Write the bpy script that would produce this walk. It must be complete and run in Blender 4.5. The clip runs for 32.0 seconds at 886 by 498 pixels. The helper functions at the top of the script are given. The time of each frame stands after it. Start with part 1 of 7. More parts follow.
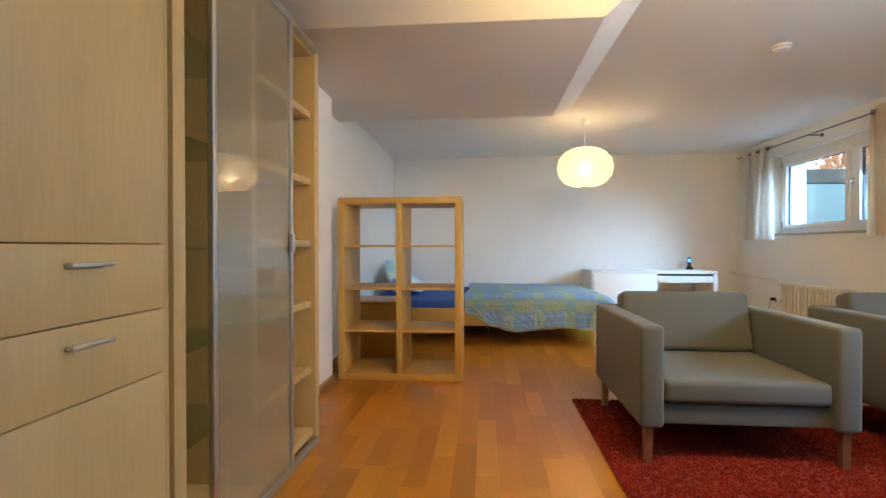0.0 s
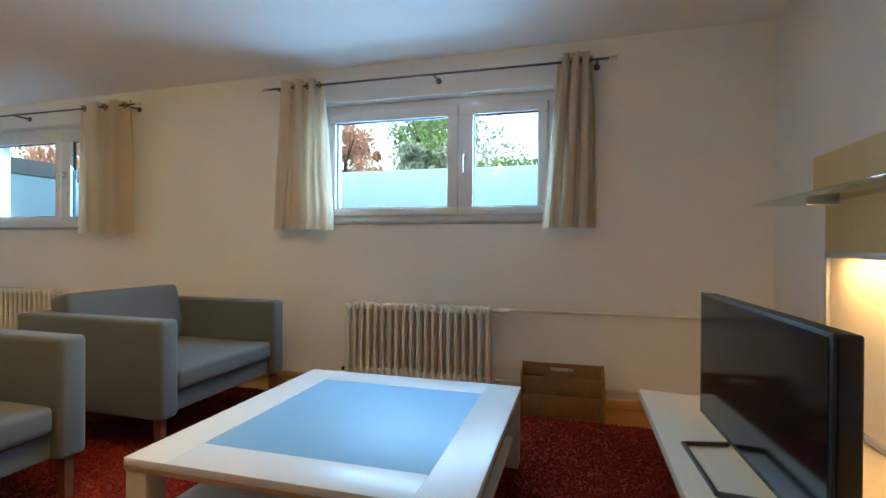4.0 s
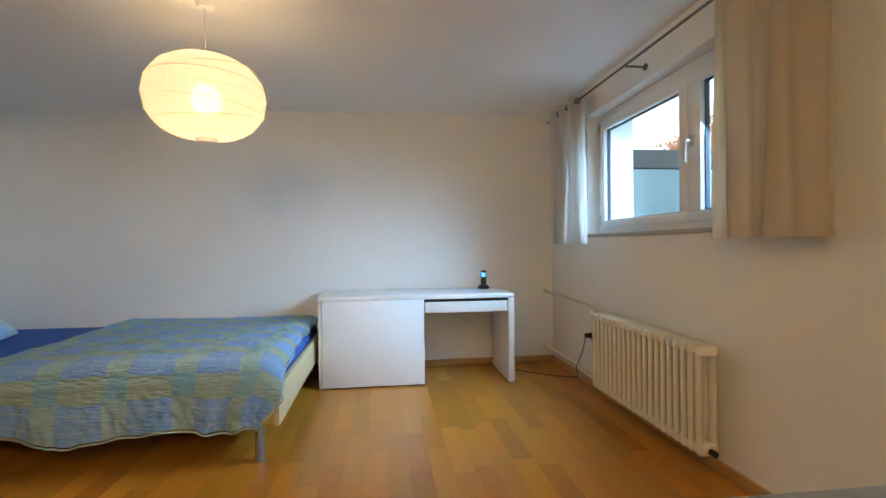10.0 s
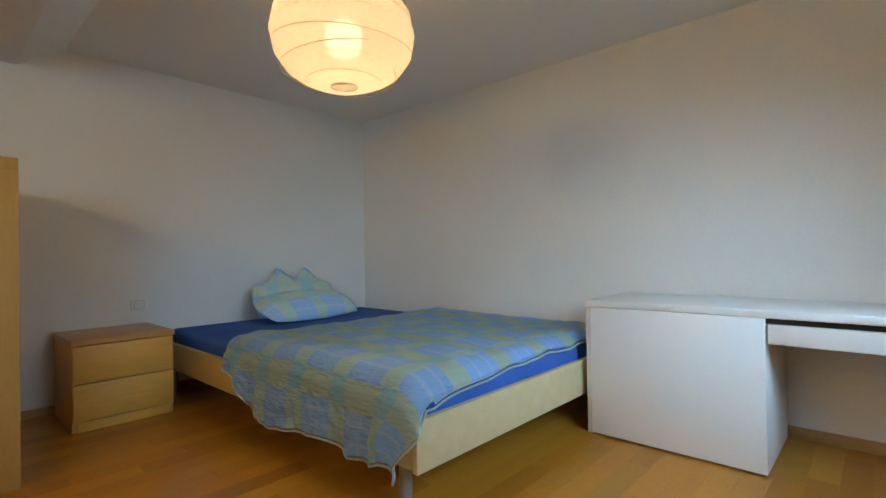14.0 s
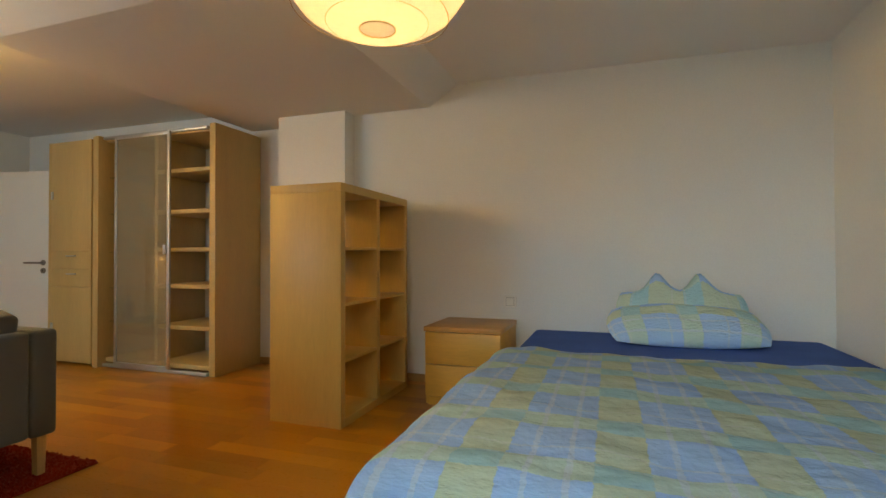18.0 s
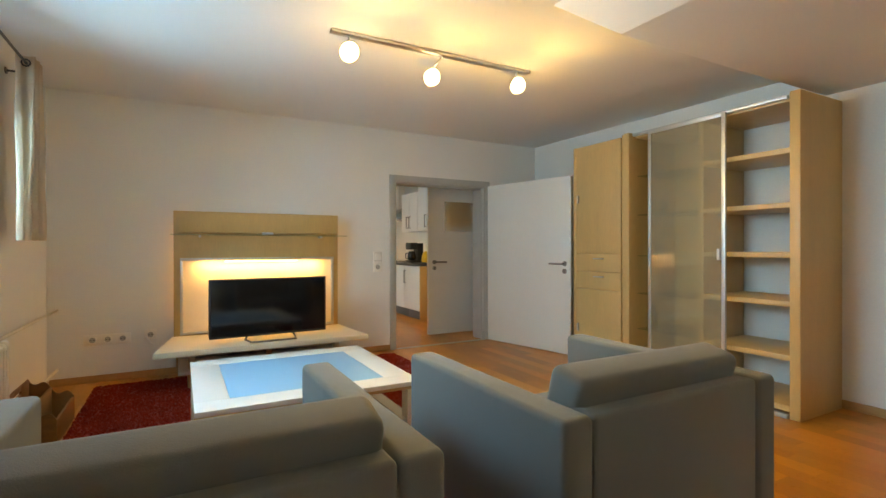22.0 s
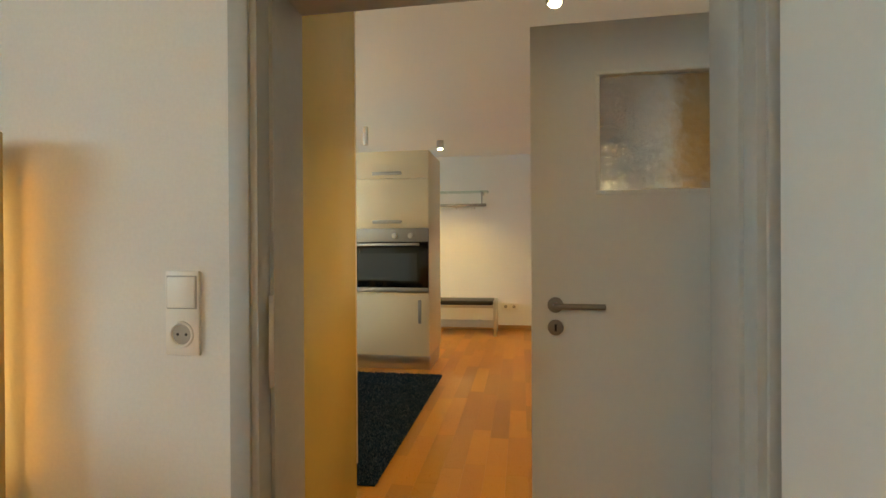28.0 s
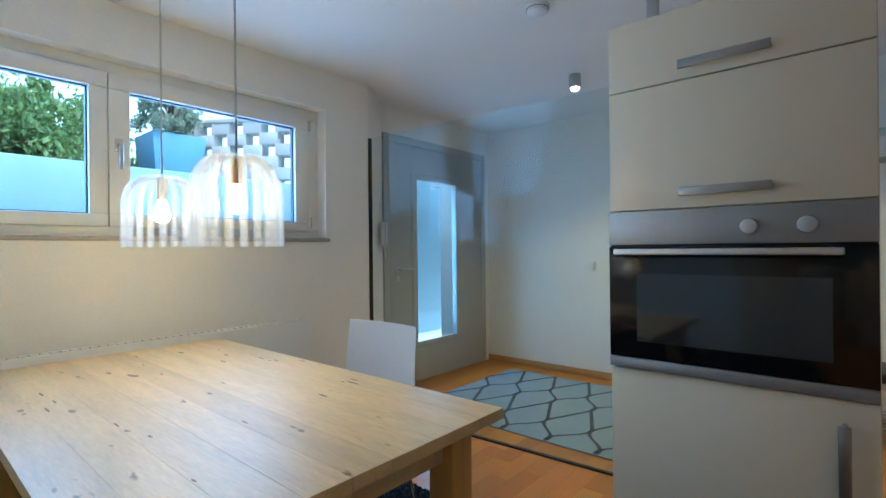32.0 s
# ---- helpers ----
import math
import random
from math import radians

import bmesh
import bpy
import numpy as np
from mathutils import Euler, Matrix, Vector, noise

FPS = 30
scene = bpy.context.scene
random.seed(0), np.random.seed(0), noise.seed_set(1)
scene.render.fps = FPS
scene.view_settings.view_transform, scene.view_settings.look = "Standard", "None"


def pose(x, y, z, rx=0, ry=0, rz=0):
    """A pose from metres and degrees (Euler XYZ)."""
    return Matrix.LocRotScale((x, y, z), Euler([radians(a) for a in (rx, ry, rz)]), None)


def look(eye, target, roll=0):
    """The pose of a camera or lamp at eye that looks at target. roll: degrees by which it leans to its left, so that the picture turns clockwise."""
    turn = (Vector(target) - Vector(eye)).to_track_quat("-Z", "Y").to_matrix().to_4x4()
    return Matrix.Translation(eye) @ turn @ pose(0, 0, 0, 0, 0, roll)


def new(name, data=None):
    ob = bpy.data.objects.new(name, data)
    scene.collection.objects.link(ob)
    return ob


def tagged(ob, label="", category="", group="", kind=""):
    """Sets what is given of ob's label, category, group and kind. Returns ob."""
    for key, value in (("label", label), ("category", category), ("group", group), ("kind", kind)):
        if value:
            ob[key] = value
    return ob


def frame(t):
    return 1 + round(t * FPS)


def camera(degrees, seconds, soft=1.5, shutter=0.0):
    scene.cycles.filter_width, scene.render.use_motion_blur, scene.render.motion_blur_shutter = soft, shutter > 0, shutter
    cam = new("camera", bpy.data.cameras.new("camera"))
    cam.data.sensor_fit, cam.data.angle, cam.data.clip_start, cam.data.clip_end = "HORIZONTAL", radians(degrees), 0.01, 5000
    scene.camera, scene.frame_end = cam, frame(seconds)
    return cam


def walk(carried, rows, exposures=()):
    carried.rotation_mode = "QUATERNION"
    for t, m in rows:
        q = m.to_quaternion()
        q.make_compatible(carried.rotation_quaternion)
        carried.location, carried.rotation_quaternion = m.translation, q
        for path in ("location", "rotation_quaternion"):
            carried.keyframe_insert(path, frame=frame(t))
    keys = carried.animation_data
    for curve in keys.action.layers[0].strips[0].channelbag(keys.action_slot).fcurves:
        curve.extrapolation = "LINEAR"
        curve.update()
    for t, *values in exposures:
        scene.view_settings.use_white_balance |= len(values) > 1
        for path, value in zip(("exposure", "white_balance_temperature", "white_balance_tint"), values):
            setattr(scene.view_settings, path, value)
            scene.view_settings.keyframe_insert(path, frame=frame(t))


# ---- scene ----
cam = camera(85.2, 32.0)
PATH = [
    (0, (0.658, 0.759, 1.093), (0.488, 2.752, 1.08), -0.1),
    (0.5, (0.718, 0.909, 1.092), (0.764, 2.908, 1.08), -0.2),
    (1, (0.751, 0.997, 1.091), (1.222, 2.94, 1.082), 0.1),
    (1.5, (0.761, 1.119, 1.075), (1.604, 2.933, 1.068), 0.1),
    (2, (0.799, 1.231, 1.057), (1.946, 2.869, 1.053), 0.3),
    (2.5, (0.847, 1.261, 1.06), (2.345, 2.586, 1.067), 0.3),
    (3, (0.876, 1.231, 1.09), (2.638, 2.178, 1.078), 0.2),
    (3.5, (0.88, 1.17, 1.08), (2.755, 1.865, 1.068), 0.3),
    (5.5, (0.833, 1.313, 1.111), (2.793, 1.706, 1.077), 0.5),
    (6, (0.87, 1.532, 1.083), (2.774, 2.144, 1.055), 0.4),
    (6.5, (0.975, 1.834, 1.075), (2.713, 2.822, 1.055), 0.3),
    (7, (1.085, 2.14, 1.081), (2.62, 3.422, 1.061), 0.3),
    (7.5, (1.291, 2.453, 1.107), (2.671, 3.9, 1.089), 0.2),
    (8, (1.457, 2.746, 1.115), (2.708, 4.306, 1.098), -0.2),
    (8.5, (1.696, 2.984, 1.139), (2.701, 4.712, 1.118), -0.3),
    (9, (2.021, 3.17, 1.117), (2.748, 5.033, 1.109), -0.6),
    (9.5, (2.275, 3.346, 1.133), (2.763, 5.286, 1.122), -0.6),
    (10, (2.619, 3.403, 1.157), (2.868, 5.387, 1.144), -0.6),
    (10.5, (2.969, 3.466, 1.137), (3.02, 5.465, 1.122), -0.6),
    (11, (3.299, 3.535, 1.124), (3.14, 5.529, 1.109), -0.7),
    (11.5, (3.515, 3.652, 1.103), (3.143, 5.617, 1.084), -0.6),
    (12, (3.616, 3.897, 1.066), (3.094, 5.828, 1.047), -0.6),
    (12.5, (3.615, 4.209, 1.065), (3.023, 6.119, 1.049), -0.6),
    (13, (3.621, 4.43, 1.045), (2.831, 6.267, 1.031), -0.9),
    (13.5, (3.574, 4.645, 1.053), (2.434, 6.289, 1.046), -1.2),
    (14, (3.356, 4.822, 1.030), (2.004, 6.296, 1.046), -0.9),
    (14.5, (3.257, 5.093, 1.055), (1.753, 6.412, 1.042), -1.2),
    (16.5, (3.059, 6.573, 0.992), (1.193, 7.292, 1.018), -0.9),
    (17, (2.991, 6.752, 1.002), (1.045, 7.212, 1.02), -1.1),
    (18, (3.019, 6.659, 1.042), (1.128, 6.007, 1.07), -0.2),
    (18.5, (3.117, 6.539, 1.098), (1.456, 5.425, 1.118), -0.2),
    (19, (3.279, 6.411, 1.115), (1.856, 5.006, 1.138), -0.0),
    (19.5, (3.391, 6.281, 1.119), (2.189, 4.682, 1.137), -0.1),
    (20, (3.499, 6.077, 1.133), (2.434, 4.385, 1.145), -0.0),
    (20.5, (3.546, 5.872, 1.13), (2.553, 4.137, 1.138), -0.1),
    (21, (3.542, 5.635, 1.123), (2.581, 3.881, 1.131), -0.1),
    (21.5, (3.484, 5.357, 1.146), (2.534, 3.597, 1.146), -0.1),
    (22, (3.32, 5.101, 1.16), (2.363, 3.345, 1.155), -0.1),
    (22.5, (3.096, 4.885, 1.186), (2.112, 3.144, 1.177), -0.1),
    (23, (2.711, 4.712, 1.198), (1.67, 3.004, 1.185), -0.2),
    (23.5, (2.371, 4.542, 1.201), (1.282, 2.864, 1.198), -0.2),
    (24, (1.989, 4.351, 1.272), (0.911, 2.667, 1.252), -0.2),
    (24.5, (1.60, 4.20, 1.252), (0.542, 2.504, 1.237), -0.2),
    (25, (1.319, 3.938, 1.218), (0.374, 2.175, 1.20), -0.2),
    (25.5, (1.105, 3.575, 1.196), (0.412, 1.699, 1.186), -0.3),
    (26, (0.869, 3.131, 1.182), (0.428, 1.18, 1.171), -0.3),
    (26.5, (0.715, 2.625, 1.179), (0.51, 0.636, 1.174), -0.1),
    (28.5, (0.454, 0.715, 1.177), (0.913, -1.231, 1.17), -0.4),
    (29.2, (0.496, 0.058, 1.161), (1.148, -1.832, 1.153), -0.4),
    (29.6, (0.597, -0.294, 1.163), (1.351, -2.146, 1.154), -0.5),
    (30, (0.731, -0.592, 1.187), (1.527, -2.426, 1.173), -0.3),
    (30.5, (0.901, -0.914, 1.177), (1.775, -2.712, 1.168), -0.3),
    (31, (1.093, -1.17, 1.206), (2.075, -2.911, 1.198), -0.4),
    (31.5, (1.292, -1.32, 1.201), (2.451, -2.95, 1.201), -0.3),
    (32, (1.391, -1.377, 1.226), (2.692, -2.896, 1.227), -0.6),
]
EXPOSURES = [
    (0.0, 1.06, 6300, 6), (1.0, 1.08, 6300, 6), (2.5, 0.70, 5700, 4), (3.5, 0.64, 5700, 1), (5.8, 0.78, 5800, 2), (6.8, 0.68, 5800, 5), (8.0, 0.76, 6300, 6), (9.0, 0.72, 6300, 6), (11.0, 0.58, 6200, 6),
    (12.5, 0.42, 6350, 5), (14.0, 0.26, 6700, 4), (16.8, 0.32, 8700, 7), (18.0, 0.50, 8900, 6), (19.0, 0.64, 8200, 5), (21.0, 1.06, 6900, 0), (24.0, 1.14, 7800, -2),
    (26.0, 1.10, 7700, -4), (27.0, 1.08, 7700, -4), (29.0, 1.28, 6800, -6), (30.0, 1.06, 5500, -3), (31.0, 0.54, 4800, -1), (32.0, 0.42, 4650, 0),
]
walk(cam, [(t, look(eye, target, roll)) for t, eye, target, roll in PATH], EXPOSURES)

# ---- light ----
world = bpy.data.worlds.new("sky")
scene.world = world
world.use_nodes = True
_wn = world.node_tree.nodes
_sky = _wn.new("ShaderNodeTexSky")
_sky.sky_type, _sky.sun_disc = "NISHITA", False
_sky.sun_elevation, _sky.sun_rotation = radians(51), radians(-61)
_sky.air_density, _sky.dust_density = 1.0, 5.0
_bg = next(n for n in _wn if n.type == "BACKGROUND")
world.node_tree.links.new(_sky.outputs[0], _bg.inputs[0])
_bg.inputs[1].default_value = 0.15


INDOORS = 0.50  # all lamps against the open sky


def lamp(name, kind, m, power, colour, **settings):
    data = bpy.data.lights.new(name, kind)
    data.energy, data.color = power if kind == "SUN" else power * INDOORS, colour
    for key, value in settings.items():
        if key == "size":
            data.shape, data.size, data.size_y = "RECTANGLE", value[0], value[1]
        elif key == "radius":
            data.shadow_soft_size = value
        elif key == "cone":
            data.spot_size, data.spot_blend = radians(value[0]), value[1]
        elif key == "spread":
            data.spread = radians(value)
        elif key == "angle":
            data.angle = radians(value)
    ob = new(name, data)
    ob.matrix_world = m
    return ob


DAY = (0.40, 0.665, 1.0)
lamp("sun", "SUN", look((0, 0, 0), (0.55, 0.30, -0.78)), 5.0, (1.0, 0.96, 0.90), angle=12)


# ---- materials ----
def mat(name, rgb, rough=0.5, metal=0.0, vary=0.08, scale=6.0, grain=40.0, bump=0.02, spec=0.5, stretch=(1, 1, 1), tint=None, island=0.0, sheen=0.0, spread=0.02):
    """A plain surface with colour variation at two scales and fine relief."""
    m = bpy.data.materials.new(name)
    m.use_nodes = True
    nt = m.node_tree
    n, link = nt.nodes, nt.links.new
    b = n["Principled BSDF"]
    tc = n.new("ShaderNodeTexCoord")
    mp = n.new("ShaderNodeMapping")
    mp.inputs["Scale"].default_value = stretch
    link(tc.outputs["Object"], mp.inputs["Vector"])
    big, fine = n.new("ShaderNodeTexNoise"), n.new("ShaderNodeTexNoise")
    for t, s, d in ((big, scale, 3), (fine, grain, 5)):
        t.inputs["Scale"].default_value, t.inputs["Detail"].default_value = s, d
        link(mp.outputs[0], t.inputs["Vector"])
    mix = n.new("ShaderNodeMix")
    mix.data_type = "RGBA"
    lo = tint or tuple(c * (1 - 2 * vary) for c in rgb)
    mix.inputs["A"].default_value = (*lo, 1)
    mix.inputs["B"].default_value = (*(min(1, c * (1 + vary)) for c in rgb), 1)
    add = n.new("ShaderNodeMath")
    add.operation = "ADD"
    half = n.new("ShaderNodeMath")
    half.operation = "MULTIPLY"
    half.inputs[1].default_value = 0.5
    link(big.outputs[0], add.inputs[0])
    link(fine.outputs[0], add.inputs[1])
    link(add.outputs[0], half.inputs[0])
    ramp = n.new("ShaderNodeMapRange")
    ramp.inputs["From Min"].default_value, ramp.inputs["From Max"].default_value = 0.3, 0.7
    link(half.outputs[0], ramp.inputs["Value"])
    link(ramp.outputs[0], mix.inputs["Factor"])
    colour = mix.outputs["Result"]
    if island:
        info = n.new("ShaderNodeObjectInfo")
        geo = n.new("ShaderNodeNewGeometry")
        both = n.new("ShaderNodeMath")
        both.operation = "ADD"
        link(info.outputs["Random"], both.inputs[0])
        link(geo.outputs["Random Per Island"], both.inputs[1])
        wrap = n.new("ShaderNodeMath")
        wrap.operation = "FRACT"
        link(both.outputs[0], wrap.inputs[0])
        hsv = n.new("ShaderNodeHueSaturation")
        rng = n.new("ShaderNodeMapRange")
        rng.inputs["To Min"].default_value, rng.inputs["To Max"].default_value = 1 - island, 1 + island * 0.6
        link(wrap.outputs[0], rng.inputs["Value"])
        link(rng.outputs[0], hsv.inputs["Value"])
        far, turn, hue = n.new("ShaderNodeMath"), n.new("ShaderNodeMath"), n.new("ShaderNodeMapRange")
        far.operation, far.inputs[1].default_value = "MULTIPLY", 7.31
        turn.operation = "FRACT"
        hue.inputs["To Min"].default_value, hue.inputs["To Max"].default_value = 0.5 - 0.018 * island, 0.5 + 0.018 * island
        link(wrap.outputs[0], far.inputs[0])
        link(far.outputs[0], turn.inputs[0])
        link(turn.outputs[0], hue.inputs["Value"])
        link(hue.outputs[0], hsv.inputs["Hue"])
        link(colour, hsv.inputs["Color"])
        colour = hsv.outputs[0]
    link(colour, b.inputs["Base Color"])
    rr = n.new("ShaderNodeMapRange")
    rr.inputs["To Min"].default_value, rr.inputs["To Max"].default_value = max(0, rough - spread), min(1, rough + spread)
    link(fine.outputs[0], rr.inputs["Value"])
    link(rr.outputs[0], b.inputs["Roughness"])
    b.inputs["Metallic"].default_value = metal
    b.inputs["Specular IOR Level"].default_value = spec
    if sheen:
        b.inputs["Sheen Weight"].default_value = sheen
    if bump:
        bp = n.new("ShaderNodeBump")
        bp.inputs["Strength"].default_value, bp.inputs["Distance"].default_value = min(1, bump * 10), 0.004
        link(fine.outputs[0], bp.inputs["Height"])
        link(bp.outputs[0], b.inputs["Normal"])
    return m


def glass(name, rgb=(1, 1, 1), rough=0.0, share=0.12, edge=0.6):
    """A thin pane: mostly clear, with a real mirror share."""
    m = bpy.data.materials.new(name)
    m.use_nodes = True
    n, link = m.node_tree.nodes, m.node_tree.links.new
    out = next(x for x in n if x.type == "OUTPUT_MATERIAL")
    n.remove(n["Principled BSDF"])
    clear, gloss, mix = n.new("ShaderNodeBsdfTransparent"), n.new("ShaderNodeBsdfGlossy"), n.new("ShaderNodeMixShader")
    clear.inputs[0].default_value = (*rgb, 1)
    gloss.inputs["Roughness"].default_value = rough
    facing, power = n.new("ShaderNodeLayerWeight"), n.new("ShaderNodeMath")
    power.operation, power.inputs[1].default_value = "POWER", 4.0
    link(facing.outputs["Facing"], power.inputs[0])
    amount = n.new("ShaderNodeMath")
    amount.operation, amount.inputs[1].default_value, amount.inputs[2].default_value = "MULTIPLY_ADD", edge, share + 0.03
    link(power.outputs[0], amount.inputs[0])
    link(amount.outputs[0], mix.inputs[0])
    link(clear.outputs[0], mix.inputs[1])
    link(gloss.outputs[0], mix.inputs[2])
    link(mix.outputs[0], out.inputs[0])
    return m


def glow(name, rgb, power):
    m = bpy.data.materials.new(name)
    m.use_nodes = True
    b = m.node_tree.nodes["Principled BSDF"]
    b.inputs["Base Color"].default_value = (*rgb, 1)
    b.inputs["Emission Color"].default_value = (*rgb, 1)
    b.inputs["Emission Strength"].default_value = power
    return m


M_WALL = mat("wall_paint", (0.84, 0.83, 0.79), 0.85, vary=0.028, scale=1.3, grain=90, bump=0.012, spec=0.2)


def shadow_painted(m, centre, radii, depth):
    """A soft grey cast shadow, painted into a wall's colour."""
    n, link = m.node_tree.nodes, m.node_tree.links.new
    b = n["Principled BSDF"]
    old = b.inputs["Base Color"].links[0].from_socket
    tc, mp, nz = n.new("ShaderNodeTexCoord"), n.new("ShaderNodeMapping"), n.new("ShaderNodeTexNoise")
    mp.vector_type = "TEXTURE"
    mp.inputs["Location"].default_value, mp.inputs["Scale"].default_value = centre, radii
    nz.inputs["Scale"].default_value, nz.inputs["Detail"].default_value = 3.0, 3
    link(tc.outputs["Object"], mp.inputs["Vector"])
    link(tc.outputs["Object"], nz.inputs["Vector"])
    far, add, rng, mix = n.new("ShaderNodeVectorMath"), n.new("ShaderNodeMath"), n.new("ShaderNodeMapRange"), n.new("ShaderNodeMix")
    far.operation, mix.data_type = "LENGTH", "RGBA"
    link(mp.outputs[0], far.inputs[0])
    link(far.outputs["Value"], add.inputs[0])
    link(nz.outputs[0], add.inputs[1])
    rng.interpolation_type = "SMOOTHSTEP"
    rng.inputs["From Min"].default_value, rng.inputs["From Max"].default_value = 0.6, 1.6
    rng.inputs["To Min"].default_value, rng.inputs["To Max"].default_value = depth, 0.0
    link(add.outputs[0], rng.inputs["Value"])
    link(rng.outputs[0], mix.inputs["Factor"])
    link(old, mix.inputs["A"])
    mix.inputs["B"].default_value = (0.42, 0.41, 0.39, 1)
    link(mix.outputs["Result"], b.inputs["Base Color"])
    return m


# the paper pendant's shadow from the spot rail, painted into the end wall
M_WALLF = shadow_painted(mat("wall_paint_shadowed", (0.84, 0.83, 0.79), 0.85, vary=0.028, scale=1.3, grain=90, bump=0.012, spec=0.2), (1.74, 8.03, 1.77), (0.52, 0.6, 0.33), 0.18)
M_CEIL = mat("ceiling_paint", (0.86, 0.85, 0.82), 0.9, vary=0.015, scale=0.9, grain=120, bump=0.008, spec=0.15)
M_BASE = mat("oak_trim", (0.50, 0.29, 0.11), 0.4, vary=0.12, scale=2, grain=30, stretch=(1, 1, 8))
M_PARQ = mat("oak_parquet", (0.50, 0.203, 0.023), 0.28, vary=0.05, scale=1.2, grain=60, bump=0, spec=0.36, stretch=(4, 0.6, 1), island=0.25, spread=0.02)
M_JOINT = mat("parquet_joint", (0.34, 0.15, 0.03), 0.6, vary=0.1)
M_MAPLE = mat("maple_veneer", (0.585, 0.395, 0.158), 0.40, vary=0.055, scale=2.2, grain=26, bump=0.006, stretch=(4, 4, 0.5))
M_BIRCH = mat("birch_veneer", (0.60, 0.375, 0.105), 0.42, vary=0.05, scale=2.0, grain=24, bump=0.006, stretch=(4, 4, 0.5))
M_BEDWOOD = mat("bed_birch", (0.66, 0.50, 0.27), 0.5, vary=0.06, scale=3, grain=30, stretch=(1, 5, 5))
M_PINE = mat("oiled_table_wood", (0.78, 0.53, 0.23), 0.38, vary=0.10, scale=3, grain=22, bump=0.008, stretch=(1, 7, 7), island=0.12)


def knotted(m, rgb, stretch, scale, threshold):
    """Scattered dark knots and short cracks in a wood."""
    n, link = m.node_tree.nodes, m.node_tree.links.new
    b = n["Principled BSDF"]
    old = b.inputs["Base Color"].links[0].from_socket
    tc, mp, nz, rng, mx = (n.new("ShaderNode" + k) for k in ("TexCoord", "Mapping", "TexNoise", "MapRange", "Mix"))
    mp.inputs["Scale"].default_value = stretch
    nz.inputs["Scale"].default_value, nz.inputs["Detail"].default_value, nz.inputs["Roughness"].default_value = scale, 2, 0.45
    rng.inputs["From Min"].default_value, rng.inputs["From Max"].default_value = threshold, threshold + 0.06
    mx.data_type = "RGBA"
    mx.inputs["B"].default_value = (*rgb, 1)
    link(tc.outputs["Object"], mp.inputs["Vector"])
    link(mp.outputs[0], nz.inputs["Vector"])
    link(nz.outputs[0], rng.inputs["Value"])
    link(rng.outputs[0], mx.inputs["Factor"])
    link(old, mx.inputs["A"])
    link(mx.outputs["Result"], b.inputs["Base Color"])


knotted(M_PINE, (0.26, 0.14, 0.05), (1.0, 2.6, 2.6), 8.5, 0.71)
M_CREAM = mat("cream_lacquer", (0.70, 0.61, 0.44), 0.28, vary=0.004, bump=0, spread=0.004)
M_WHITE = mat("white_lacquer", (0.80, 0.80, 0.78), 0.35, vary=0.005, bump=0, spread=0.005)
M_PVC = mat("white_window_plastic", (0.80, 0.81, 0.81), 0.35, vary=0.01, bump=0)
M_DOOR = mat("white_door_lacquer", (0.76, 0.75, 0.70), 0.38, vary=0.012, bump=0.003)
M_FRAME = mat("grey_door_frame", (0.46, 0.46, 0.43), 0.5, vary=0.04, bump=0.004)
M_EDGE = mat("cut_edge_ply", (0.48, 0.33, 0.16), 0.5, vary=0.15, grain=60, stretch=(1, 1, 12))
M_STEEL = mat("brushed_steel", (0.62, 0.60, 0.56), 0.30, 1.0, vary=0.03, grain=90, bump=0.004, stretch=(1, 1, 12))
M_ALU = mat("satin_aluminium", (0.60, 0.60, 0.58), 0.48, 1.0, vary=0.02, bump=0)
M_CHROME = mat("chrome", (0.78, 0.78, 0.78), 0.10, 1.0, vary=0.01, bump=0)
M_ROD = mat("dark_nickel", (0.16, 0.155, 0.15), 0.32, 1.0, vary=0.05, bump=0)
M_SOFA = mat("grey_upholstery", (0.104, 0.112, 0.110), 0.72, vary=0.05, scale=3, grain=350, bump=0.035, spec=0.25, sheen=0.25)
M_LEG = mat("reddish_leg_wood", (0.20, 0.075, 0.035), 0.4, vary=0.12, stretch=(3, 3, 0.5))
M_LEGP = mat("light_leg_wood", (0.58, 0.40, 0.18), 0.4, vary=0.1, stretch=(3, 3, 0.5))
M_RUG = mat("red_pile", (0.235, 0.020, 0.009), 0.95, vary=0.08, scale=9, grain=260, bump=0.05, spec=0.03, sheen=0.08)
M_RUGB = mat("dark_blue_pile", (0.009, 0.026, 0.050), 0.95, vary=0.18, scale=9, grain=240, bump=0.08, spec=0.05, sheen=0.2)
M_RAD = mat("radiator_enamel", (0.76, 0.72, 0.60), 0.4, vary=0.02, bump=0.004)
M_BLACK = mat("black_plastic", (0.012, 0.012, 0.013), 0.4, vary=0.1, bump=0)
M_SCREEN = mat("black_screen", (0.006, 0.006, 0.007), 0.10, vary=0.05, bump=0)
M_GREYP = mat("grey_plastic", (0.30, 0.31, 0.32), 0.4, vary=0.04, bump=0)
M_BLUE = mat("blue_sheet", (0.055, 0.135, 0.44), 0.8, vary=0.10, scale=5, grain=300, bump=0.03, spec=0.15)
M_STONE = mat("sill_stone", (0.40, 0.37, 0.33), 0.5, vary=0.12, scale=20, grain=120)
M_COUNTER = mat("dark_worktop", (0.045, 0.045, 0.048), 0.42, vary=0.2, scale=30, grain=200, bump=0.006)
M_LEATHER = mat("black_leather", (0.018, 0.017, 0.016), 0.42, vary=0.1, grain=150, bump=0.03)
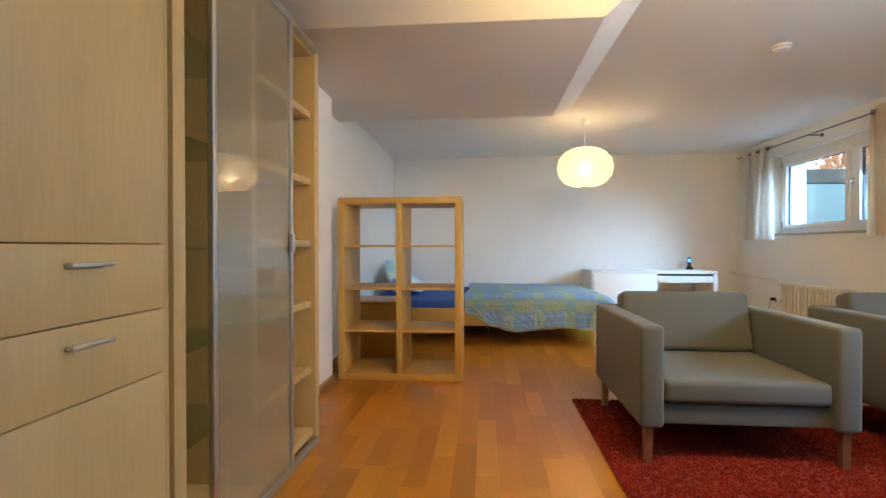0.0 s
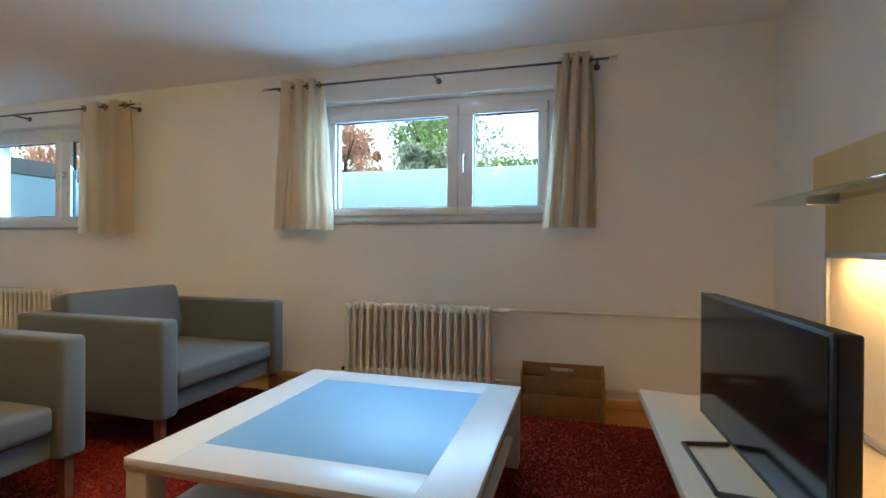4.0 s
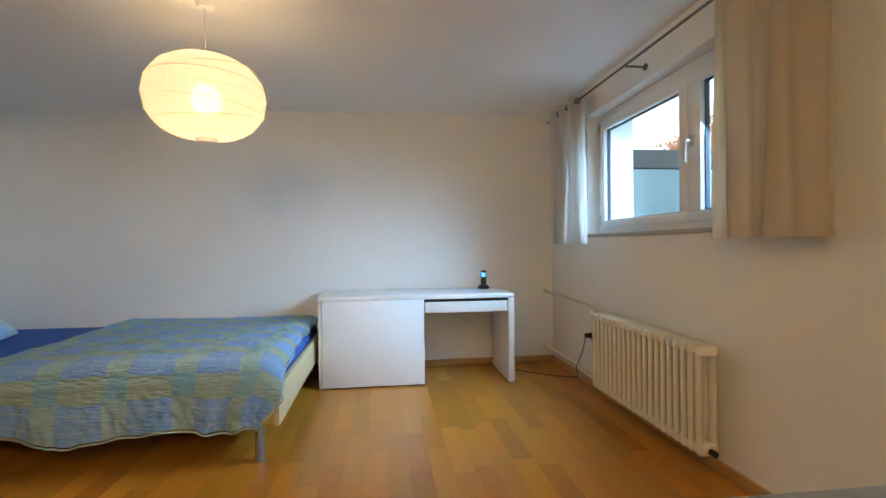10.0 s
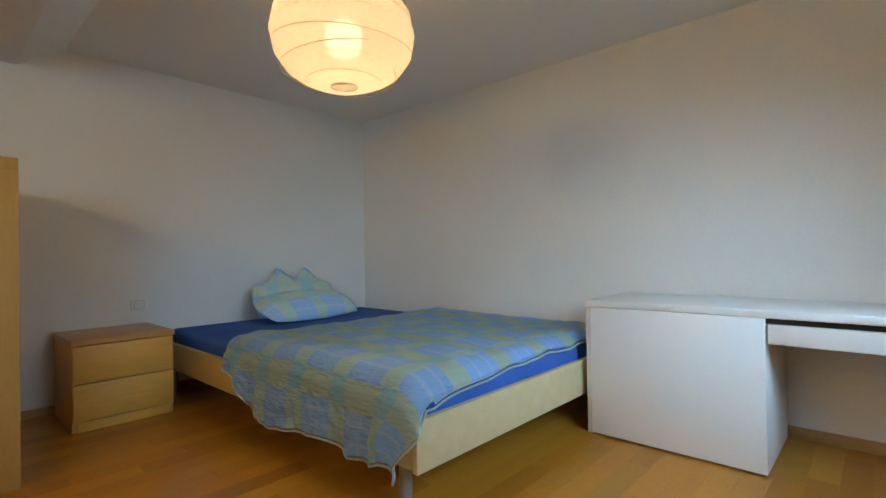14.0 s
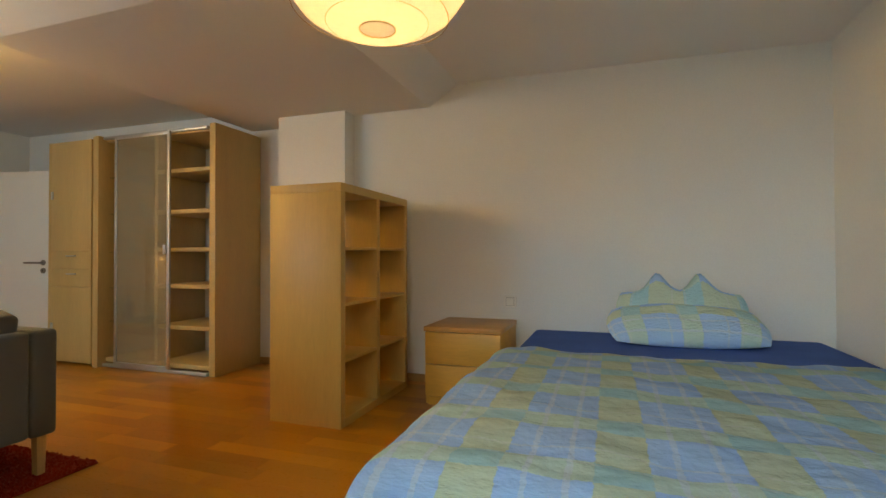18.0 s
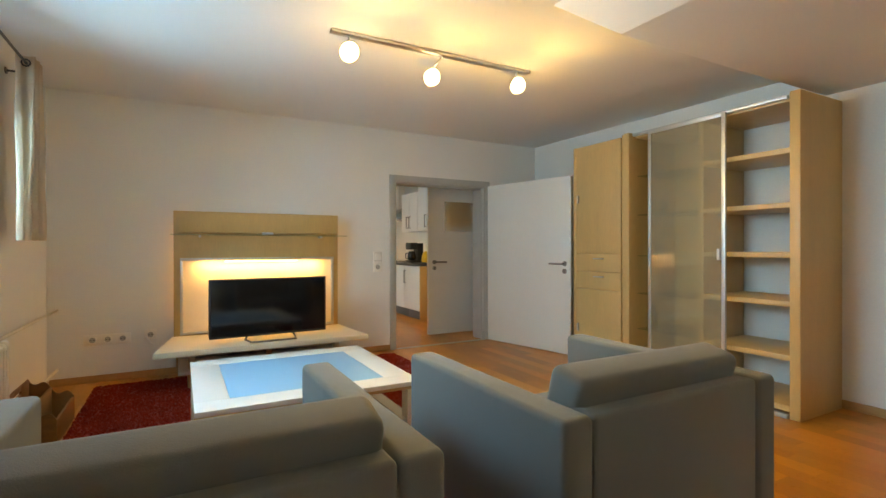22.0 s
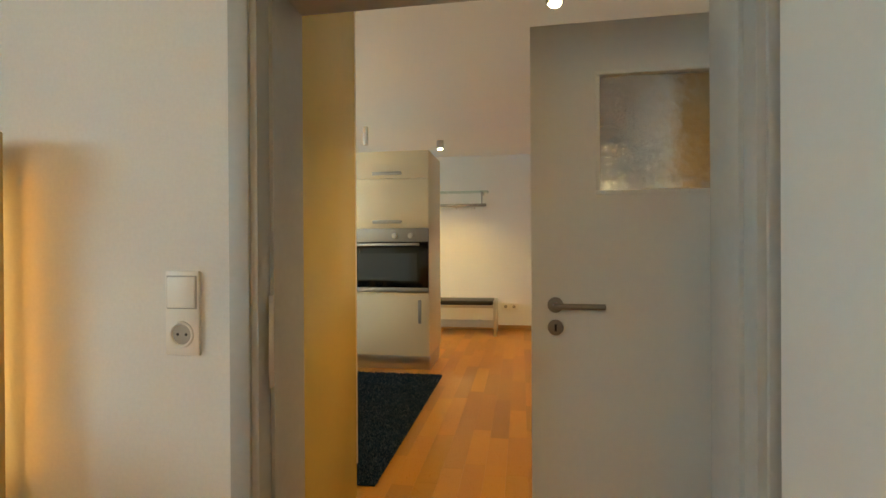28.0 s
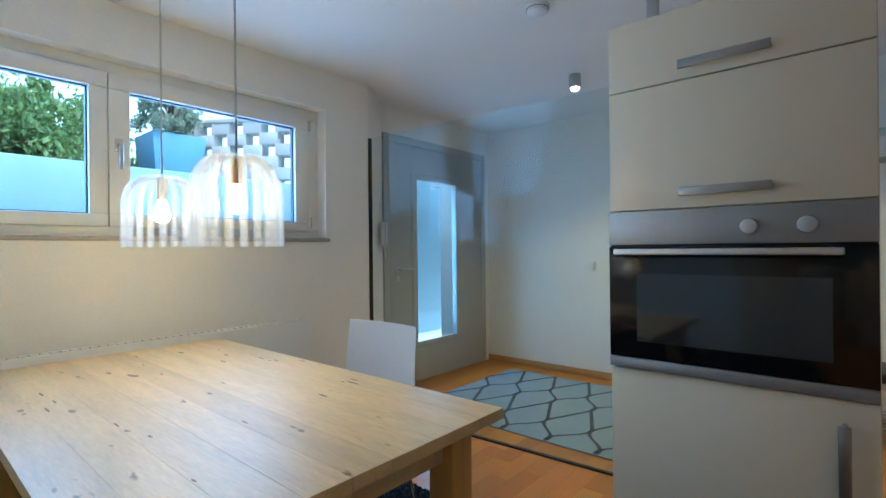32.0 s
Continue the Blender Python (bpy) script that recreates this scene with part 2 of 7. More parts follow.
M_BROWN = mat("brown_wood_box", (0.24, 0.115, 0.035), 0.5, vary=0.16, stretch=(1, 5, 5))
# white render; the blue of skylit shade is put into its colour
M_PLASTER = mat("blue_shaded_render", (0.48, 0.67, 0.74), 0.9, vary=0.05, scale=2, grain=40, bump=0.04)
M_CONC = mat("pierced_concrete", (0.76, 0.76, 0.74), 0.9, vary=0.08, scale=4, grain=50, bump=0.05)
M_PLANTER = mat("blue_grey_planter", (0.15, 0.32, 0.50), 0.6, vary=0.05)
M_SOIL = mat("leaf_litter", (0.13, 0.085, 0.05), 0.95, vary=0.4, scale=14, grain=60, bump=0.1)
M_LEAF = mat("green_leaves", (0.24, 0.40, 0.16), 0.6, vary=0.3, island=0.5, bump=0)
M_LEAFL = mat("grey_green_leaves", (0.40, 0.50, 0.40), 0.6, vary=0.3, island=0.4, bump=0)
M_LEAFR = mat("autumn_leaves", (0.62, 0.40, 0.26), 0.6, vary=0.4, island=0.5, bump=0)
M_BARK = mat("bark", (0.10, 0.07, 0.05), 0.9, vary=0.3, grain=60, bump=0.1)
M_BEAM = mat("weathered_timber", (0.24, 0.23, 0.23), 0.85, vary=0.22, scale=3, grain=40, bump=0.05, stretch=(5, 1, 5))
M_RUGP = mat("pale_blue_rug", (0.34, 0.42, 0.47), 0.95, vary=0.06, grain=300, bump=0.05, spec=0.05)
M_RUGL = mat("grey_rug_line", (0.13, 0.15, 0.17), 0.95, vary=0.1, grain=300, bump=0.05, spec=0.05)
M_CHAIRW = mat("white_shell_plastic", (0.80, 0.81, 0.82), 0.3, vary=0.01, bump=0)
M_GDOOR = mat("grey_entrance_door", (0.44, 0.45, 0.44), 0.45, vary=0.02, bump=0.002)
M_GLASS = glass("window_glass", share=0.01)
M_PART = glass("partition_glass", (0.93, 0.97, 0.96), share=-0.01, edge=0.20)
M_SHELFG = glass("shelf_glass", (0.86, 0.95, 0.91), share=0.05)
M_BULB = glow("lit_bulb", (1.0, 0.82, 0.58), 3.0)


def frosted(name, rgb, clear):
    """Etched glass: part see-through haze, part soft gloss."""
    m = bpy.data.materials.new(name)
    m.use_nodes = True
    n, link = m.node_tree.nodes, m.node_tree.links.new
    b = n["Principled BSDF"]
    out = next(x for x in n if x.type == "OUTPUT_MATERIAL")
    b.inputs["Base Color"].default_value = (*rgb, 1)
    b.inputs["Roughness"].default_value = 0.5
    b.inputs["Coat Weight"].default_value = 0.7
    b.inputs["Coat Roughness"].default_value = 0.05
    b.inputs["Transmission Weight"].default_value = 0.25
    clr, mix = n.new("ShaderNodeBsdfRefraction"), n.new("ShaderNodeMixShader")
    clr.inputs["Roughness"].default_value, clr.inputs["IOR"].default_value = 0.17, 1.35
    clr.inputs["Color"].default_value = (0.92, 0.87, 0.73, 1)
    noise_t = n.new("ShaderNodeTexNoise")
    noise_t.inputs["Scale"].default_value = 3
    rng = n.new("ShaderNodeMapRange")
    rng.inputs["To Min"].default_value, rng.inputs["To Max"].default_value = clear - 0.05, clear + 0.05
    link(noise_t.outputs[0], rng.inputs["Value"])
    link(rng.outputs[0], mix.inputs[0])
    link(b.outputs[0], mix.inputs[1])
    link(clr.outputs[0], mix.inputs[2])
    facing, power, amount = n.new("ShaderNodeLayerWeight"), n.new("ShaderNodeMath"), n.new("ShaderNodeMath")
    gloss, top = n.new("ShaderNodeBsdfGlossy"), n.new("ShaderNodeMixShader")
    gloss.inputs["Roughness"].default_value = 0.03
    power.operation, power.inputs[1].default_value = "POWER", 3.0
    amount.operation, amount.inputs[1].default_value, amount.inputs[2].default_value = "MULTIPLY_ADD", 0.7, 0.03
    link(facing.outputs["Facing"], power.inputs[0])
    link(power.outputs[0], amount.inputs[0])
    link(amount.outputs[0], top.inputs[0])
    link(mix.outputs[0], top.inputs[1])
    link(gloss.outputs[0], top.inputs[2])
    link(top.outputs[0], out.inputs[0])
    return m


def obscure(name):
    """Cast glass with a rippled face."""
    m = bpy.data.materials.new(name)
    m.use_nodes = True
    n, link = m.node_tree.nodes, m.node_tree.links.new
    b = n["Principled BSDF"]
    b.inputs["Base Color"].default_value = (0.93, 0.95, 0.93, 1)
    b.inputs["Roughness"].default_value, b.inputs["IOR"].default_value = 0.05, 1.20
    b.inputs["Transmission Weight"].default_value = 1.0
    nz, bp = n.new("ShaderNodeTexNoise"), n.new("ShaderNodeBump")
    nz.inputs["Scale"].default_value, nz.inputs["Detail"].default_value = 26, 2
    bp.inputs["Strength"].default_value, bp.inputs["Distance"].default_value = 0.5, 0.01
    link(nz.outputs[0], bp.inputs["Height"])
    link(bp.outputs[0], b.inputs["Normal"])
    return m


M_RIPPLE = obscure("rippled_glass")
M_FROST = frosted("frosted_glass", (0.42, 0.35, 0.23), 0.60)


def paper(name):
    """Rice paper that lets the lamp's light through."""
    m = bpy.data.materials.new(name)
    m.use_nodes = True
    n, link = m.node_tree.nodes, m.node_tree.links.new
    out = next(x for x in n if x.type == "OUTPUT_MATERIAL")
    n.remove(n["Principled BSDF"])
    dif, tra, mix = n.new("ShaderNodeBsdfDiffuse"), n.new("ShaderNodeBsdfTranslucent"), n.new("ShaderNodeMixShader")
    nz, rng, mx = n.new("ShaderNodeTexNoise"), n.new("ShaderNodeMapRange"), n.new("ShaderNodeMix")
    nz.inputs["Scale"].default_value, nz.inputs["Detail"].default_value = 30, 4
    mx.data_type = "RGBA"
    mx.inputs["A"].default_value, mx.inputs["B"].default_value = (0.52, 0.505, 0.47, 1), (0.60, 0.585, 0.55, 1)
    link(nz.outputs[0], rng.inputs["Value"])
    link(rng.outputs[0], mx.inputs["Factor"])
    for s in (dif, tra):
        link(mx.outputs["Result"], s.inputs[0])
    mix.inputs[0].default_value = 0.5
    link(dif.outputs[0], mix.inputs[1])
    link(tra.outputs[0], mix.inputs[2])
    clr, thin = n.new("ShaderNodeBsdfTransparent"), n.new("ShaderNodeMixShader")
    thin.inputs[0].default_value = 0.36
    link(mix.outputs[0], thin.inputs[1])
    link(clr.outputs[0], thin.inputs[2])
    link(thin.outputs[0], out.inputs[0])
    return m


M_PAPER = paper("rice_paper")


def seen_through(m, rgb, share):
    """Give a material a share of light that passes through it."""
    n, link = m.node_tree.nodes, m.node_tree.links.new
    out = next(x for x in n if x.type == "OUTPUT_MATERIAL")
    old = out.inputs[0].links[0].from_socket
    tra, mix = n.new("ShaderNodeBsdfTranslucent"), n.new("ShaderNodeMixShader")
    tra.inputs[0].default_value = (*rgb, 1)
    mix.inputs[0].default_value = share
    link(old, mix.inputs[1])
    link(tra.outputs[0], mix.inputs[2])
    link(mix.outputs[0], out.inputs[0])
    return m


seen_through(M_LEAF, (0.22, 0.34, 0.08), 0.45)
seen_through(M_LEAFL, (0.34, 0.42, 0.26), 0.45)
seen_through(M_LEAFR, (0.62, 0.36, 0.20), 0.45)
M_CURT = seen_through(mat("beige_curtain", (0.86, 0.75, 0.59), 0.9, vary=0.03, scale=3, grain=400, bump=0.03, spec=0.1), (0.78, 0.68, 0.54), 0.22)
M_CURTW = seen_through(mat("white_curtain", (0.82, 0.80, 0.76), 0.9, vary=0.02, scale=3, grain=400, bump=0.03, spec=0.1), (0.82, 0.80, 0.76), 0.35)


def plaid(name):
    """Woven checks in pale yellow, green and blue, in metres."""
    m = bpy.data.materials.new(name)
    m.use_nodes = True
    n, link = m.node_tree.nodes, m.node_tree.links.new
    b = n["Principled BSDF"]
    tc, sep = n.new("ShaderNodeTexCoord"), n.new("ShaderNodeSeparateXYZ")
    wob, amt, off = n.new("ShaderNodeTexNoise"), n.new("ShaderNodeVectorMath"), n.new("ShaderNodeVectorMath")
    wob.inputs["Scale"].default_value, wob.inputs["Detail"].default_value = 60, 6
    amt.operation, amt.inputs["Scale"].default_value = "SCALE", 0.018
    off.operation = "ADD"
    link(tc.outputs["UV"], wob.inputs["Vector"])
    link(wob.outputs["Color"], amt.inputs[0])
    link(tc.outputs["UV"], off.inputs[0])
    link(amt.outputs[0], off.inputs[1])
    link(off.outputs[0], sep.inputs[0])

    def stripe(axis, period, width, shift):
        a = n.new("ShaderNodeMath")
        a.operation, a.inputs[1].default_value = "ADD", shift
        d = n.new("ShaderNodeMath")
        d.operation, d.inputs[1].default_value = "DIVIDE", period
        f = n.new("ShaderNodeMath")
        f.operation = "FRACT"
        c = n.new("ShaderNodeMath")
        c.operation, c.inputs[1].default_value = "LESS_THAN", width
        link(sep.outputs[axis], a.inputs[0])
        link(a.outputs[0], d.inputs[0])
        link(d.outputs[0], f.inputs[0])
        link(f.outputs[0], c.inputs[0])
        return c.outputs[0]

    def over(base, factor, rgb, amount):
        mx, ml = n.new("ShaderNodeMix"), n.new("ShaderNodeMath")
        mx.data_type = "RGBA"
        ml.operation, ml.inputs[1].default_value = "MULTIPLY", amount
        link(factor, ml.inputs[0])
        link(ml.outputs[0], mx.inputs["Factor"])
        if isinstance(base, tuple):
            mx.inputs["A"].default_value = base
        else:
            link(base, mx.inputs["A"])
        mx.inputs["B"].default_value = (*rgb, 1)
        return mx.outputs["Result"]

    def both(p, q):
        ml = n.new("ShaderNodeMath")
        ml.operation = "MULTIPLY"
        link(p, ml.inputs[0])
        link(q, ml.inputs[1])
        return ml.outputs[0]

    along, across = stripe(1, 0.33, 0.63, 0.0), stripe(0, 0.33, 0.65, 0.12)
    c = over((0.42, 0.71, 0.76, 1), along, (0.57, 0.76, 0.72), 1.0)
    c = over(c, across, (0.60, 0.72, 0.60), 1.0)
    c = over(c, both(along, across), (0.42, 0.67, 0.96), 1.0)
    for s in (-0.055, -0.145):
        c = over(c, stripe(1, 0.33, 0.045, s), (0.66, 0.78, 0.92), 0.6)
    for s in (-0.02, -0.10):
        c = over(c, stripe(0, 0.33, 0.03, s), (0.72, 0.78, 0.80), 0.35)
    link(c, b.inputs["Base Color"])
    b.inputs["Roughness"].default_value = 0.9
    b.inputs["Specular IOR Level"].default_value = 0.15
    nz, bp = n.new("ShaderNodeTexNoise"), n.new("ShaderNodeBump")
    nz.inputs["Scale"].default_value, nz.inputs["Detail"].default_value = 28, 5
    bp.inputs["Strength"].default_value, bp.inputs["Distance"].default_value = 0.8, 0.016
    link(nz.outputs[0], bp.inputs["Height"])
    link(bp.outputs[0], b.inputs["Normal"])
    return m


M_PLAID = plaid("checked_bedding")


# ---- builders ----
def bx(x0, x1, y0, y1, z0, z1, bevel=0.0, seg=2, bm=None):
    """A box, its edges rounded."""
    own = bmesh.new()
    bmesh.ops.create_cube(own, size=1.0)
    bmesh.ops.scale(own, vec=(abs(x1 - x0), abs(y1 - y0), abs(z1 - z0)), verts=own.verts)
    bmesh.ops.translate(own, vec=((x0 + x1) / 2, (y0 + y1) / 2, (z0 + z1) / 2), verts=own.verts)
    if bevel:
        bmesh.ops.bevel(own, geom=own.edges[:], offset=bevel, segments=seg, profile=0.5, affect="EDGES")
    if bm is None:
        return own
    return fuse(bm, own)


def fuse(bm, *others):
    for o in others:
        tmp = bpy.data.meshes.new("tmp")
        o.to_mesh(tmp)
        o.free()
        bm.from_mesh(tmp)
        bpy.data.meshes.remove(tmp)
    return bm


def cyl(p, q, r, r2=None, seg=16, bevel=0.0):
    """A rod from p to q."""
    p, q = Vector(p), Vector(q)
    bm = bmesh.new()
    bmesh.ops.create_cone(bm, cap_ends=True, segments=seg, radius1=r, radius2=r if r2 is None else r2, depth=(q - p).length)
    if bevel:
        bmesh.ops.bevel(bm, geom=[e for e in bm.edges if len(e.link_faces) == 2 and e.calc_face_angle(0) > 1], offset=bevel, segments=2, profile=0.5, affect="EDGES")
    turn = (q - p).to_track_quat("Z", "Y").to_matrix().to_4x4()
    bmesh.ops.transform(bm, matrix=Matrix.Translation((p + q) / 2) @ turn, verts=bm.verts)
    return bm


def lathe(profile, seg=32, centre=(0, 0, 0)):
    """A turned body from (radius, height) pairs."""
    bm = bmesh.new()
    rings = []
    for r, z in profile:
        rings.append([bm.verts.new((centre[0] + r * math.cos(2 * math.pi * k / seg), centre[1] + r * math.sin(2 * math.pi * k / seg), centre[2] + z)) for k in range(seg)])
    for a, b in zip(rings, rings[1:]):
        for k in range(seg):
            bm.faces.new((a[k], a[(k + 1) % seg], b[(k + 1) % seg], b[k]))
    for ring in (rings[0], rings[-1]):
        if (ring[0].co - ring[seg // 2].co).length > 1e-4:
            bm.faces.new(ring)
    bmesh.ops.remove_doubles(bm, verts=bm.verts, dist=1e-5)
    bmesh.ops.recalc_face_normals(bm, faces=bm.faces)
    return bm


def tube(points, r, seg=10):
    """A bent pipe through the points."""
    pts = [Vector(p) for p in points]
    bm = bmesh.new()
    rings = []
    side = None
    for k, p in enumerate(pts):
        d = (pts[min(k + 1, len(pts) - 1)] - pts[max(k - 1, 0)]).normalized()
        if side is None:
            side = d.orthogonal().normalized()
        side = (side - d * side.dot(d)).normalized()
        up = d.cross(side)
        rings.append([bm.verts.new(p + r * (math.cos(2 * math.pi * j / seg) * side + math.sin(2 * math.pi * j / seg) * up)) for j in range(seg)])
    for a, b in zip(rings, rings[1:]):
        for j in range(seg):
            bm.faces.new((a[j], a[(j + 1) % seg], b[(j + 1) % seg], b[j]))
    bm.faces.new(rings[0])
    bm.faces.new(rings[-1])
    bmesh.ops.recalc_face_normals(bm, faces=bm.faces)
    return bm


def sheet(nx, ny, place, uv=None, thick=0.0):
    """A grid of nx by ny cells laid out by place(u, v) for u, v in 0..1."""
    bm = bmesh.new()
    layer = bm.loops.layers.uv.new("UVMap") if uv else None
    rows = [[bm.verts.new(place(i / nx, j / ny)) for i in range(nx + 1)] for j in range(ny + 1)]
    for j in range(ny):
        for i in range(nx):
            f = bm.faces.new((rows[j][i], rows[j][i + 1], rows[j + 1][i + 1], rows[j + 1][i]))
            if layer:
                for loop, (a, b) in zip(f.loops, ((i, j), (i + 1, j), (i + 1, j + 1), (i, j + 1))):
                    loop[layer].uv = uv(a / nx, b / ny)
    if thick:
        bmesh.ops.solidify(bm, geom=bm.faces[:], thickness=thick)
    return bm


def mesh_of(name, bm, material, smooth=None):
    me = bpy.data.meshes.new(name)
    bm.to_mesh(me)
    bm.free()
    for m in material if isinstance(material, (list, tuple)) else (material,):
        me.materials.append(m)
    if smooth is not None:
        me.polygons.foreach_set("use_smooth", [True] * len(me.polygons))
        me.set_sharp_from_angle(angle=radians(smooth))
    return me


def part(name, bm, material, parent, label="", smooth=40):
    """One mesh object under a thing or a part."""
    ob = new(name, mesh_of(name, bm, material, smooth))
    ob.parent = parent
    if label:
        ob["label"] = label
    return ob


def thing(name, label, category, x=0, y=0, z=0, rz=0, group="", kind=""):
    ob = new(name)
    ob.empty_display_size = 0.1
    ob.matrix_world = pose(x, y, z, 0, 0, rz)
    return tagged(ob, label, category, group, kind)


def single(name, bm, material, label, category, x=0, y=0, z=0, rz=0, group="", kind="", smooth=40):
    """A thing that is one mesh."""
    ob = new(name, mesh_of(name, bm, material, smooth))
    ob.matrix_world = pose(x, y, z, 0, 0, rz)
    return tagged(ob, label, category, group, kind)


def piece(name, me, parent, m):
    """One of many alike pieces on a shared mesh."""
    ob = new(name, me)
    ob.parent = parent
    ob.matrix_basis = m
    return ob

# daylight through the window openings
P_DAY = 0.72
lamp("window_light", "AREA", look((4.66, 2.25, 1.76), (2.2, 3.0, 0.72)), 130 * P_DAY, DAY, size=(1.7, 0.85), spread=148)
lamp("window_light", "AREA", look((4.66, 6.3, 1.76), (2.9, 7.2, 0.35)), 80 * P_DAY, DAY, size=(1.7, 0.85), spread=88)
lamp("window_light", "AREA", look((4.63, -2.13, 1.80), (1.5, -2.3, 0.8)), 92 * P_DAY, DAY, size=(2.4, 0.85), spread=165)
lamp("window_light", "AREA", look((4.66, -4.92, 1.1), (0, -4.92, 1.0)), 18 * P_DAY, DAY, size=(0.5, 1.3))

# ---- the setting ----
XWIN, XBED, XPIER, XREC = 4.30, -0.72, -0.56, -0.87
YFAR, YK = 8.03, -5.78
WT = 0.24
KX0, KX1 = -0.80, 4.25
CEIL_TV, CEIL_FAR, CEIL_K = 2.50, 2.42, 2.50


def wall(name, boxes, label, material=None):
    bm = bmesh.new()
    for b in boxes:
        bx(*b, bm=bm)
    ob = new(name, mesh_of(name, bm, material or M_WALL))
    return tagged(ob, label, "wall", kind="structure")


def holed(axis, a0, a1, s0, s1, z0, z1, holes):
    """Boxes of a wall along an axis, between a0 and a1 across it, with holes (s0, s1, z0, z1)."""
    out, at = [], s0
    for h0, h1, zb, zt in sorted(holes):
        spans = [(at, h0, z0, z1), (h0, h1, z0, zb), (h0, h1, zt, z1)]
        out += [s for s in spans if s[1] - s[0] > 1e-4 and s[3] - s[2] > 1e-4]
        at = h1
    out.append((at, s1, z0, z1))
    if axis == "y":
        return [(a0, a1, p, q, r, s) for p, q, r, s in out]
    return [(p, q, a0, a1, r, s) for p, q, r, s in out]


W1 = (1.340, 3.172, 1.272, 2.205)
W2 = (5.36, 7.195, 1.238, 2.208)
KW = (-3.441, -0.86, 1.312, 2.226)
wall("wall_window", holed("y", XWIN, XWIN + 0.40, -0.12, YFAR + 0.3, -0.2, 2.75, [W1, W2]), "white painted outer wall with two windows")
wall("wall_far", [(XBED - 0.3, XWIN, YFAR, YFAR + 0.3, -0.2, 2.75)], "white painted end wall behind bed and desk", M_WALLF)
wall("wall_bed", [(XBED - 0.3, XBED, 4.55, YFAR, -0.2, 2.75)], "white painted wall at the head of the bed")
wall("wall_recess", [(XREC - 0.3, XREC, 0, 4.55, -0.2, 2.75)], "white painted wall behind the wardrobe")
wall("wall_pier", [(XREC, XPIER, 3.875, 4.548, -0.2, 2.75)], "white painted chimney pier")
DX0, DX1, DTOP = -0.045, 1.155, 1.915
wall("wall_door", holed("x", -WT, 0.0, XREC - 0.3, XWIN, -0.2, 2.75, [(DX0 - 0.03, DX1 + 0.03, -0.21, DTOP + 0.03)]), "white painted wall with the doorway")
wall("wall_kitchen_side", [(KX0 - 0.3, KX0, YK, -WT, -0.2, 2.75)], "white painted kitchen wall behind the units")
wall("wall_kitchen_end", [(KX0 - 0.3, 5.2, YK - 0.3, YK, -0.2, 2.75)], "white painted kitchen end wall with coat rack")
wall("wall_kitchen_window", holed("y", KX1, KX1 + 0.45, -3.835, -WT, -0.2, 2.75, [KW]), "white painted kitchen outer wall with window")
wall("wall_entrance", holed("y", 4.50, 4.64, YK, -3.83, -0.2, 2.75, [(-5.70, -4.205, -0.21, 2.25)]), "white painted wall round the entrance door")


def slab(name, pts, thick, material, label):
    bm = bmesh.new()
    low = [bm.verts.new(p) for p in pts]
    high = [bm.verts.new((p[0], p[1], p[2] + thick)) for p in pts]
    bm.faces.new(low[::-1])
    bm.faces.new(high)
    for k in range(len(pts)):
        j = (k + 1) % len(pts)
        bm.faces.new((low[k], low[j], high[j], high[k]))
    bmesh.ops.recalc_face_normals(bm, faces=bm.faces)
    return tagged(new(name, mesh_of(name, bm, material)), label, "ceiling", kind="structure")


slab("ceiling", [(-1.2, 0.0, CEIL_TV), (4.5, 0.0, CEIL_TV), (4.5, 8.2, CEIL_FAR), (-1.2, 8.2, CEIL_FAR)], 0.3, M_CEIL, "white painted living room ceiling")
slab("ceiling_kitchen", [(-1.0, -6.0, CEIL_K), (4.9, -6.0, CEIL_K), (4.9, -0.1, CEIL_K), (-1.0, -0.1, CEIL_K)], 0.3, M_CEIL, "white painted kitchen ceiling")


def soffit():
    """The dropped box under the stair above, with splayed sides."""
    bm = bmesh.new()
    low = [(XREC - 0.01, 3.325, 2.278), (1.285, 3.325, 2.278), (1.285, 5.25, 2.278), (XREC - 0.01, 5.256, 2.278)]
    top = [(XREC - 0.01, 3.06, 2.5), (1.585, 3.06, 2.5), (1.585, 5.58, 2.5), (XREC - 0.01, 5.58, 2.5)]
    a, b = [bm.verts.new(p) for p in low], [bm.verts.new(p) for p in top]
    bm.faces.new(a)
    bm.faces.new(b)
    for k in range(4):
        bm.faces.new((a[k], a[(k + 1) % 4], b[(k + 1) % 4], b[k]))
    bmesh.ops.recalc_face_normals(bm, faces=bm.faces)
    bmesh.ops.bevel(bm, geom=[e for e in bm.edges], offset=0.006, segments=2, profile=0.5, affect="EDGES")
    tagged(new("ceiling_soffit", mesh_of("ceiling_soffit", bm, M_CEIL, 40)), "white dropped ceiling box with splayed sides", "ceiling", kind="structure")


soffit()

# floors: a sub-floor sheet; the oak strips on it come last in the file
floor = tagged(new("floor", mesh_of("floor", bx(-1.2, 4.62, 0.0, 8.2, -0.2, -0.006), M_JOINT)), "oiled oak strip parquet floor", "floor", kind="structure")
floor_k = tagged(new("floor_kitchen", mesh_of("floor_kitchen", bx(-1.0, 4.95, -6.0, -0.0, -0.2, -0.006), M_JOINT)), "oiled oak strip parquet floor in the kitchen", "floor", kind="structure")


def skirting(name, x0, x1, y0, y1):
    bm = bx(x0, x1, y0, y1, 0.0, 0.062, 0.004)
    tagged(new(name, mesh_of(name, bm, M_BASE, 40)), "oak skirting board along the wall", "baseboard", kind="structure")


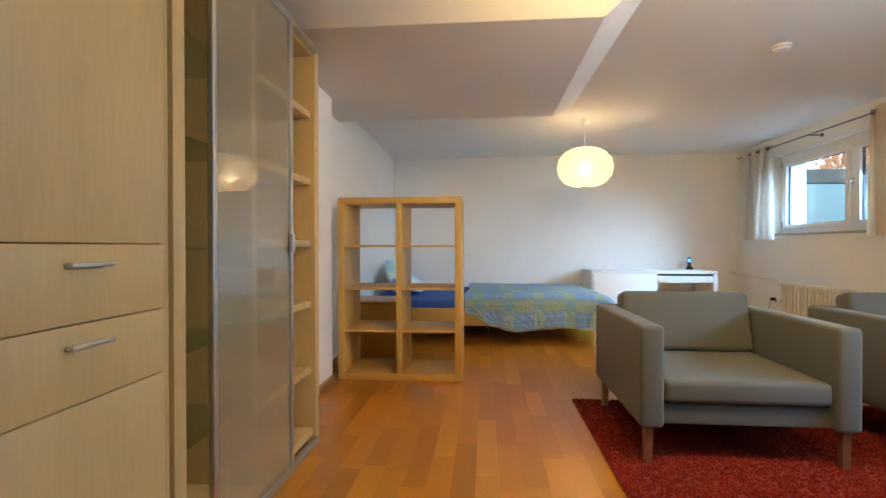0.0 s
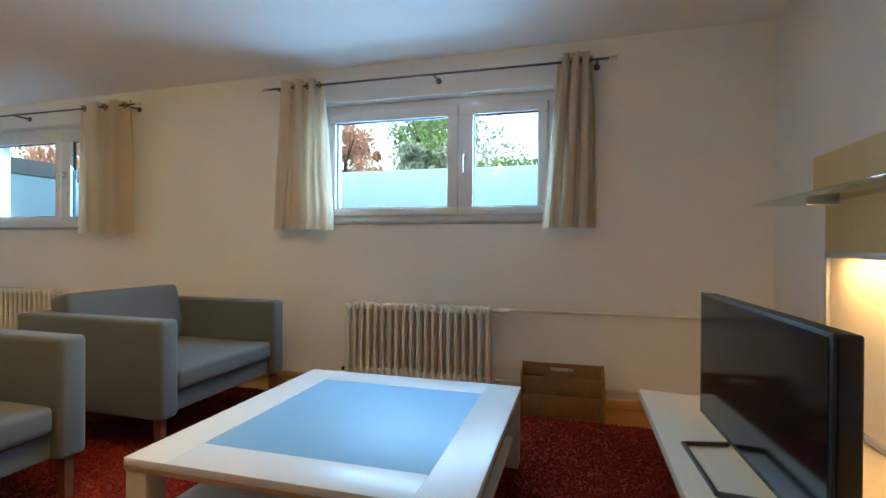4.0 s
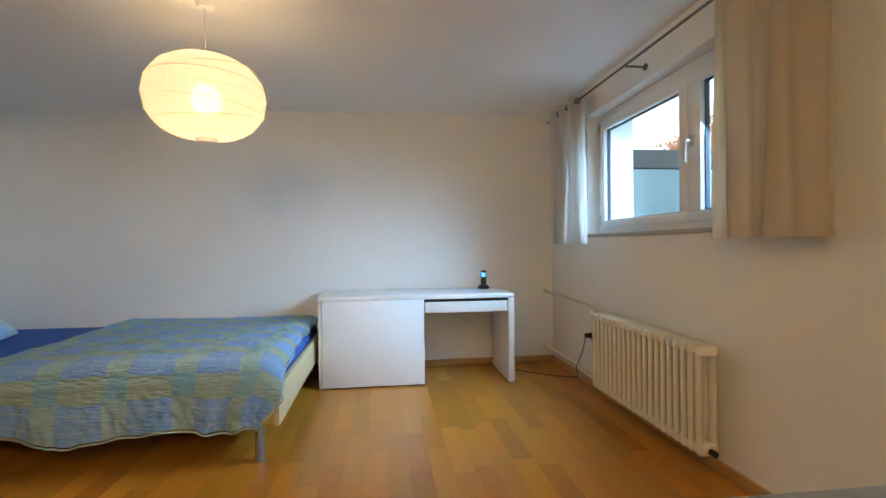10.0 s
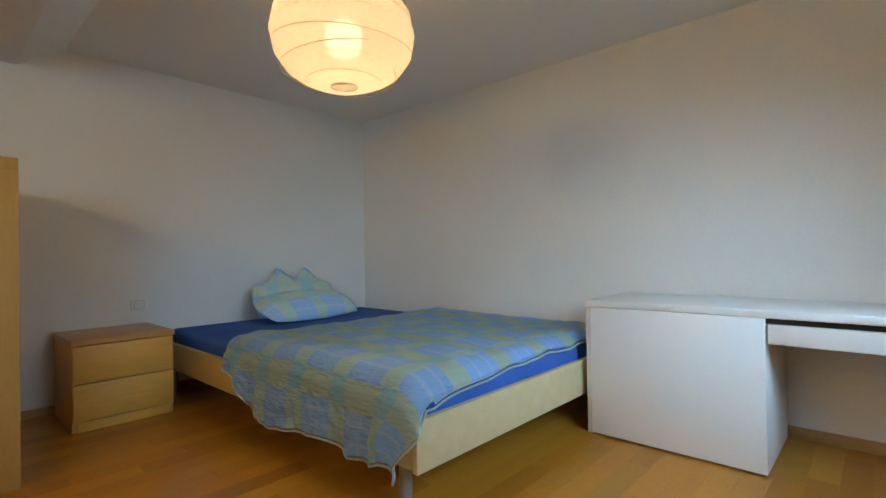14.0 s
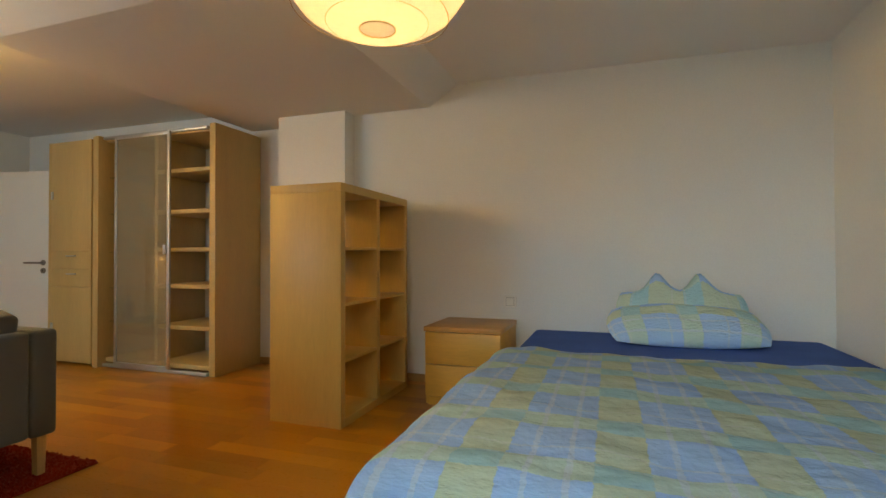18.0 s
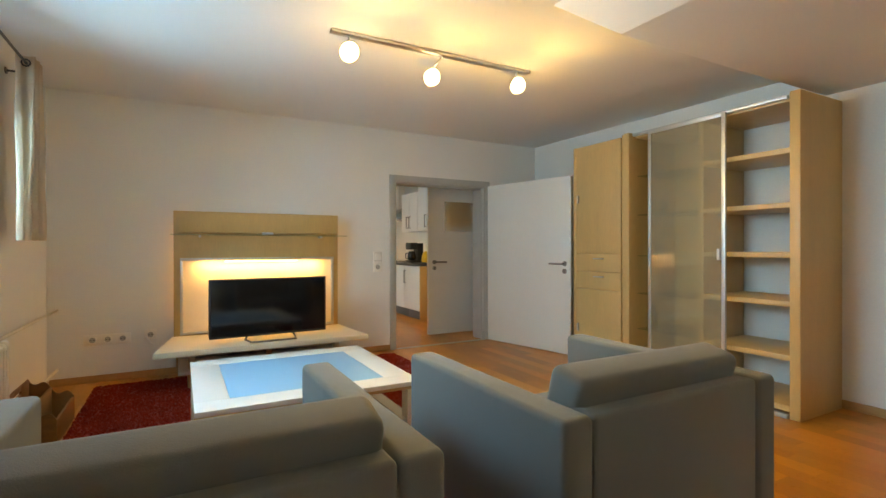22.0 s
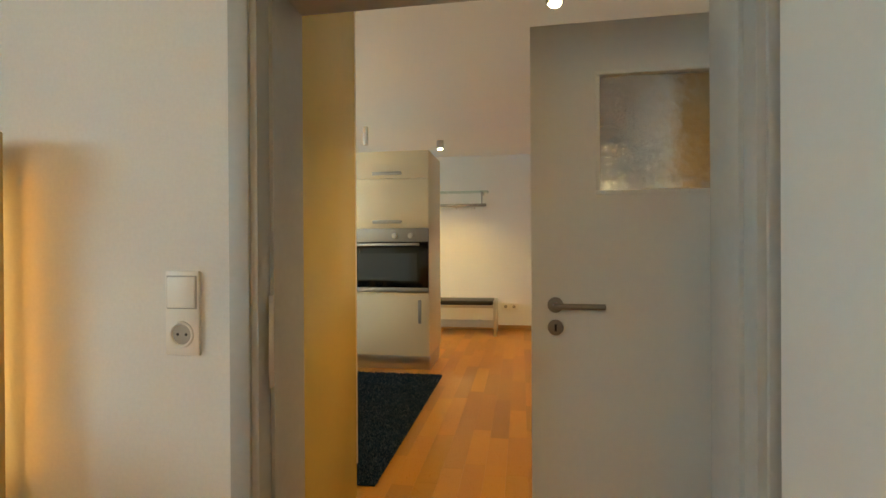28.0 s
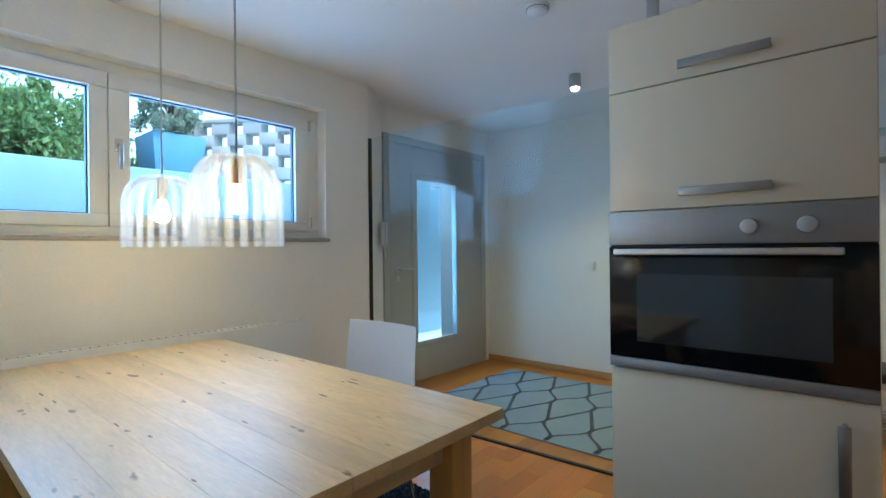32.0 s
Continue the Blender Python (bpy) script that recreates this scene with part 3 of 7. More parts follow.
B = 0.016
skirting("baseboard_far", XBED + B, XWIN - B, YFAR - B, YFAR - 0.0005)
skirting("baseboard_window", XWIN - B, XWIN - 0.0005, B, YFAR)
skirting("baseboard_bed", XBED + 0.0005, XBED + B, 4.55, YFAR)
skirting("baseboard_pier", XPIER + 0.0005, XPIER + B, 3.875, 4.55)
skirting("baseboard_pier_side", XREC + B, XPIER + B, 3.875 - B, 3.8745)
skirting("baseboard_recess", XREC + 0.0005, XREC + B, 0, 3.859)
skirting("baseboard_door", 1.226, XWIN - B, 0.0005, B)
skirting("baseboard_kitchen_end", KX0, 4.5, YK + 0.0005, YK + B)
skirting("baseboard_kitchen_window", KX1 - B, KX1 - 0.0005, -3.84, -WT)

# doorway lining
frame_ob = thing("door_frame", "grey painted rebated wooden door frame", "door frame", kind="structure")
for nm, sx, x in (("jamb", 1, DX0), ("jamb", -1, DX1)):
    bm = bx(x - sx * 0.078, x - sx * 0.02, -0.006, 0.022, 0, DTOP + 0.078, 0.004)
    bx(x - sx * 0.045, x, -WT - 0.02, 0.012, 0, DTOP + 0.045, 0.004, bm=bm)
    bx(x - sx * 0.03, x + sx * 0.012, -WT + 0.02, -0.05, 0, DTOP + 0.03, 0.003, bm=bm)
    bx(x - sx * 0.078, x - sx * 0.02, -WT - 0.03, -WT - 0.001, 0, DTOP + 0.078, 0.004, bm=bm)
    part(nm, bm, M_FRAME, frame_ob)
bm = bx(DX0 - 0.02, DX1 + 0.02, -0.006, 0.0218, DTOP + 0.02, DTOP + 0.0778, 0.004)
bx(DX0, DX1, -WT - 0.02, 0.0118, DTOP, DTOP + 0.0448, 0.004, bm=bm)
bx(DX0, DX1, -WT + 0.02, -0.05, DTOP - 0.012, DTOP + 0.03, 0.003, bm=bm)
bx(DX0 - 0.02, DX1 + 0.02, -WT - 0.0298, -WT - 0.001, DTOP + 0.02, DTOP + 0.0778, 0.004, bm=bm)
part("head", bm, M_FRAME, frame_ob)
part("threshold", bx(DX0, DX1, -0.025, 0.025, -0.004, 0.006, 0.002), M_ALU, frame_ob, "flat aluminium threshold strip")
part("strike_plate", bx(DX1 - 0.0125, DX1 - 0.011, -0.045, -0.02, 0.80, 1.05, 0.0), M_STEEL, frame_ob, "steel strike plate")


M_LEVER = mat("dull_bronze_steel", (0.27, 0.25, 0.22), 0.36, 1.0, vary=0.04, bump=0)


def handle_set(parent, x, z, side, toward, face=0.022):
    """A lever with rose and key rose on one face of a leaf that lies along x; toward: which way the lever points."""
    y0, y1 = side * face, side * (face + 0.010)
    part("rose", cyl((x, y0, z), (x, y1, z), 0.028, seg=28, bevel=0.003), M_LEVER, parent, "round steel rose")
    lever = tube([(x, y1, z), (x, side * (face + 0.046), z), (x + toward * 0.012, side * (face + 0.054), z), (x + toward * 0.165, side * (face + 0.054), z)], 0.0105, 12)
    part("lever", lever, M_LEVER, parent, "straight steel lever handle")
    part("key_rose", cyl((x, y0, z - 0.081), (x, y1, z - 0.081), 0.028, seg=28, bevel=0.003), M_LEVER, parent, "round steel key rose")
    part("keyhole", bx(x - 0.004, x + 0.004, side * (face + 0.0095), side * (face + 0.0112), z - 0.094, z - 0.068), M_BLACK, parent)


def leaf_door(name, label, hinge, free, height, glazed):
    d = Vector((free[0] - hinge[0], free[1] - hinge[1], 0))
    w = d.length
    ob = thing(name, label, "door", hinge[0], hinge[1], 0.0, math.degrees(math.atan2(d.y, d.x)), kind="structure")
    if glazed:
        a, b, c, e = w - 0.86, w - 0.225, 1.36, 1.80
        bm = bx(0, a, -0.021, 0.021, 0.008, height)
        bx(b, w, -0.021, 0.021, 0.008, height, bm=bm)
        bx(a, b, -0.021, 0.021, 0.008, c, bm=bm)
        bx(a, b, -0.021, 0.021, e, height, bm=bm)
        bmesh.ops.remove_doubles(bm, verts=bm.verts, dist=1e-4)
        part("leaf", bm, M_DOOR, ob)
        bead = bmesh.new()
        for q in ((a, b, c, c + 0.016), (a, b, e - 0.016, e), (a, a + 0.016, c + 0.016, e - 0.016), (b - 0.016, b, c + 0.016, e - 0.016)):
            bx(q[0], q[1], -0.025, 0.025, q[2], q[3], 0.003, bm=bead)
        part("glazing_bead", bead, M_DOOR, ob)
        ripple = sheet(30, 26, lambda u, v: (a + 0.01 + (b - a - 0.02) * u, 0.0015 * noise.noise((9 * u, 14 * v, 2.0)), c + 0.01 + (e - c - 0.02) * v), thick=0.004)
        part("pane", ripple, M_RIPPLE, ob, "rippled obscure glass pane")
    else:
        part("leaf", bx(0, w, -0.021, 0.021, 0.008, height, 0.002), M_DOOR, ob)
    for side in (-1, 1):
        handle_set(ob, w - (0.085 if glazed else 0.075), 0.970 if glazed else 0.985, side, -1)
    for z in (0.25, 1.70):
        part("hinge", cyl((-0.004, 0.026, z), (-0.004, 0.026, z + 0.09), 0.008, seg=12), M_STEEL, ob)
    return ob


leaf_door("door_1", "white flush living room door standing wide open", (-0.10, 0.035), (-0.366, 1.225), 1.93, False)
leaf_door("door_2", "white door with a rippled glass light, standing open", (KX0 + 0.02, -0.60), (0.437, -0.614), 1.975, True)


# ---- windows ----
def window(name, label, x, y0, y1, z0, z1, mullion, wall_x, side=0.11, low=0.105, high=0.137, stile=(0.116, 0.08)):
    """Two white sashes in the opening. side, low and high: from the opening to the glass; stile: the meeting stiles of the lower-y and the higher-y sash."""
    ob = thing(name, label, "window", kind="structure")
    f, k = 0.52, 0.43
    for a, b, c, d in ((y0, y1, z0, z0 + low * f), (y0, y1, z1 - high * f, z1), (y0, y0 + side * f, z0 + low * f, z1 - high * f), (y1 - side * f, y1, z0 + low * f, z1 - high * f)):
        part("frame_bar", bx(x - 0.015, x + 0.055, a, b, c, d, 0.003), M_PVC, ob)
    zz0, zz1, g0, g1 = z0 + low * k, z1 - high * k, z0 + low, z1 - high
    for a, b, ga, gb in ((y0 + side * k, mullion - 0.002, y0 + side, mullion - stile[0]), (mullion + 0.002, y1 - side * k, mullion + stile[1], y1 - side)):
        bm = bmesh.new()
        for p, q, r, t in ((a, b, zz0, g0), (a, b, g1, zz1), (a, ga, g0, g1), (gb, b, g0, g1)):
            bx(x - 0.035, x + 0.03, p, q, r, t, 0.005, bm=bm)
        sash = part("sash", bm, M_PVC, ob)
        gasket = bmesh.new()
        for p, q, r, t in ((ga, gb, g0 - 0.001, g0 + 0.007), (ga, gb, g1 - 0.007, g1 + 0.001), (ga - 0.001, ga + 0.007, g0, g1), (gb - 0.007, gb + 0.001, g0, g1)):
            bx(x - 0.006, x + 0.02, p, q, r, t, bm=gasket)
        part("gasket", gasket, M_GASKET, sash)
        pane = part("pane", bx(x + 0.004, x + 0.016, ga, gb, g0, g1), M_GLASS, sash, "clear window pane")
        pane.visible_shadow = False
    hz = (z0 + z1) / 2 + 0.02
    hy = mullion - 0.045
    part("handle_plate", bx(x - 0.046, x - 0.034, hy - 0.018, hy + 0.018, hz - 0.035, hz + 0.035, 0.004), M_STEEL, ob)
    part("handle", tube([(x - 0.045, hy, hz), (x - 0.075, hy, hz), (x - 0.08, hy, hz - 0.012), (x - 0.08, hy, hz - 0.13)], 0.011), M_STEEL, ob, "steel window handle turned down")
    for y in (y0 + side * k - 0.012, y1 - side * k - 0.012):
        for z in (z0 + 0.07, z1 - 0.16):
            part("hinge", cyl((x - 0.040, y + 0.012, z), (x - 0.040, y + 0.012, z + 0.08), 0.011, seg=12, bevel=0.003), M_STEEL, ob)
    part("window_sill", bx(wall_x - 0.02, x - 0.0155, y0 - 0.02, y1 + 0.02, z0 - 0.026, z0 - 0.001, 0.004), M_STONE, ob, "thin grey stone sill")
    return ob


M_GASKET = mat("blue_black_gasket", (0.02, 0.03, 0.05), 0.5, vary=0.1, bump=0)
window("window_1", "white two-sash basement window over the radiator", 4.42, W1[0], W1[1], W1[2] + 0.001, W1[3] - 0.001, 2.045, XWIN)
window("window_2", "white two-sash basement window near the desk", 4.42, W2[0], W2[1], W2[2] + 0.001, W2[3] - 0.001, 6.012, XWIN, side=0.125)
window("window_3", "wide white two-sash kitchen window", 4.36, KW[0], KW[1], KW[2] + 0.001, KW[3] - 0.001, -2.148, KX1, side=0.195, low=0.112, high=0.145, stile=(0.10, 0.084))


# ---- entrance: glazed door and glass partition ----
ed = thing("entrance_door", "grey entrance door with a tall glass light", "door", kind="structure")
EX = 4.51
for a, b, c, d in ((-4.275, -4.206, 0, 2.248), (-5.699, -5.64, 0, 2.248), (-5.64, -4.275, 2.18, 2.248)):
    part("frame_bar", bx(EX - 0.03, EX + 0.06, a, b, c, d, 0.004), M_GDOOR, ed)
bm = bmesh.new()
for a, b, c, d in ((-4.58, -4.277, 0.006, 2.177), (-5.638, -5.21, 0.006, 2.177), (-5.21, -4.58, 0.006, 0.34), (-5.21, -4.58, 1.90, 2.177)):
    bx(EX - 0.028, EX + 0.04, a, b, c, d, 0.002, bm=bm)
part("leaf", bm, M_GDOOR, ed)
bm = bmesh.new()
for a, b, c, d in ((-4.61, -4.55, 0.31, 1.93), (-5.24, -5.18, 0.31, 1.93), (-5.18, -4.61, 0.31, 0.37), (-5.18, -4.61, 1.87, 1.93)):
    bx(EX - 0.04, EX - 0.024, a, b, c, d, 0.004, bm=bm)
part("glazing_frame", bm, M_GDOOR, ed)
pane = part("pane", bx(EX, EX + 0.012, -5.19, -4.60, 0.36, 1.88), M_GLASS, ed, "frosted-looking door glass")
pane.visible_shadow = False
hd = part("lever", tube([(EX - 0.03, -4.36, 1.05), (EX - 0.08, -4.36, 1.05), (EX - 0.085, -4.375, 1.05), (EX - 0.085, -4.50, 1.05)], 0.011), M_STEEL, ed, "steel lever handle")
part("rose", cyl((EX - 0.03, -4.36, 1.05), (EX - 0.038, -4.36, 1.05), 0.028, seg=24), M_STEEL, ed)
part("lock_rose", cyl((EX - 0.03, -4.36, 0.97), (EX - 0.038, -4.36, 0.97), 0.025, seg=24), M_STEEL, ed)

gp = thing("glass_partition", "frameless clear glass partition beside the entrance", "partition", 2.16, -3.945, 0, 2.6, kind="structure")
part("pane", bx(0, 2.08, -0.006, 0.006, 0.012, 2.09, 0.001), M_PART, gp, "clear glass pane reflecting the room").visible_shadow = False
part("floor_channel", bx(0, 2.08, -0.015, 0.015, 0.0, 0.010, 0.002), M_BLACK, gp, "black floor channel")
part("wall_seal", bx(2.08, 2.10, -0.014, 0.014, 0.0, 2.09, 0.002), M_BLACK, gp, "black wall seal")
slab("wall_niche", [(KX1, -3.836, -0.05), (KX1 + 0.012, -3.872, -0.05), (4.499, -4.205, -0.05), (4.499, -3.836, -0.05)], 2.6, M_WALL, "white splayed reveal beside the entrance door")["category"] = "wall"

# ---- living room ----
def sofa(x0, x1, y0, y1, label):
    """A cubic armchair that looks towards -y."""
    w, d = x1 - x0, y1 - y0
    ob = thing("armchair", label, "armchair", (x0 + x1) / 2, (y0 + y1) / 2, 0.0, group="grey armchairs on the rug")
    hx, hy, at = w / 2, d / 2, 0.115
    part("base", bx(-hx + at - 0.002, hx - at + 0.002, -hy + 0.05, hy - 0.06, 0.205, 0.315, 0.012, 3), M_SOFA, ob)
    for s in (-1, 1):
        part("arm", bx(s * (hx - at), s * hx, -hy, hy, 0.20, 0.70, 0.022, 4), M_SOFA, ob)
    part("back", bx(-hx + at + 0.003, hx - at - 0.003, hy - 0.13, hy - 0.004, 0.205, 0.697, 0.016, 3), M_SOFA, ob)
    seat = bx(-hx + at + 0.006, hx - at - 0.006, -hy + 0.012, hy - 0.135, 0.318, 0.432, 0.03, 4)
    part("seat_cushion", seat, M_SOFA, ob)
    cush = bx(-hx + at + 0.006, hx - at - 0.006, -0.075, 0.075, 0, 0.375, 0.035, 4)
    bmesh.ops.transform(cush, matrix=pose(0, hy - 0.215, 0.425, -14), verts=cush.verts)
    part("back_cushion", cush, M_SOFA, ob)
    for s in (-1, 1):
        for t in (-1, 1):
            x, y = s * (hx - 0.05), t * (hy - 0.055)
            leg = cyl((x, y, 0.014), (x, y, 0.202), 0.024, 0.030, seg=4)
            bmesh.ops.rotate(leg, cent=(x, y, 0), matrix=Matrix.Rotation(radians(45), 3, "Z"), verts=leg.verts)
            part("leg", leg, M_LEG if t < 0 else M_LEGP, ob)
    return ob


sofa(1.42, 2.44, 3.18, 4.145, "cubic grey upholstered armchair beside the parquet")
sofa(2.785, 3.82, 3.15, 4.14, "cubic grey upholstered armchair near the window wall")


def rug(name, label, x0, x1, y0, y1, material, height, n, kind_group=""):
    """A shaggy pile: a slab with a tufted top."""
    ob = thing(name, label, "rug", (x0 + x1) / 2, (y0 + y1) / 2, 0)
    w, d = x1 - x0, y1 - y0
    part("backing", bx(-w / 2, w / 2, -d / 2, d / 2, 0.0005, height * 0.5, 0.003), material, ob)
    rnd = random.Random(7)
    verts, faces = [], []
    for _ in range(n):
        x, y = rnd.uniform(-w / 2, w / 2), rnd.uniform(-d / 2, d / 2)
        a, r, lean = rnd.uniform(0, 6.28), rnd.uniform(0.006, 0.013), rnd.uniform(0.0, 0.012)
        b = rnd.uniform(0, 6.28)
        k = len(verts)
        for j in range(3):
            verts.append((x + r * math.cos(a + 2.09 * j), y + r * math.sin(a + 2.09 * j), height * 0.45))
        verts.append((x + lean * math.cos(b), y + lean * math.sin(b), height * rnd.uniform(0.9, 1.1)))
        faces += [(k, k + 1, k + 3), (k + 1, k + 2, k + 3), (k + 2, k, k + 3)]
    me = bpy.data.meshes.new("nap")
    me.from_pydata(verts, [], faces)
    me.materials.append(material)
    nap = new("nap", me)
    nap.parent = ob
    tagged(nap, kind="stuff")
    return ob


rug("red_rug", "deep red shaggy pile rug under the seating", 1.275, 3.945, 0.215, 4.215, M_RUG, 0.020, 60000)


def coffee_table():
    x0, x1, y0, y1, h = 2.095, 3.265, 1.435, 2.585, 0.393
    ob = thing("coffee_table", "square white coffee table with a frosted glass inset", "table", (x0 + x1) / 2, (y0 + y1) / 2, 0.02)
    hx, hy, h = (x1 - x0) / 2, (y1 - y0) / 2, h - 0.02
    b = 0.165
    for nm, p in (("top_board", (-hx, hx, -hy, -hy + b)), ("top_board", (-hx, hx, hy - b, hy)), ("top_board", (-hx, -hx + b, -hy + b + 0.001, hy - b - 0.001)), ("top_board", (hx - b, hx, -hy + b + 0.001, hy - b - 0.001))):
        part(nm, bx(*p, h - 0.026, h, 0.002), M_WHITE, ob)
    bm = bmesh.new()
    for p in ((-hx, hx, -hy, -hy + 0.02), (-hx, hx, hy - 0.02, hy), (-hx, -hx + 0.02, -hy + 0.02, hy - 0.02), (hx - 0.02, hx, -hy + 0.02, hy - 0.02)):
        bx(*p, h - 0.042, h - 0.0262, 0.001, bm=bm)
    part("edge_band", bm, M_EDGE, ob, "bare plywood edge under the white top")
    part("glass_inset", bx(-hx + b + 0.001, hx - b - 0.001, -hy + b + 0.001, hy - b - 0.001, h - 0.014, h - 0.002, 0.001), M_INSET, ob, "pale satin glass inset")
    part("shelf", bx(-hx + 0.03, hx - 0.03, -hy + 0.03, hy - 0.03, 0.13, 0.155, 0.002), M_WHITE, ob, "white lower shelf")
    for s in (-1, 1):
        for t in (-1, 1):
            part("leg", bx(s * (hx - 0.085), s * (hx - 0.004), t * (hy - 0.085), t * (hy - 0.004), 0, h - 0.0425, 0.003), M_CREAM, ob)
    return ob


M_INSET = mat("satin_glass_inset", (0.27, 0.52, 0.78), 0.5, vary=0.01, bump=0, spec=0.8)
coffee_table()


def tv_unit():
    ob = thing("tv_wall_unit", "maple television wall unit with a lit back panel", "tv unit", 0, 0, 0)
    x0, x1 = 1.868, 3.375
    part("back_panel", bx(x0, x1, 0.075, 0.123, 0.36, 1.50, 0.003), M_MAPLE, ob)
    part("top_panel", bx(x0 + 0.012, x1 - 0.012, 0.1235, 0.175, 1.305, 1.485, 0.004), M_MAPLE, ob, "bowed maple header board")
    bm = bmesh.new()
    for p in ((x0 + 0.05, x1 - 0.05, 1.045, 1.07), (x0 + 0.05, x1 - 0.05, 0.37, 0.392), (x0 + 0.05, x0 + 0.075, 0.392, 1.045), (x1 - 0.075, x1 - 0.05, 0.392, 1.045)):
        bx(p[0], p[1], 0.1235, 0.146, p[2], p[3], 0.003, bm=bm)
    part("light_frame", bm, M_ALU, ob, "satin aluminium frame")
    part("light_panel", bx(x0 + 0.0755, x1 - 0.0755, 0.1235, 0.130, 0.3925, 1.0445), M_LITP, ob, "pale panel washed by warm light")
    part("light_tube", cyl((x0 + 0.42, 0.166, 1.035), (x1 - 0.42, 0.166, 1.035), 0.009, seg=10), M_TUBE, ob, "lit warm lamp tube")
    for x, s in ((x0 + 0.05, -1), (x1 - 0.05, 1)):
        part("rear_tube", cyl((x - s * 0.10, 0.045, 0.50), (x - s * 0.10, 0.045, 1.38), 0.008, seg=10), M_TUBE, ob, "warm lamp tube behind the panel")
        lamp("rear_panel_light", "AREA", look((x + s * 0.02, 0.045, 0.97), (x + s * 0.5, 0.0, 0.97)), 0.16, (1.0, 0.40, 0.08), size=(0.05, 0.9))
    part("spacer", bx(x0 + 0.2, x1 - 0.2, 0.0005, 0.0745, 0.40, 1.46, 0.002), M_EDGE, ob)
    part("light_bar", bx(x0 + 0.40, x1 - 0.40, 0.1465, 0.183, 1.046, 1.062, 0.003), M_ALU, ob)
    g = part("glass_shelf", bx(x0 - 0.02, x1 + 0.02, 0.176, 0.40, 1.276, 1.284, 0.002), M_SHELFG, ob, "clear glass shelf")
    g.visible_shadow = False
    for x in (x0 + 0.21, x1 - 0.21):
        part("shelf_clamp", cyl((x, 0.165, 1.268), (x, 0.28, 1.268), 0.010, seg=12), M_STEEL, ob)
    bm = bmesh.new()
    pts = [(1.80, 0.865), (3.505, 0.865), (3.39, 0.124), (1.865, 0.124)]
    lo, hi = [bm.verts.new((x, y, 0.318)) for x, y in pts], [bm.verts.new((x, y, 0.362)) for x, y in pts]
    bm.faces.new(lo)
    bm.faces.new(hi)
    for k in range(4):
        bm.faces.new((lo[k], lo[(k + 1) % 4], hi[(k + 1) % 4], hi[k]))
    bmesh.ops.recalc_face_normals(bm, faces=bm.faces)
    bmesh.ops.bevel(bm, geom=bm.edges[:], offset=0.003, segments=2, profile=0.5, affect="EDGES")
    part("bench_top", bm, M_CREAMW, ob, "pale wide board under the television")
    part("lower_board", bx(1.92, 3.34, 0.12, 0.70, 0.135, 0.16, 0.003), M_WHITE, ob, "white lower board")
    part("rear_panel", bx(1.90, 3.36, 0.03, 0.06, 0.02, 0.318, 0.002), M_EDGE, ob)
    for x in (2.02, 2.63, 3.24):
        part("foot", bx(x - 0.03, x + 0.03, 0.30, 0.66, 0.019, 0.1345, 0.003), M_MAPLE, ob)
        part("upright", bx(x - 0.025, x + 0.025, 0.55, 0.60, 0.1605, 0.3175, 0.003), M_CREAM, ob)
    return ob


M_LITP = mat("pale_back_panel", (0.80, 0.70, 0.50), 0.6, vary=0.02, bump=0)
M_CREAMW = mat("pale_maple_board", (0.72, 0.63, 0.46), 0.35, vary=0.03, scale=2, grain=26, stretch=(0.5, 4, 4), bump=0.003)
M_TUBE = glow("lit_tube", (1.0, 0.68, 0.30), 2.5)
tv_unit()


def television():
    ob = thing("television", "flat black television switched off on a bench", "television", 2.622, 0.632, 0.362, 2.6)
    w, h = 0.985, 0.50
    part("body", bx(-w / 2, w / 2, -0.045, 0.008, 0.045, 0.045 + h - 0.012, 0.008, 3), M_BLACK, ob)
    part("bezel", bx(-w / 2, w / 2, 0.0083, 0.018, 0.036, 0.036 + h, 0.003), M_BLACK, ob)
    part("screen", bx(-w / 2 + 0.014, w / 2 - 0.014, 0.0183, 0.0195, 0.056, 0.024 + h), M_SCREEN, ob, "dark glossy screen")
    part("rear_hump", bx(-0.3, 0.3, -0.075, -0.0455, 0.10, 0.36, 0.015, 3), M_BLACK, ob)
    part("stand", tube([(-0.19, -0.01, 0.045), (-0.21, 0.0, 0.010), (-0.185, 0.155, 0.008), (0.185, 0.155, 0.008), (0.21, 0.0, 0.010), (0.19, -0.01, 0.045)], 0.0085, 8), M_ROD, ob, "bent metal stand")
    return ob


television()


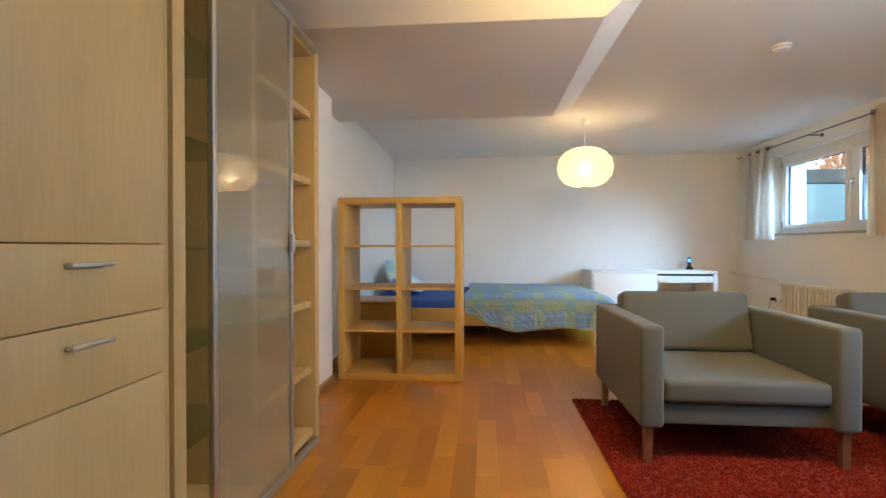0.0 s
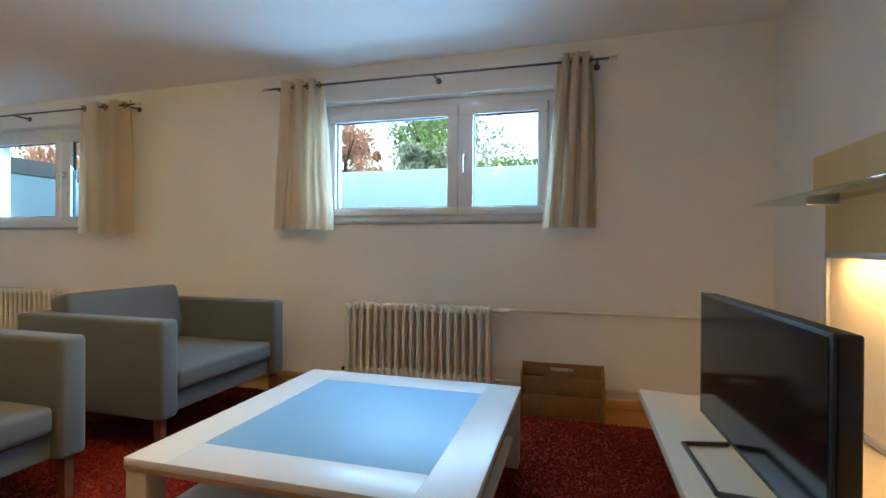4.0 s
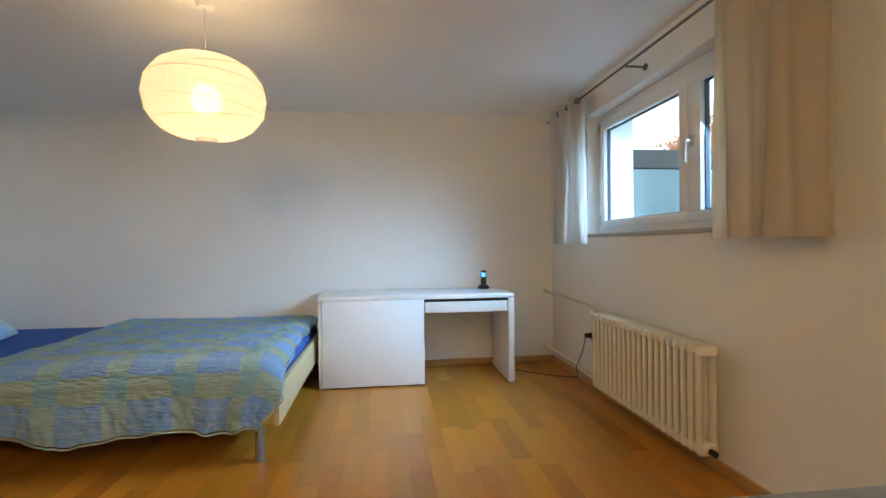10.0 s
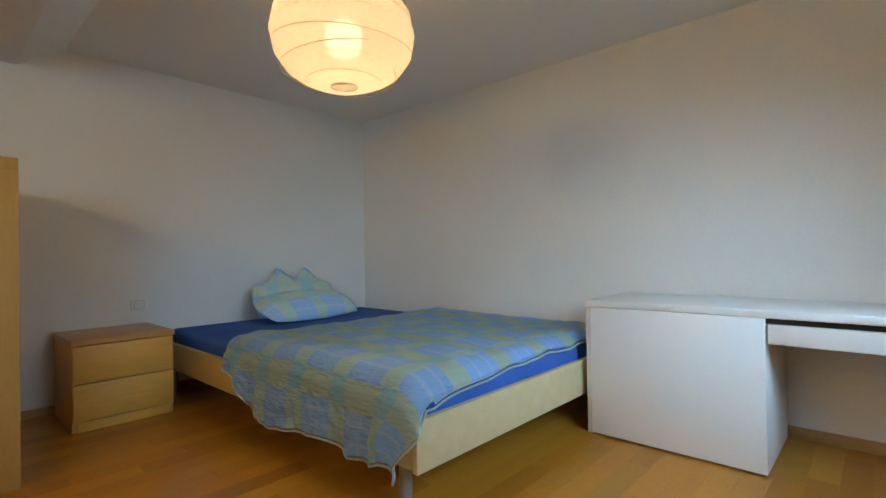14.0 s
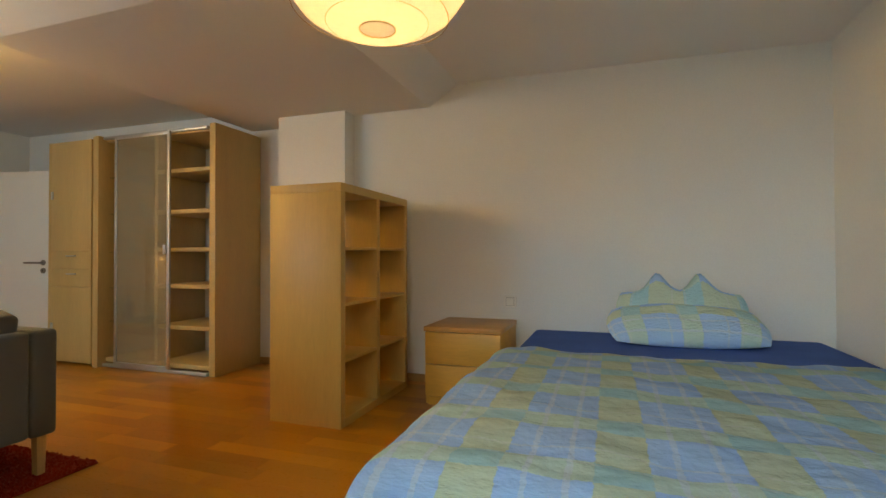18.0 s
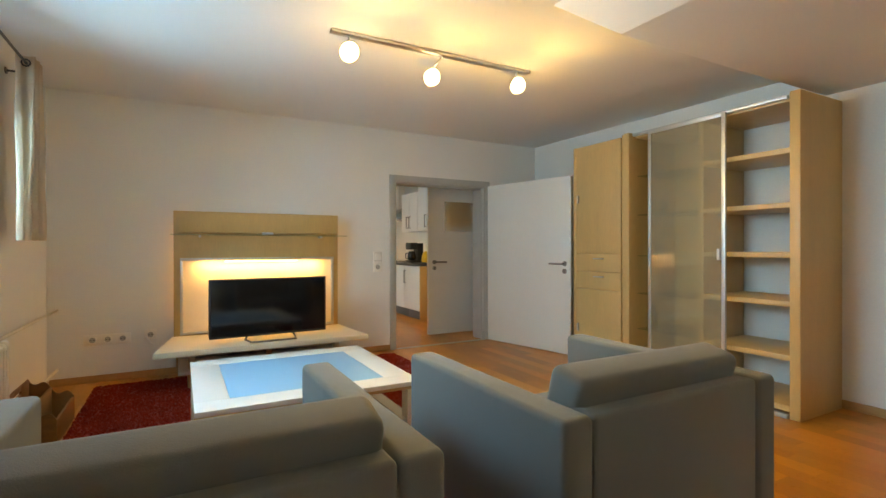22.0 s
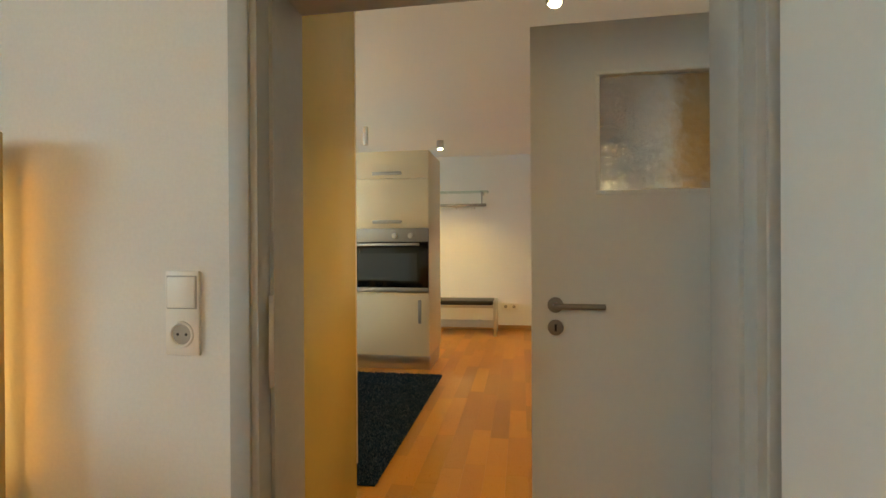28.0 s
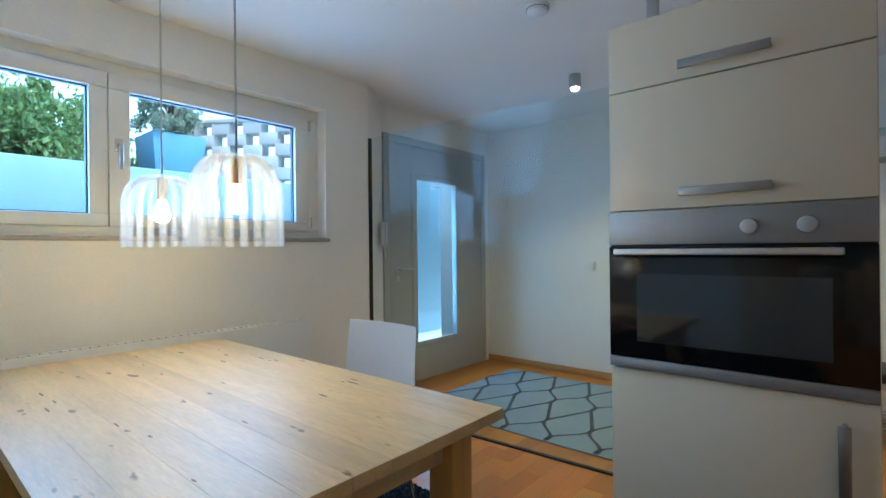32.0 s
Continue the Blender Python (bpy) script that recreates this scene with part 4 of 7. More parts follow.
def wardrobe():
    ob = thing("wardrobe", "maple wall unit with drawers, a frosted sliding door and open shelves", "wardrobe", 0, 0, 0)
    xt = -0.215
    xf, xb, y0, y1, h = -0.262, -0.855, 1.405, 3.425, 2.19
    part("side_panel", bx(xb, xf - 0.018, y1 - 0.055, y1 + 0.01, 0.0, h + 0.018, 0.003), M_MAPLE, ob)
    part("side_panel", bx(xb, xt - 0.004, y0, y0 + 0.042, 0.0, h - 0.02, 0.003), M_MAPLE, ob)
    part("tall_body", bx(xb, xt - 0.024, y0 + 0.0425, 2.011, 0.03, h - 0.02, 0.003), M_MAPLE, ob)
    part("post", bx(xb, xt + 0.002, 2.046, 2.103, 0.0, h, 0.004), M_MAPLE, ob)
    part("post", bx(xb, xt - 0.012, 2.0115, 2.0455, 0.0, h - 0.005, 0.003), M_MAPLE, ob)
    for z0, z1, knob in ((1.1015, 2.165, "v"), (0.9265, 1.0985, "h"), (0.7535, 0.9235, "h"), (0.03, 0.7505, "v")):
        front = part("drawer_front" if knob == "h" else "door", bx(xt - 0.0235, xt, y0 + 0.045, 2.009, z0, z1, 0.002), M_MAPLE, ob)
        if knob == "h":
            zc = (z0 + z1) / 2 + 0.04
            part("handle", bx(xt + 0.0005, xt + 0.022, 1.69, 1.81, zc - 0.0055, zc + 0.0055, 0.004, 3), M_ALU, front, "satin bar handle")
        else:
            zc = 1.645 if z0 > 1 else 0.36
            part("handle", bx(xt + 0.0005, xt + 0.020, y0 + 0.065, y0 + 0.085, zc - 0.04, zc + 0.04, 0.006, 3), M_ALU, front, "satin vertical handle")
    part("divider", bx(xb, xf - 0.05, 2.70, 2.742, 0.05, h - 0.04, 0.003), M_MAPLE, ob)
    part("top_board", bx(xb, xf - 0.03, 2.106, y1 - 0.0605, h - 0.045, h - 0.018, 0.002), M_MAPLE, ob)
    part("plinth_board", bx(xb, xf - 0.03, 2.106, y1 - 0.0605, 0.045, 0.085, 0.002), M_MAPLE, ob)
    part("upper_track", bx(xf - 0.029, xf + 0.006, 2.106, y1 - 0.0605, h - 0.03, h - 0.006, 0.002), M_ALU, ob, "aluminium sliding track")
    part("lower_track", bx(xf - 0.029, xf + 0.006, 2.106, y1 - 0.0605, 0.004, 0.034, 0.002), M_ALU, ob, "aluminium sliding track")
    for z in (1.80, 1.43, 1.088, 0.755, 0.388):
        part("shelf", bx(xb, xf - 0.04, 2.7425, y1 - 0.0605, z, z + 0.036, 0.002), M_MAPLE, ob)
    for z in (1.80, 1.45, 1.08, 0.74, 0.42):
        g = part("glass_shelf", bx(xb + 0.01, xf - 0.06, 2.1055, 2.6995, z, z + 0.008, 0.001), M_SHELFG, ob, "clear glass shelf")
        g.visible_shadow = False
    part("back_board", bx(xb - 0.006, xb - 0.001, 2.1055, 2.742, 0.05, h - 0.04), M_MAPLE, ob)
    door = part("sliding_door", bx(xf + 0.012, xf + 0.018, 2.31, 2.93, 0.065, h - 0.05), M_FROST, ob, "frosted glass sliding door")
    door.visible_shadow = False
    for a, b, c, d in ((2.285, 2.3098, 0.04, h - 0.02), (2.9302, 2.96, 0.04, h - 0.02), (2.31, 2.93, 0.04, 0.0648), (2.31, 2.93, h - 0.0498, h - 0.02)):
        part("door_rail", bx(xf + 0.007, xf + 0.027, a, b, c, d, 0.002), M_ALU, door, "aluminium edge rail")
    part("handle", bx(xf + 0.028, xf + 0.048, 2.905, 2.93, 1.065, 1.15, 0.006, 3), M_ALU, door, "satin vertical handle")
    return ob


wardrobe()


def open_shelf():
    """A two by four cube shelf, open to both sides."""
    x0, x1, y0, y1, h, t, s = -0.535, 0.476, 4.617, 5.131, 1.49, 0.052, 0.018
    ob = thing("cube_shelf", "birch cube bookcase, empty, standing out from the wall", "bookcase", (x0 + x1) / 2, (y0 + y1) / 2, 0)
    hx, hy = (x1 - x0) / 2, (y1 - y0) / 2
    part("top", bx(-hx, hx, -hy, hy, h - t, h, 0.002), M_BIRCH, ob)
    part("bottom", bx(-hx + t, hx - t, -hy, hy, 0.0, t, 0.002), M_BIRCH, ob)
    for sx in (-1, 1):
        part("side", bx(sx * (hx - t), sx * hx, -hy, hy, 0.0, h - t - 0.0005, 0.002), M_BIRCH, ob)
    part("divider", bx(-s / 2 - 0.014, s / 2 + 0.014, -hy + 0.004, hy - 0.004, t + 0.0005, h - t - 0.001, 0.001), M_BIRCH, ob)
    step = (h - 2 * t) / 4
    for k in (1, 2, 3):
        for a, b in ((-hx + t + 0.0005, -s / 2 - 0.0145), (s / 2 + 0.0145, hx - t - 0.0005)):
            part("shelf", bx(a, b, -hy + 0.004, hy - 0.004, t + k * step - s / 2, t + k * step + s / 2, 0.001), M_BIRCH, ob)
    return ob


open_shelf()


def nightstand():
    x0, x1, y0, y1, h = XBED + 0.02, -0.15, 5.427, 5.972, 0.546
    ob = thing("nightstand", "birch two-drawer nightstand beside the bed", "nightstand", 0, (y0 + y1) / 2, 0)
    hy = (y1 - y0) / 2
    part("top", bx(x0, x1 + 0.006, -hy - 0.006, hy + 0.006, h - 0.032, h, 0.003), M_NSTOP, ob, "darker reddish top")
    for s in (-1, 1):
        part("side", bx(x0, x1 - 0.022, s * (hy - 0.025), s * hy, 0, h - 0.0325, 0.002), M_NSTAND, ob)
    part("back", bx(x0, x0 + 0.012, -hy + 0.0255, hy - 0.0255, 0.04, h - 0.033), M_NSTAND, ob)
    part("plinth", bx(x0 + 0.02, x1 - 0.010, -hy + 0.0255, hy - 0.0255, 0.0, 0.058, 0.002), M_NSTAND, ob)
    for z0, z1 in ((0.064, 0.281), (0.288, 0.508)):
        part("drawer", bx(x1 - 0.0215, x1, -hy + 0.003, hy - 0.003, z0, z1, 0.003), M_NSTAND, ob)
    part("drawer_box", bx(x0 + 0.05, x1 - 0.022, -hy + 0.03, hy - 0.03, 0.075, 0.49), M_EDGE, ob)
    return ob


M_NSTAND = mat("honey_birch", (0.74, 0.40, 0.075), 0.42, vary=0.07, scale=2.0, grain=24, bump=0.004, stretch=(4, 0.5, 4))
M_NSTOP = mat("reddish_birch_top", (0.58, 0.29, 0.08), 0.35, vary=0.08, scale=3, grain=26, stretch=(4, 0.6, 4))
nightstand()


def bed():
    x0, x1, y0, y1 = XBED + 0.025, 2.03, 6.075, 7.99
    ob = thing("bed", "double bed with a pale birch frame and steel legs", "bed", 0, 0, 0)
    part("side_rail", bx(x0, x1 - 0.0005, y0, y0 + 0.03, 0.21, 0.40, 0.003), M_BIRCH, ob)
    part("side_rail", bx(x0, x1 - 0.0005, y1 - 0.03, y1, 0.21, 0.40, 0.003), M_BIRCH, ob)
    part("foot_rail", bx(x1, x1 + 0.03, y0, y1, 0.20, 0.40, 0.003), M_BEDWOOD, ob, "pale birch foot board")
    part("head_rail", bx(x0 - 0.022, x0 - 0.0005, y0, y1, 0.21, 0.42, 0.003), M_BIRCH, ob)
    part("slat_base", bx(x0 + 0.01, x1 - 0.01, y0 + 0.035, y1 - 0.035, 0.24, 0.28, 0.004), M_EDGE, ob)
    for x in (x0 + 0.1, x1 - 0.085):
        for y in (y0 + 0.045, y1 - 0.06):
            leg = part("leg", cyl((x, y, 0.0), (x, y, 0.239), 0.026, seg=20), M_LEGS, ob, "round grey steel leg")
    part("centre_leg", cyl((0.7, 7.0, 0.0), (0.7, 7.0, 0.239), 0.02, seg=12), M_LEGS, ob)
    return ob


M_LEGS = mat("grey_steel_leg", (0.36, 0.37, 0.39), 0.4, 0.7, vary=0.03, bump=0)
bed()
mattress = bx(XBED + 0.03, 2.015, 6.115, 7.95, 0.2815, 0.485, 0.045, 4)
mt = thing("mattress", "mattress in a royal blue fitted sheet", "mattress")
part("sheet", mattress, M_BLUE, mt)
part("elastic_hem", bx(XBED + 0.028, 2.017, 6.113, 7.952, 0.300, 0.312, 0.005, 2), M_BLUE, mt, "gathered hem of the fitted sheet")


M_HEM = mat("muted_hem", (0.44, 0.50, 0.44), 0.9, vary=0.08, grain=200, bump=0.03, spec=0.1)


def duvet():
    """A checked quilt over the lower two thirds of the bed, hanging over the near side and foot."""
    x0, x1, y0, y1 = 0.45, 2.10, 6.065, 7.93
    drop_y, drop_x = 0.30, 0.02

    def place(u, v):
        s = v * (y1 - y0 + drop_y) - drop_y
        q = u * (x1 - x0 + drop_x)
        crease = 0.010 * abs(noise.noise((22 * u + 5 * v, 9 * v, 3.0))) * max(0.0, u - 0.2)
        bump_n = crease + 0.012 * noise.noise((5 * u, 6 * v, 0.3)) + 0.02 * noise.noise((14 * u, 16 * v, 1.7)) * 0.6
        x = x0 + min(q, x1 - x0)
        edge = 0.035 * noise.noise((3 * v, 8.0, 2.0))
        top = 0.549 + bump_n + 0.018 * math.sin(5 * v) * math.sin(3.1 * u)
        sag = max(0.0, u - 0.90) / 0.10
        fall = math.exp(-max(0.0, s) / 0.30)
        top -= (0.035 + 0.075 * fall) * sag * sag
        x += edge if u < 0.05 else 0.0
        if u > 0.8:
            near = math.exp(-max(0.0, s) / 0.28)
            x += (u - 0.8) / 0.2 * (-0.01 * near - 0.075 * (1 - near) + 0.035 * noise.noise((7 * v, 3.0, 6.0)))
        if s >= 0.09:
            y, z = y0 + s, top
        elif s >= 0:
            a = (0.09 - s) / 0.09 * math.pi / 2
            y, z = y0 + 0.09 - 0.09 * math.sin(a), top - 0.09 * (1 - math.cos(a))
        else:
            fold = math.sin(26 * u + 3 * math.sin(7 * u))
            frac = min(1.0, -s / 0.2)
            x -= 0.13 * frac * max(0.0, u - 0.7) / 0.3
            y = y0 - 0.012 + 0.022 * abs(noise.noise((30 * u + 9 * v, 20 * v, 2.0))) * frac + 0.016 * fold * frac - 0.02 * frac + 0.03 * noise.noise((9 * u, 4 * v, 5)) * frac
            z = top - 0.09 + s * (1 - 0.28 * max(0.0, u - 0.75) / 0.25) * (0.86 + 0.22 * noise.noise((4 * u, 1.0, 9.0))) * min(1.0, 0.35 + u * 4)
        if u > 0.96 and s >= 0.09:
            z -= 0.02 * (u - 0.96) / 0.04
        return (x, y, z)

    bm = sheet(150, 150, place, uv=lambda u, v: (u * (x1 - x0 + drop_x), v * (y1 - y0 + drop_y)), thick=0.022)
    ob = thing("duvet", "yellow, green and blue checked quilt spread over the bed", "duvet")
    part("cover", bm, M_PLAID, ob, smooth=80)
    rim = [place(k / 60, 0.0) for k in range(61)] + [place(1.0, k / 60) for k in range(1, 61)]
    part("hem", tube([(x, y, z - 0.012) for x, y, z in rim], 0.005, 6), M_HEM, ob, "muted stitched hem", smooth=80)
    return ob


duvet()


def pillow(x, y, z, tilt, spin, size, peak):
    w, d = size

    def place(u, v):
        a, b = 2 * u - 1, 2 * v - 1
        puff = max(0.0, (1 - abs(a) ** 2.6)) * max(0.0, (1 - abs(b) ** 2.6))
        ear = peak * max(0.0, b) ** 2 * (math.exp(-((abs(a) - 0.36) / 0.20) ** 2) - 0.25)
        crumple = 0.022 * abs(noise.noise((7 * u + x, 5 * v + y, 1.0)))
        n = 0.018 * noise.noise((3 * u + x, 3 * v, 4.0))
        return (w / 2 * a * (1 - 0.10 * b * b), d / 2 * b * (1 - 0.10 * a * a) + ear, 0.095 * puff ** 0.5 + (n + crumple) * puff)

    def under(u, v):
        p = place(u, v)
        return (p[0], p[1], -0.6 * p[2])

    bm = sheet(26, 26, place, uv=lambda u, v: (u * w, v * d))
    fuse(bm, sheet(26, 26, under, uv=lambda u, v: (u * w, v * d)))
    bmesh.ops.remove_doubles(bm, verts=bm.verts, dist=1e-4)
    bmesh.ops.recalc_face_normals(bm, faces=bm.faces)
    ob = single("pillow", bm, M_PLAID, "checked pillow leaning on the wall at the bed head", "pillow", smooth=80)
    ob.matrix_world = Matrix.Translation((x, y, z)) @ pose(0, 0, 0, 0, 0, spin) @ pose(0, 0, 0, tilt)
    return ob


pillow(-0.33, 7.10, 0.592, 24, 94, (0.92, 0.42), 0.0)
pillow(-0.52, 7.10, 0.66, 70, 90, (0.80, 0.36), 0.13)


def desk():
    x0, x1, y0, y1, h, t = 2.095, 3.722, 7.378, 8.0, 0.752, 0.038
    ob = thing("desk", "white desk with a pull-out panel and drawer", "desk", 0, 0, 0)
    part("top", bx(x0, x1, y0, y1, h - t, h, 0.006, 3), M_WHITE, ob)
    part("side", bx(x1 - 0.052, x1, y0, y1, 0, h - t - 0.0005, 0.003), M_WHITE, ob)
    part("side", bx(x0, x0 + 0.03, y0 + 0.012, y1, 0, h - t - 0.0005, 0.003), M_WHITE, ob)
    part("pull_out_panel", bx(x0 + 0.032, 2.955, y0, y0 + 0.03, 0.012, h - t - 0.001, 0.003), M_WHITE, ob, "white front panel")
    part("inner_side", bx(2.925, 2.955, y0 + 0.0305, y1 - 0.02, 0.012, h - t - 0.001, 0.002), M_WHITE, ob)
    part("drawer", bx(2.965, x1 - 0.06, y0 + 0.004, y0 + 0.03, 0.600, 0.688, 0.003), M_WHITE, ob, "white shallow drawer")
    part("drawer_box", bx(2.975, x1 - 0.072, y0 + 0.0305, y1 - 0.12, 0.605, 0.66), M_WHITE, ob)
    # black strip that paints the shade in the gap above the drawer
    part("gap_shade_strip", bx(2.956, x1 - 0.0525, y0 + 0.015, y0 + 0.02, 0.690, h - t - 0.001), M_BLACK, ob)
    part("back_rail", bx(2.956, x1 - 0.0525, y1 - 0.03, y1 - 0.012, 0.40, h - t - 0.001), M_WHITE, ob)
    return ob


desk()


def cordless_phone():
    ob = thing("cordless_phone", "black cordless phone upright in its cradle on the desk", "phone", 3.56, 7.86, 0.7525, -12)
    part("cradle", lathe([(0.0, 0.0), (0.052, 0.0), (0.054, 0.012), (0.042, 0.03), (0.028, 0.04), (0.0, 0.042)], 24), M_BLACK, ob)
    bm = bx(-0.026, 0.026, -0.013, 0.013, 0.0, 0.15, 0.009, 3)
    bmesh.ops.transform(bm, matrix=pose(0, 0.012, 0.022, -12), verts=bm.verts)
    h = part("handset", bm, M_BLACK, ob)
    bm = bx(-0.019, 0.019, -0.0145, -0.0135, 0.085, 0.125)
    bmesh.ops.transform(bm, matrix=pose(0, 0.012, 0.022, -12), verts=bm.verts)
    part("display", bm, glow("phone_display", (0.10, 0.45, 1.0), 1.2), h, "lit blue display")


cordless_phone()


# ---- radiators, pipes ----
def radiator(y0, y1, label, valve):
    ob = thing("radiator", label, "radiator", 0, 0, 0, group="cast radiators under the windows")
    n = 20
    step = (y1 - y0) / n
    xa, xb = XWIN - 0.185, XWIN - 0.075
    z0, z1 = 0.125, 0.668
    col = bmesh.new()
    for x in (xa + 0.018, xb - 0.018):
        rod = tube([(x, 0, z0 + 0.03), (x, 0, z1 - 0.03)], 0.0160, 12)
        fuse(col, rod)
    for z in (z0 + 0.03, z1 - 0.03):
        b = bx(xa, xb, -step * 0.44, step * 0.44, z - 0.03, z + 0.03, 0.024, 4)
        fuse(col, b)
    me = mesh_of("column", col, M_RAD, 50)
    for k in range(n):
        piece("column", me, ob, Matrix.Translation((0, y0 + (k + 0.5) * step, 0)))
    for z, r in ((z1 - 0.034, 0.026), (z0 + 0.034, 0.026)):
        part("header", bx(xa + 0.022, xb - 0.022, y0 + 0.004, y1 - 0.004, z - r, z + r, 0.018, 4), M_RAD, ob, "rounded header along the columns")
    ye = y1 if valve > 0 else y0
    part("valve", cyl(((xa + xb) / 2, ye, z1 - 0.03), ((xa + xb) / 2, ye + valve * 0.05, z1 - 0.03), 0.014, seg=12), M_STEEL, ob)
    part("thermostat", lathe([(0.0, 0.0), (0.018, 0.0), (0.021, 0.01), (0.021, 0.055), (0.017, 0.068), (0.0, 0.07)], 20), M_PVC, ob, "white thermostat head").matrix_basis = pose((xa + xb) / 2, ye + valve * 0.05, z1 - 0.03, -90 * valve)
    yo = y0 if valve > 0 else y1
    part("end_plug", cyl(((xa + xb) / 2, yo - valve * 0.002, z0 + 0.03), ((xa + xb) / 2, yo - valve * 0.035, z0 + 0.03), 0.016, seg=12), M_BLACK, ob)
    for y in (y0 + 0.2, y1 - 0.2):
        part("bracket", bx(xb - 0.005, XWIN - 0.0005, y - 0.012, y + 0.012, 0.30, 0.33, 0.002), M_RAD, ob)
    return ob


radiator(1.735, 2.845, "cream ribbed cast radiator under the window, behind the coffee table", -1)
radiator(5.53, 6.74, "cream ribbed cast radiator under the window by the desk", 1)


def pipe(points, label):
    single("heating_pipe", tube(points, 0.0115, 10), M_RAD, label, "pipe")


XM = XWIN - 0.12
pipe([(XM, 1.66, 0.638), (XM + 0.05, 1.60, 0.640), (XM + 0.05, 0.45, 0.640), (XM + 0.05, 0.02, 0.640)], "cream heating pipe along the window wall")
pipe([(XM, 1.72, 0.155), (XM + 0.05, 1.66, 0.14), (XM + 0.05, 0.02, 0.14)], "cream heating return pipe above the skirting")
pipe([(XM, 6.83, 0.638), (XM + 0.04, 6.90, 0.67), (XM + 0.04, 8.029, 0.70)], "cream heating pipe into the end wall")
pipe([(XM, 6.76, 0.155), (XM + 0.05, 6.82, 0.15), (XM + 0.05, 8.029, 0.15)], "cream heating return pipe into the end wall")
for z in (0.70, 0.15):
    single("pipe_rosette", cyl((XM + 0.045, 8.0295, z), (XM + 0.045, 8.020, z), 0.032, seg=20, bevel=0.003), M_RAD, "cream pipe rosette on the wall", "pipe cover")


# ---- curtains ----
def curtain_pair(y_left, y_right, z_rod, spans, brackets):
    """A rod along y with bunched panels; spans: (y0, y1, waves, material, flare, hem, slide, depth)."""
    x = XWIN - 0.15
    rod = thing("curtain_rod", "thin dark metal curtain rod on wall brackets", "curtain rod")
    part("rod", cyl((x, y_left, z_rod), (x, y_right, z_rod), 0.008, seg=12), M_ROD, rod)
    for y in (y_left, y_right):
        s = 1 if y > (y_left + y_right) / 2 else -1
        part("finial", cyl((x, y, z_rod), (x, y + s * 0.055, z_rod), 0.012, seg=14, bevel=0.002), M_STEEL, rod)
    for y in brackets:
        br = part("bracket", cyl((x + 0.006, y, z_rod), (XWIN - 0.006, y, z_rod), 0.007, seg=10), M_ROD, rod)
        part("bracket_plate", cyl((XWIN - 0.008, y, z_rod), (XWIN - 0.0005, y, z_rod), 0.022, seg=18), M_ROD, br)
    for y0, y1, waves, material, flare, zb, slide, amp0 in spans:
        def place(u, v, y0=y0, y1=y1, waves=waves, flare=flare, zb=zb, slide=slide, amp0=amp0):
            top = v
            ph = 2 * math.pi * waves * u
            grow = 1 + flare * (1 - top)
            yc = (y0 + y1) / 2 + slide * (1 - top)
            y = yc + (u - 0.5) * (y1 - y0) * grow
            amp = amp0 * (0.75 + 0.35 * (1 - top) * math.sin(3.7 * u + 1))
            xx = x + amp * math.sin(ph + 0.5 * math.sin(2.3 * (1 - top) + 5 * u)) + 0.006 * noise.noise((6 * u, 5 * v, y0))
            return (xx, y - 0.022 * math.sin(2 * ph) * (1 - 0.3 * top), zb + (z_rod + 0.045 - zb) * v)
        bm = sheet(int(waves * 18), 16, place, thick=0.004)
        cu = thing("curtain", "short bunched eyelet curtain beside a basement window", "curtain")
        cu["label"] = "short white eyelet curtain lit by the window" if material is M_CURTW else "short beige eyelet curtain bunched beside the window"
        part("cloth", bm, material, cu, smooth=80)
        for k in range(int(waves * 2)):
            u = (k + 0.5) / (waves * 2)
            y = y0 + u * (y1 - y0)
            ring = bmesh.new()
            fuse(ring, tube([(x + 0.021 * math.cos(a * math.pi / 8), y + 0.004 * ((k % 2) * 2 - 1), z_rod + 0.021 * math.sin(a * math.pi / 8)) for a in range(17)], 0.0045, 6))
            part("eyelet", ring, M_ROD, cu)


curtain_pair(0.99, 3.52, 2.30, [(3.05, 3.37, 3, M_CURT, 0.50, 1.203, 0.01, 0.065), (1.09, 1.30, 3.5, M_CURT, 0.55, 1.21, 0.035, 0.065)], (3.45, 2.17, 1.06))
curtain_pair(4.84, 7.70, 2.285, [(4.905, 5.475, 2.5, M_CURT, 0.0, 1.178, 0.0, 0.05), (6.99, 7.56, 3, M_CURTW, 0.12, 1.165, 0.03, 0.06)], (4.96, 6.30, 7.58))


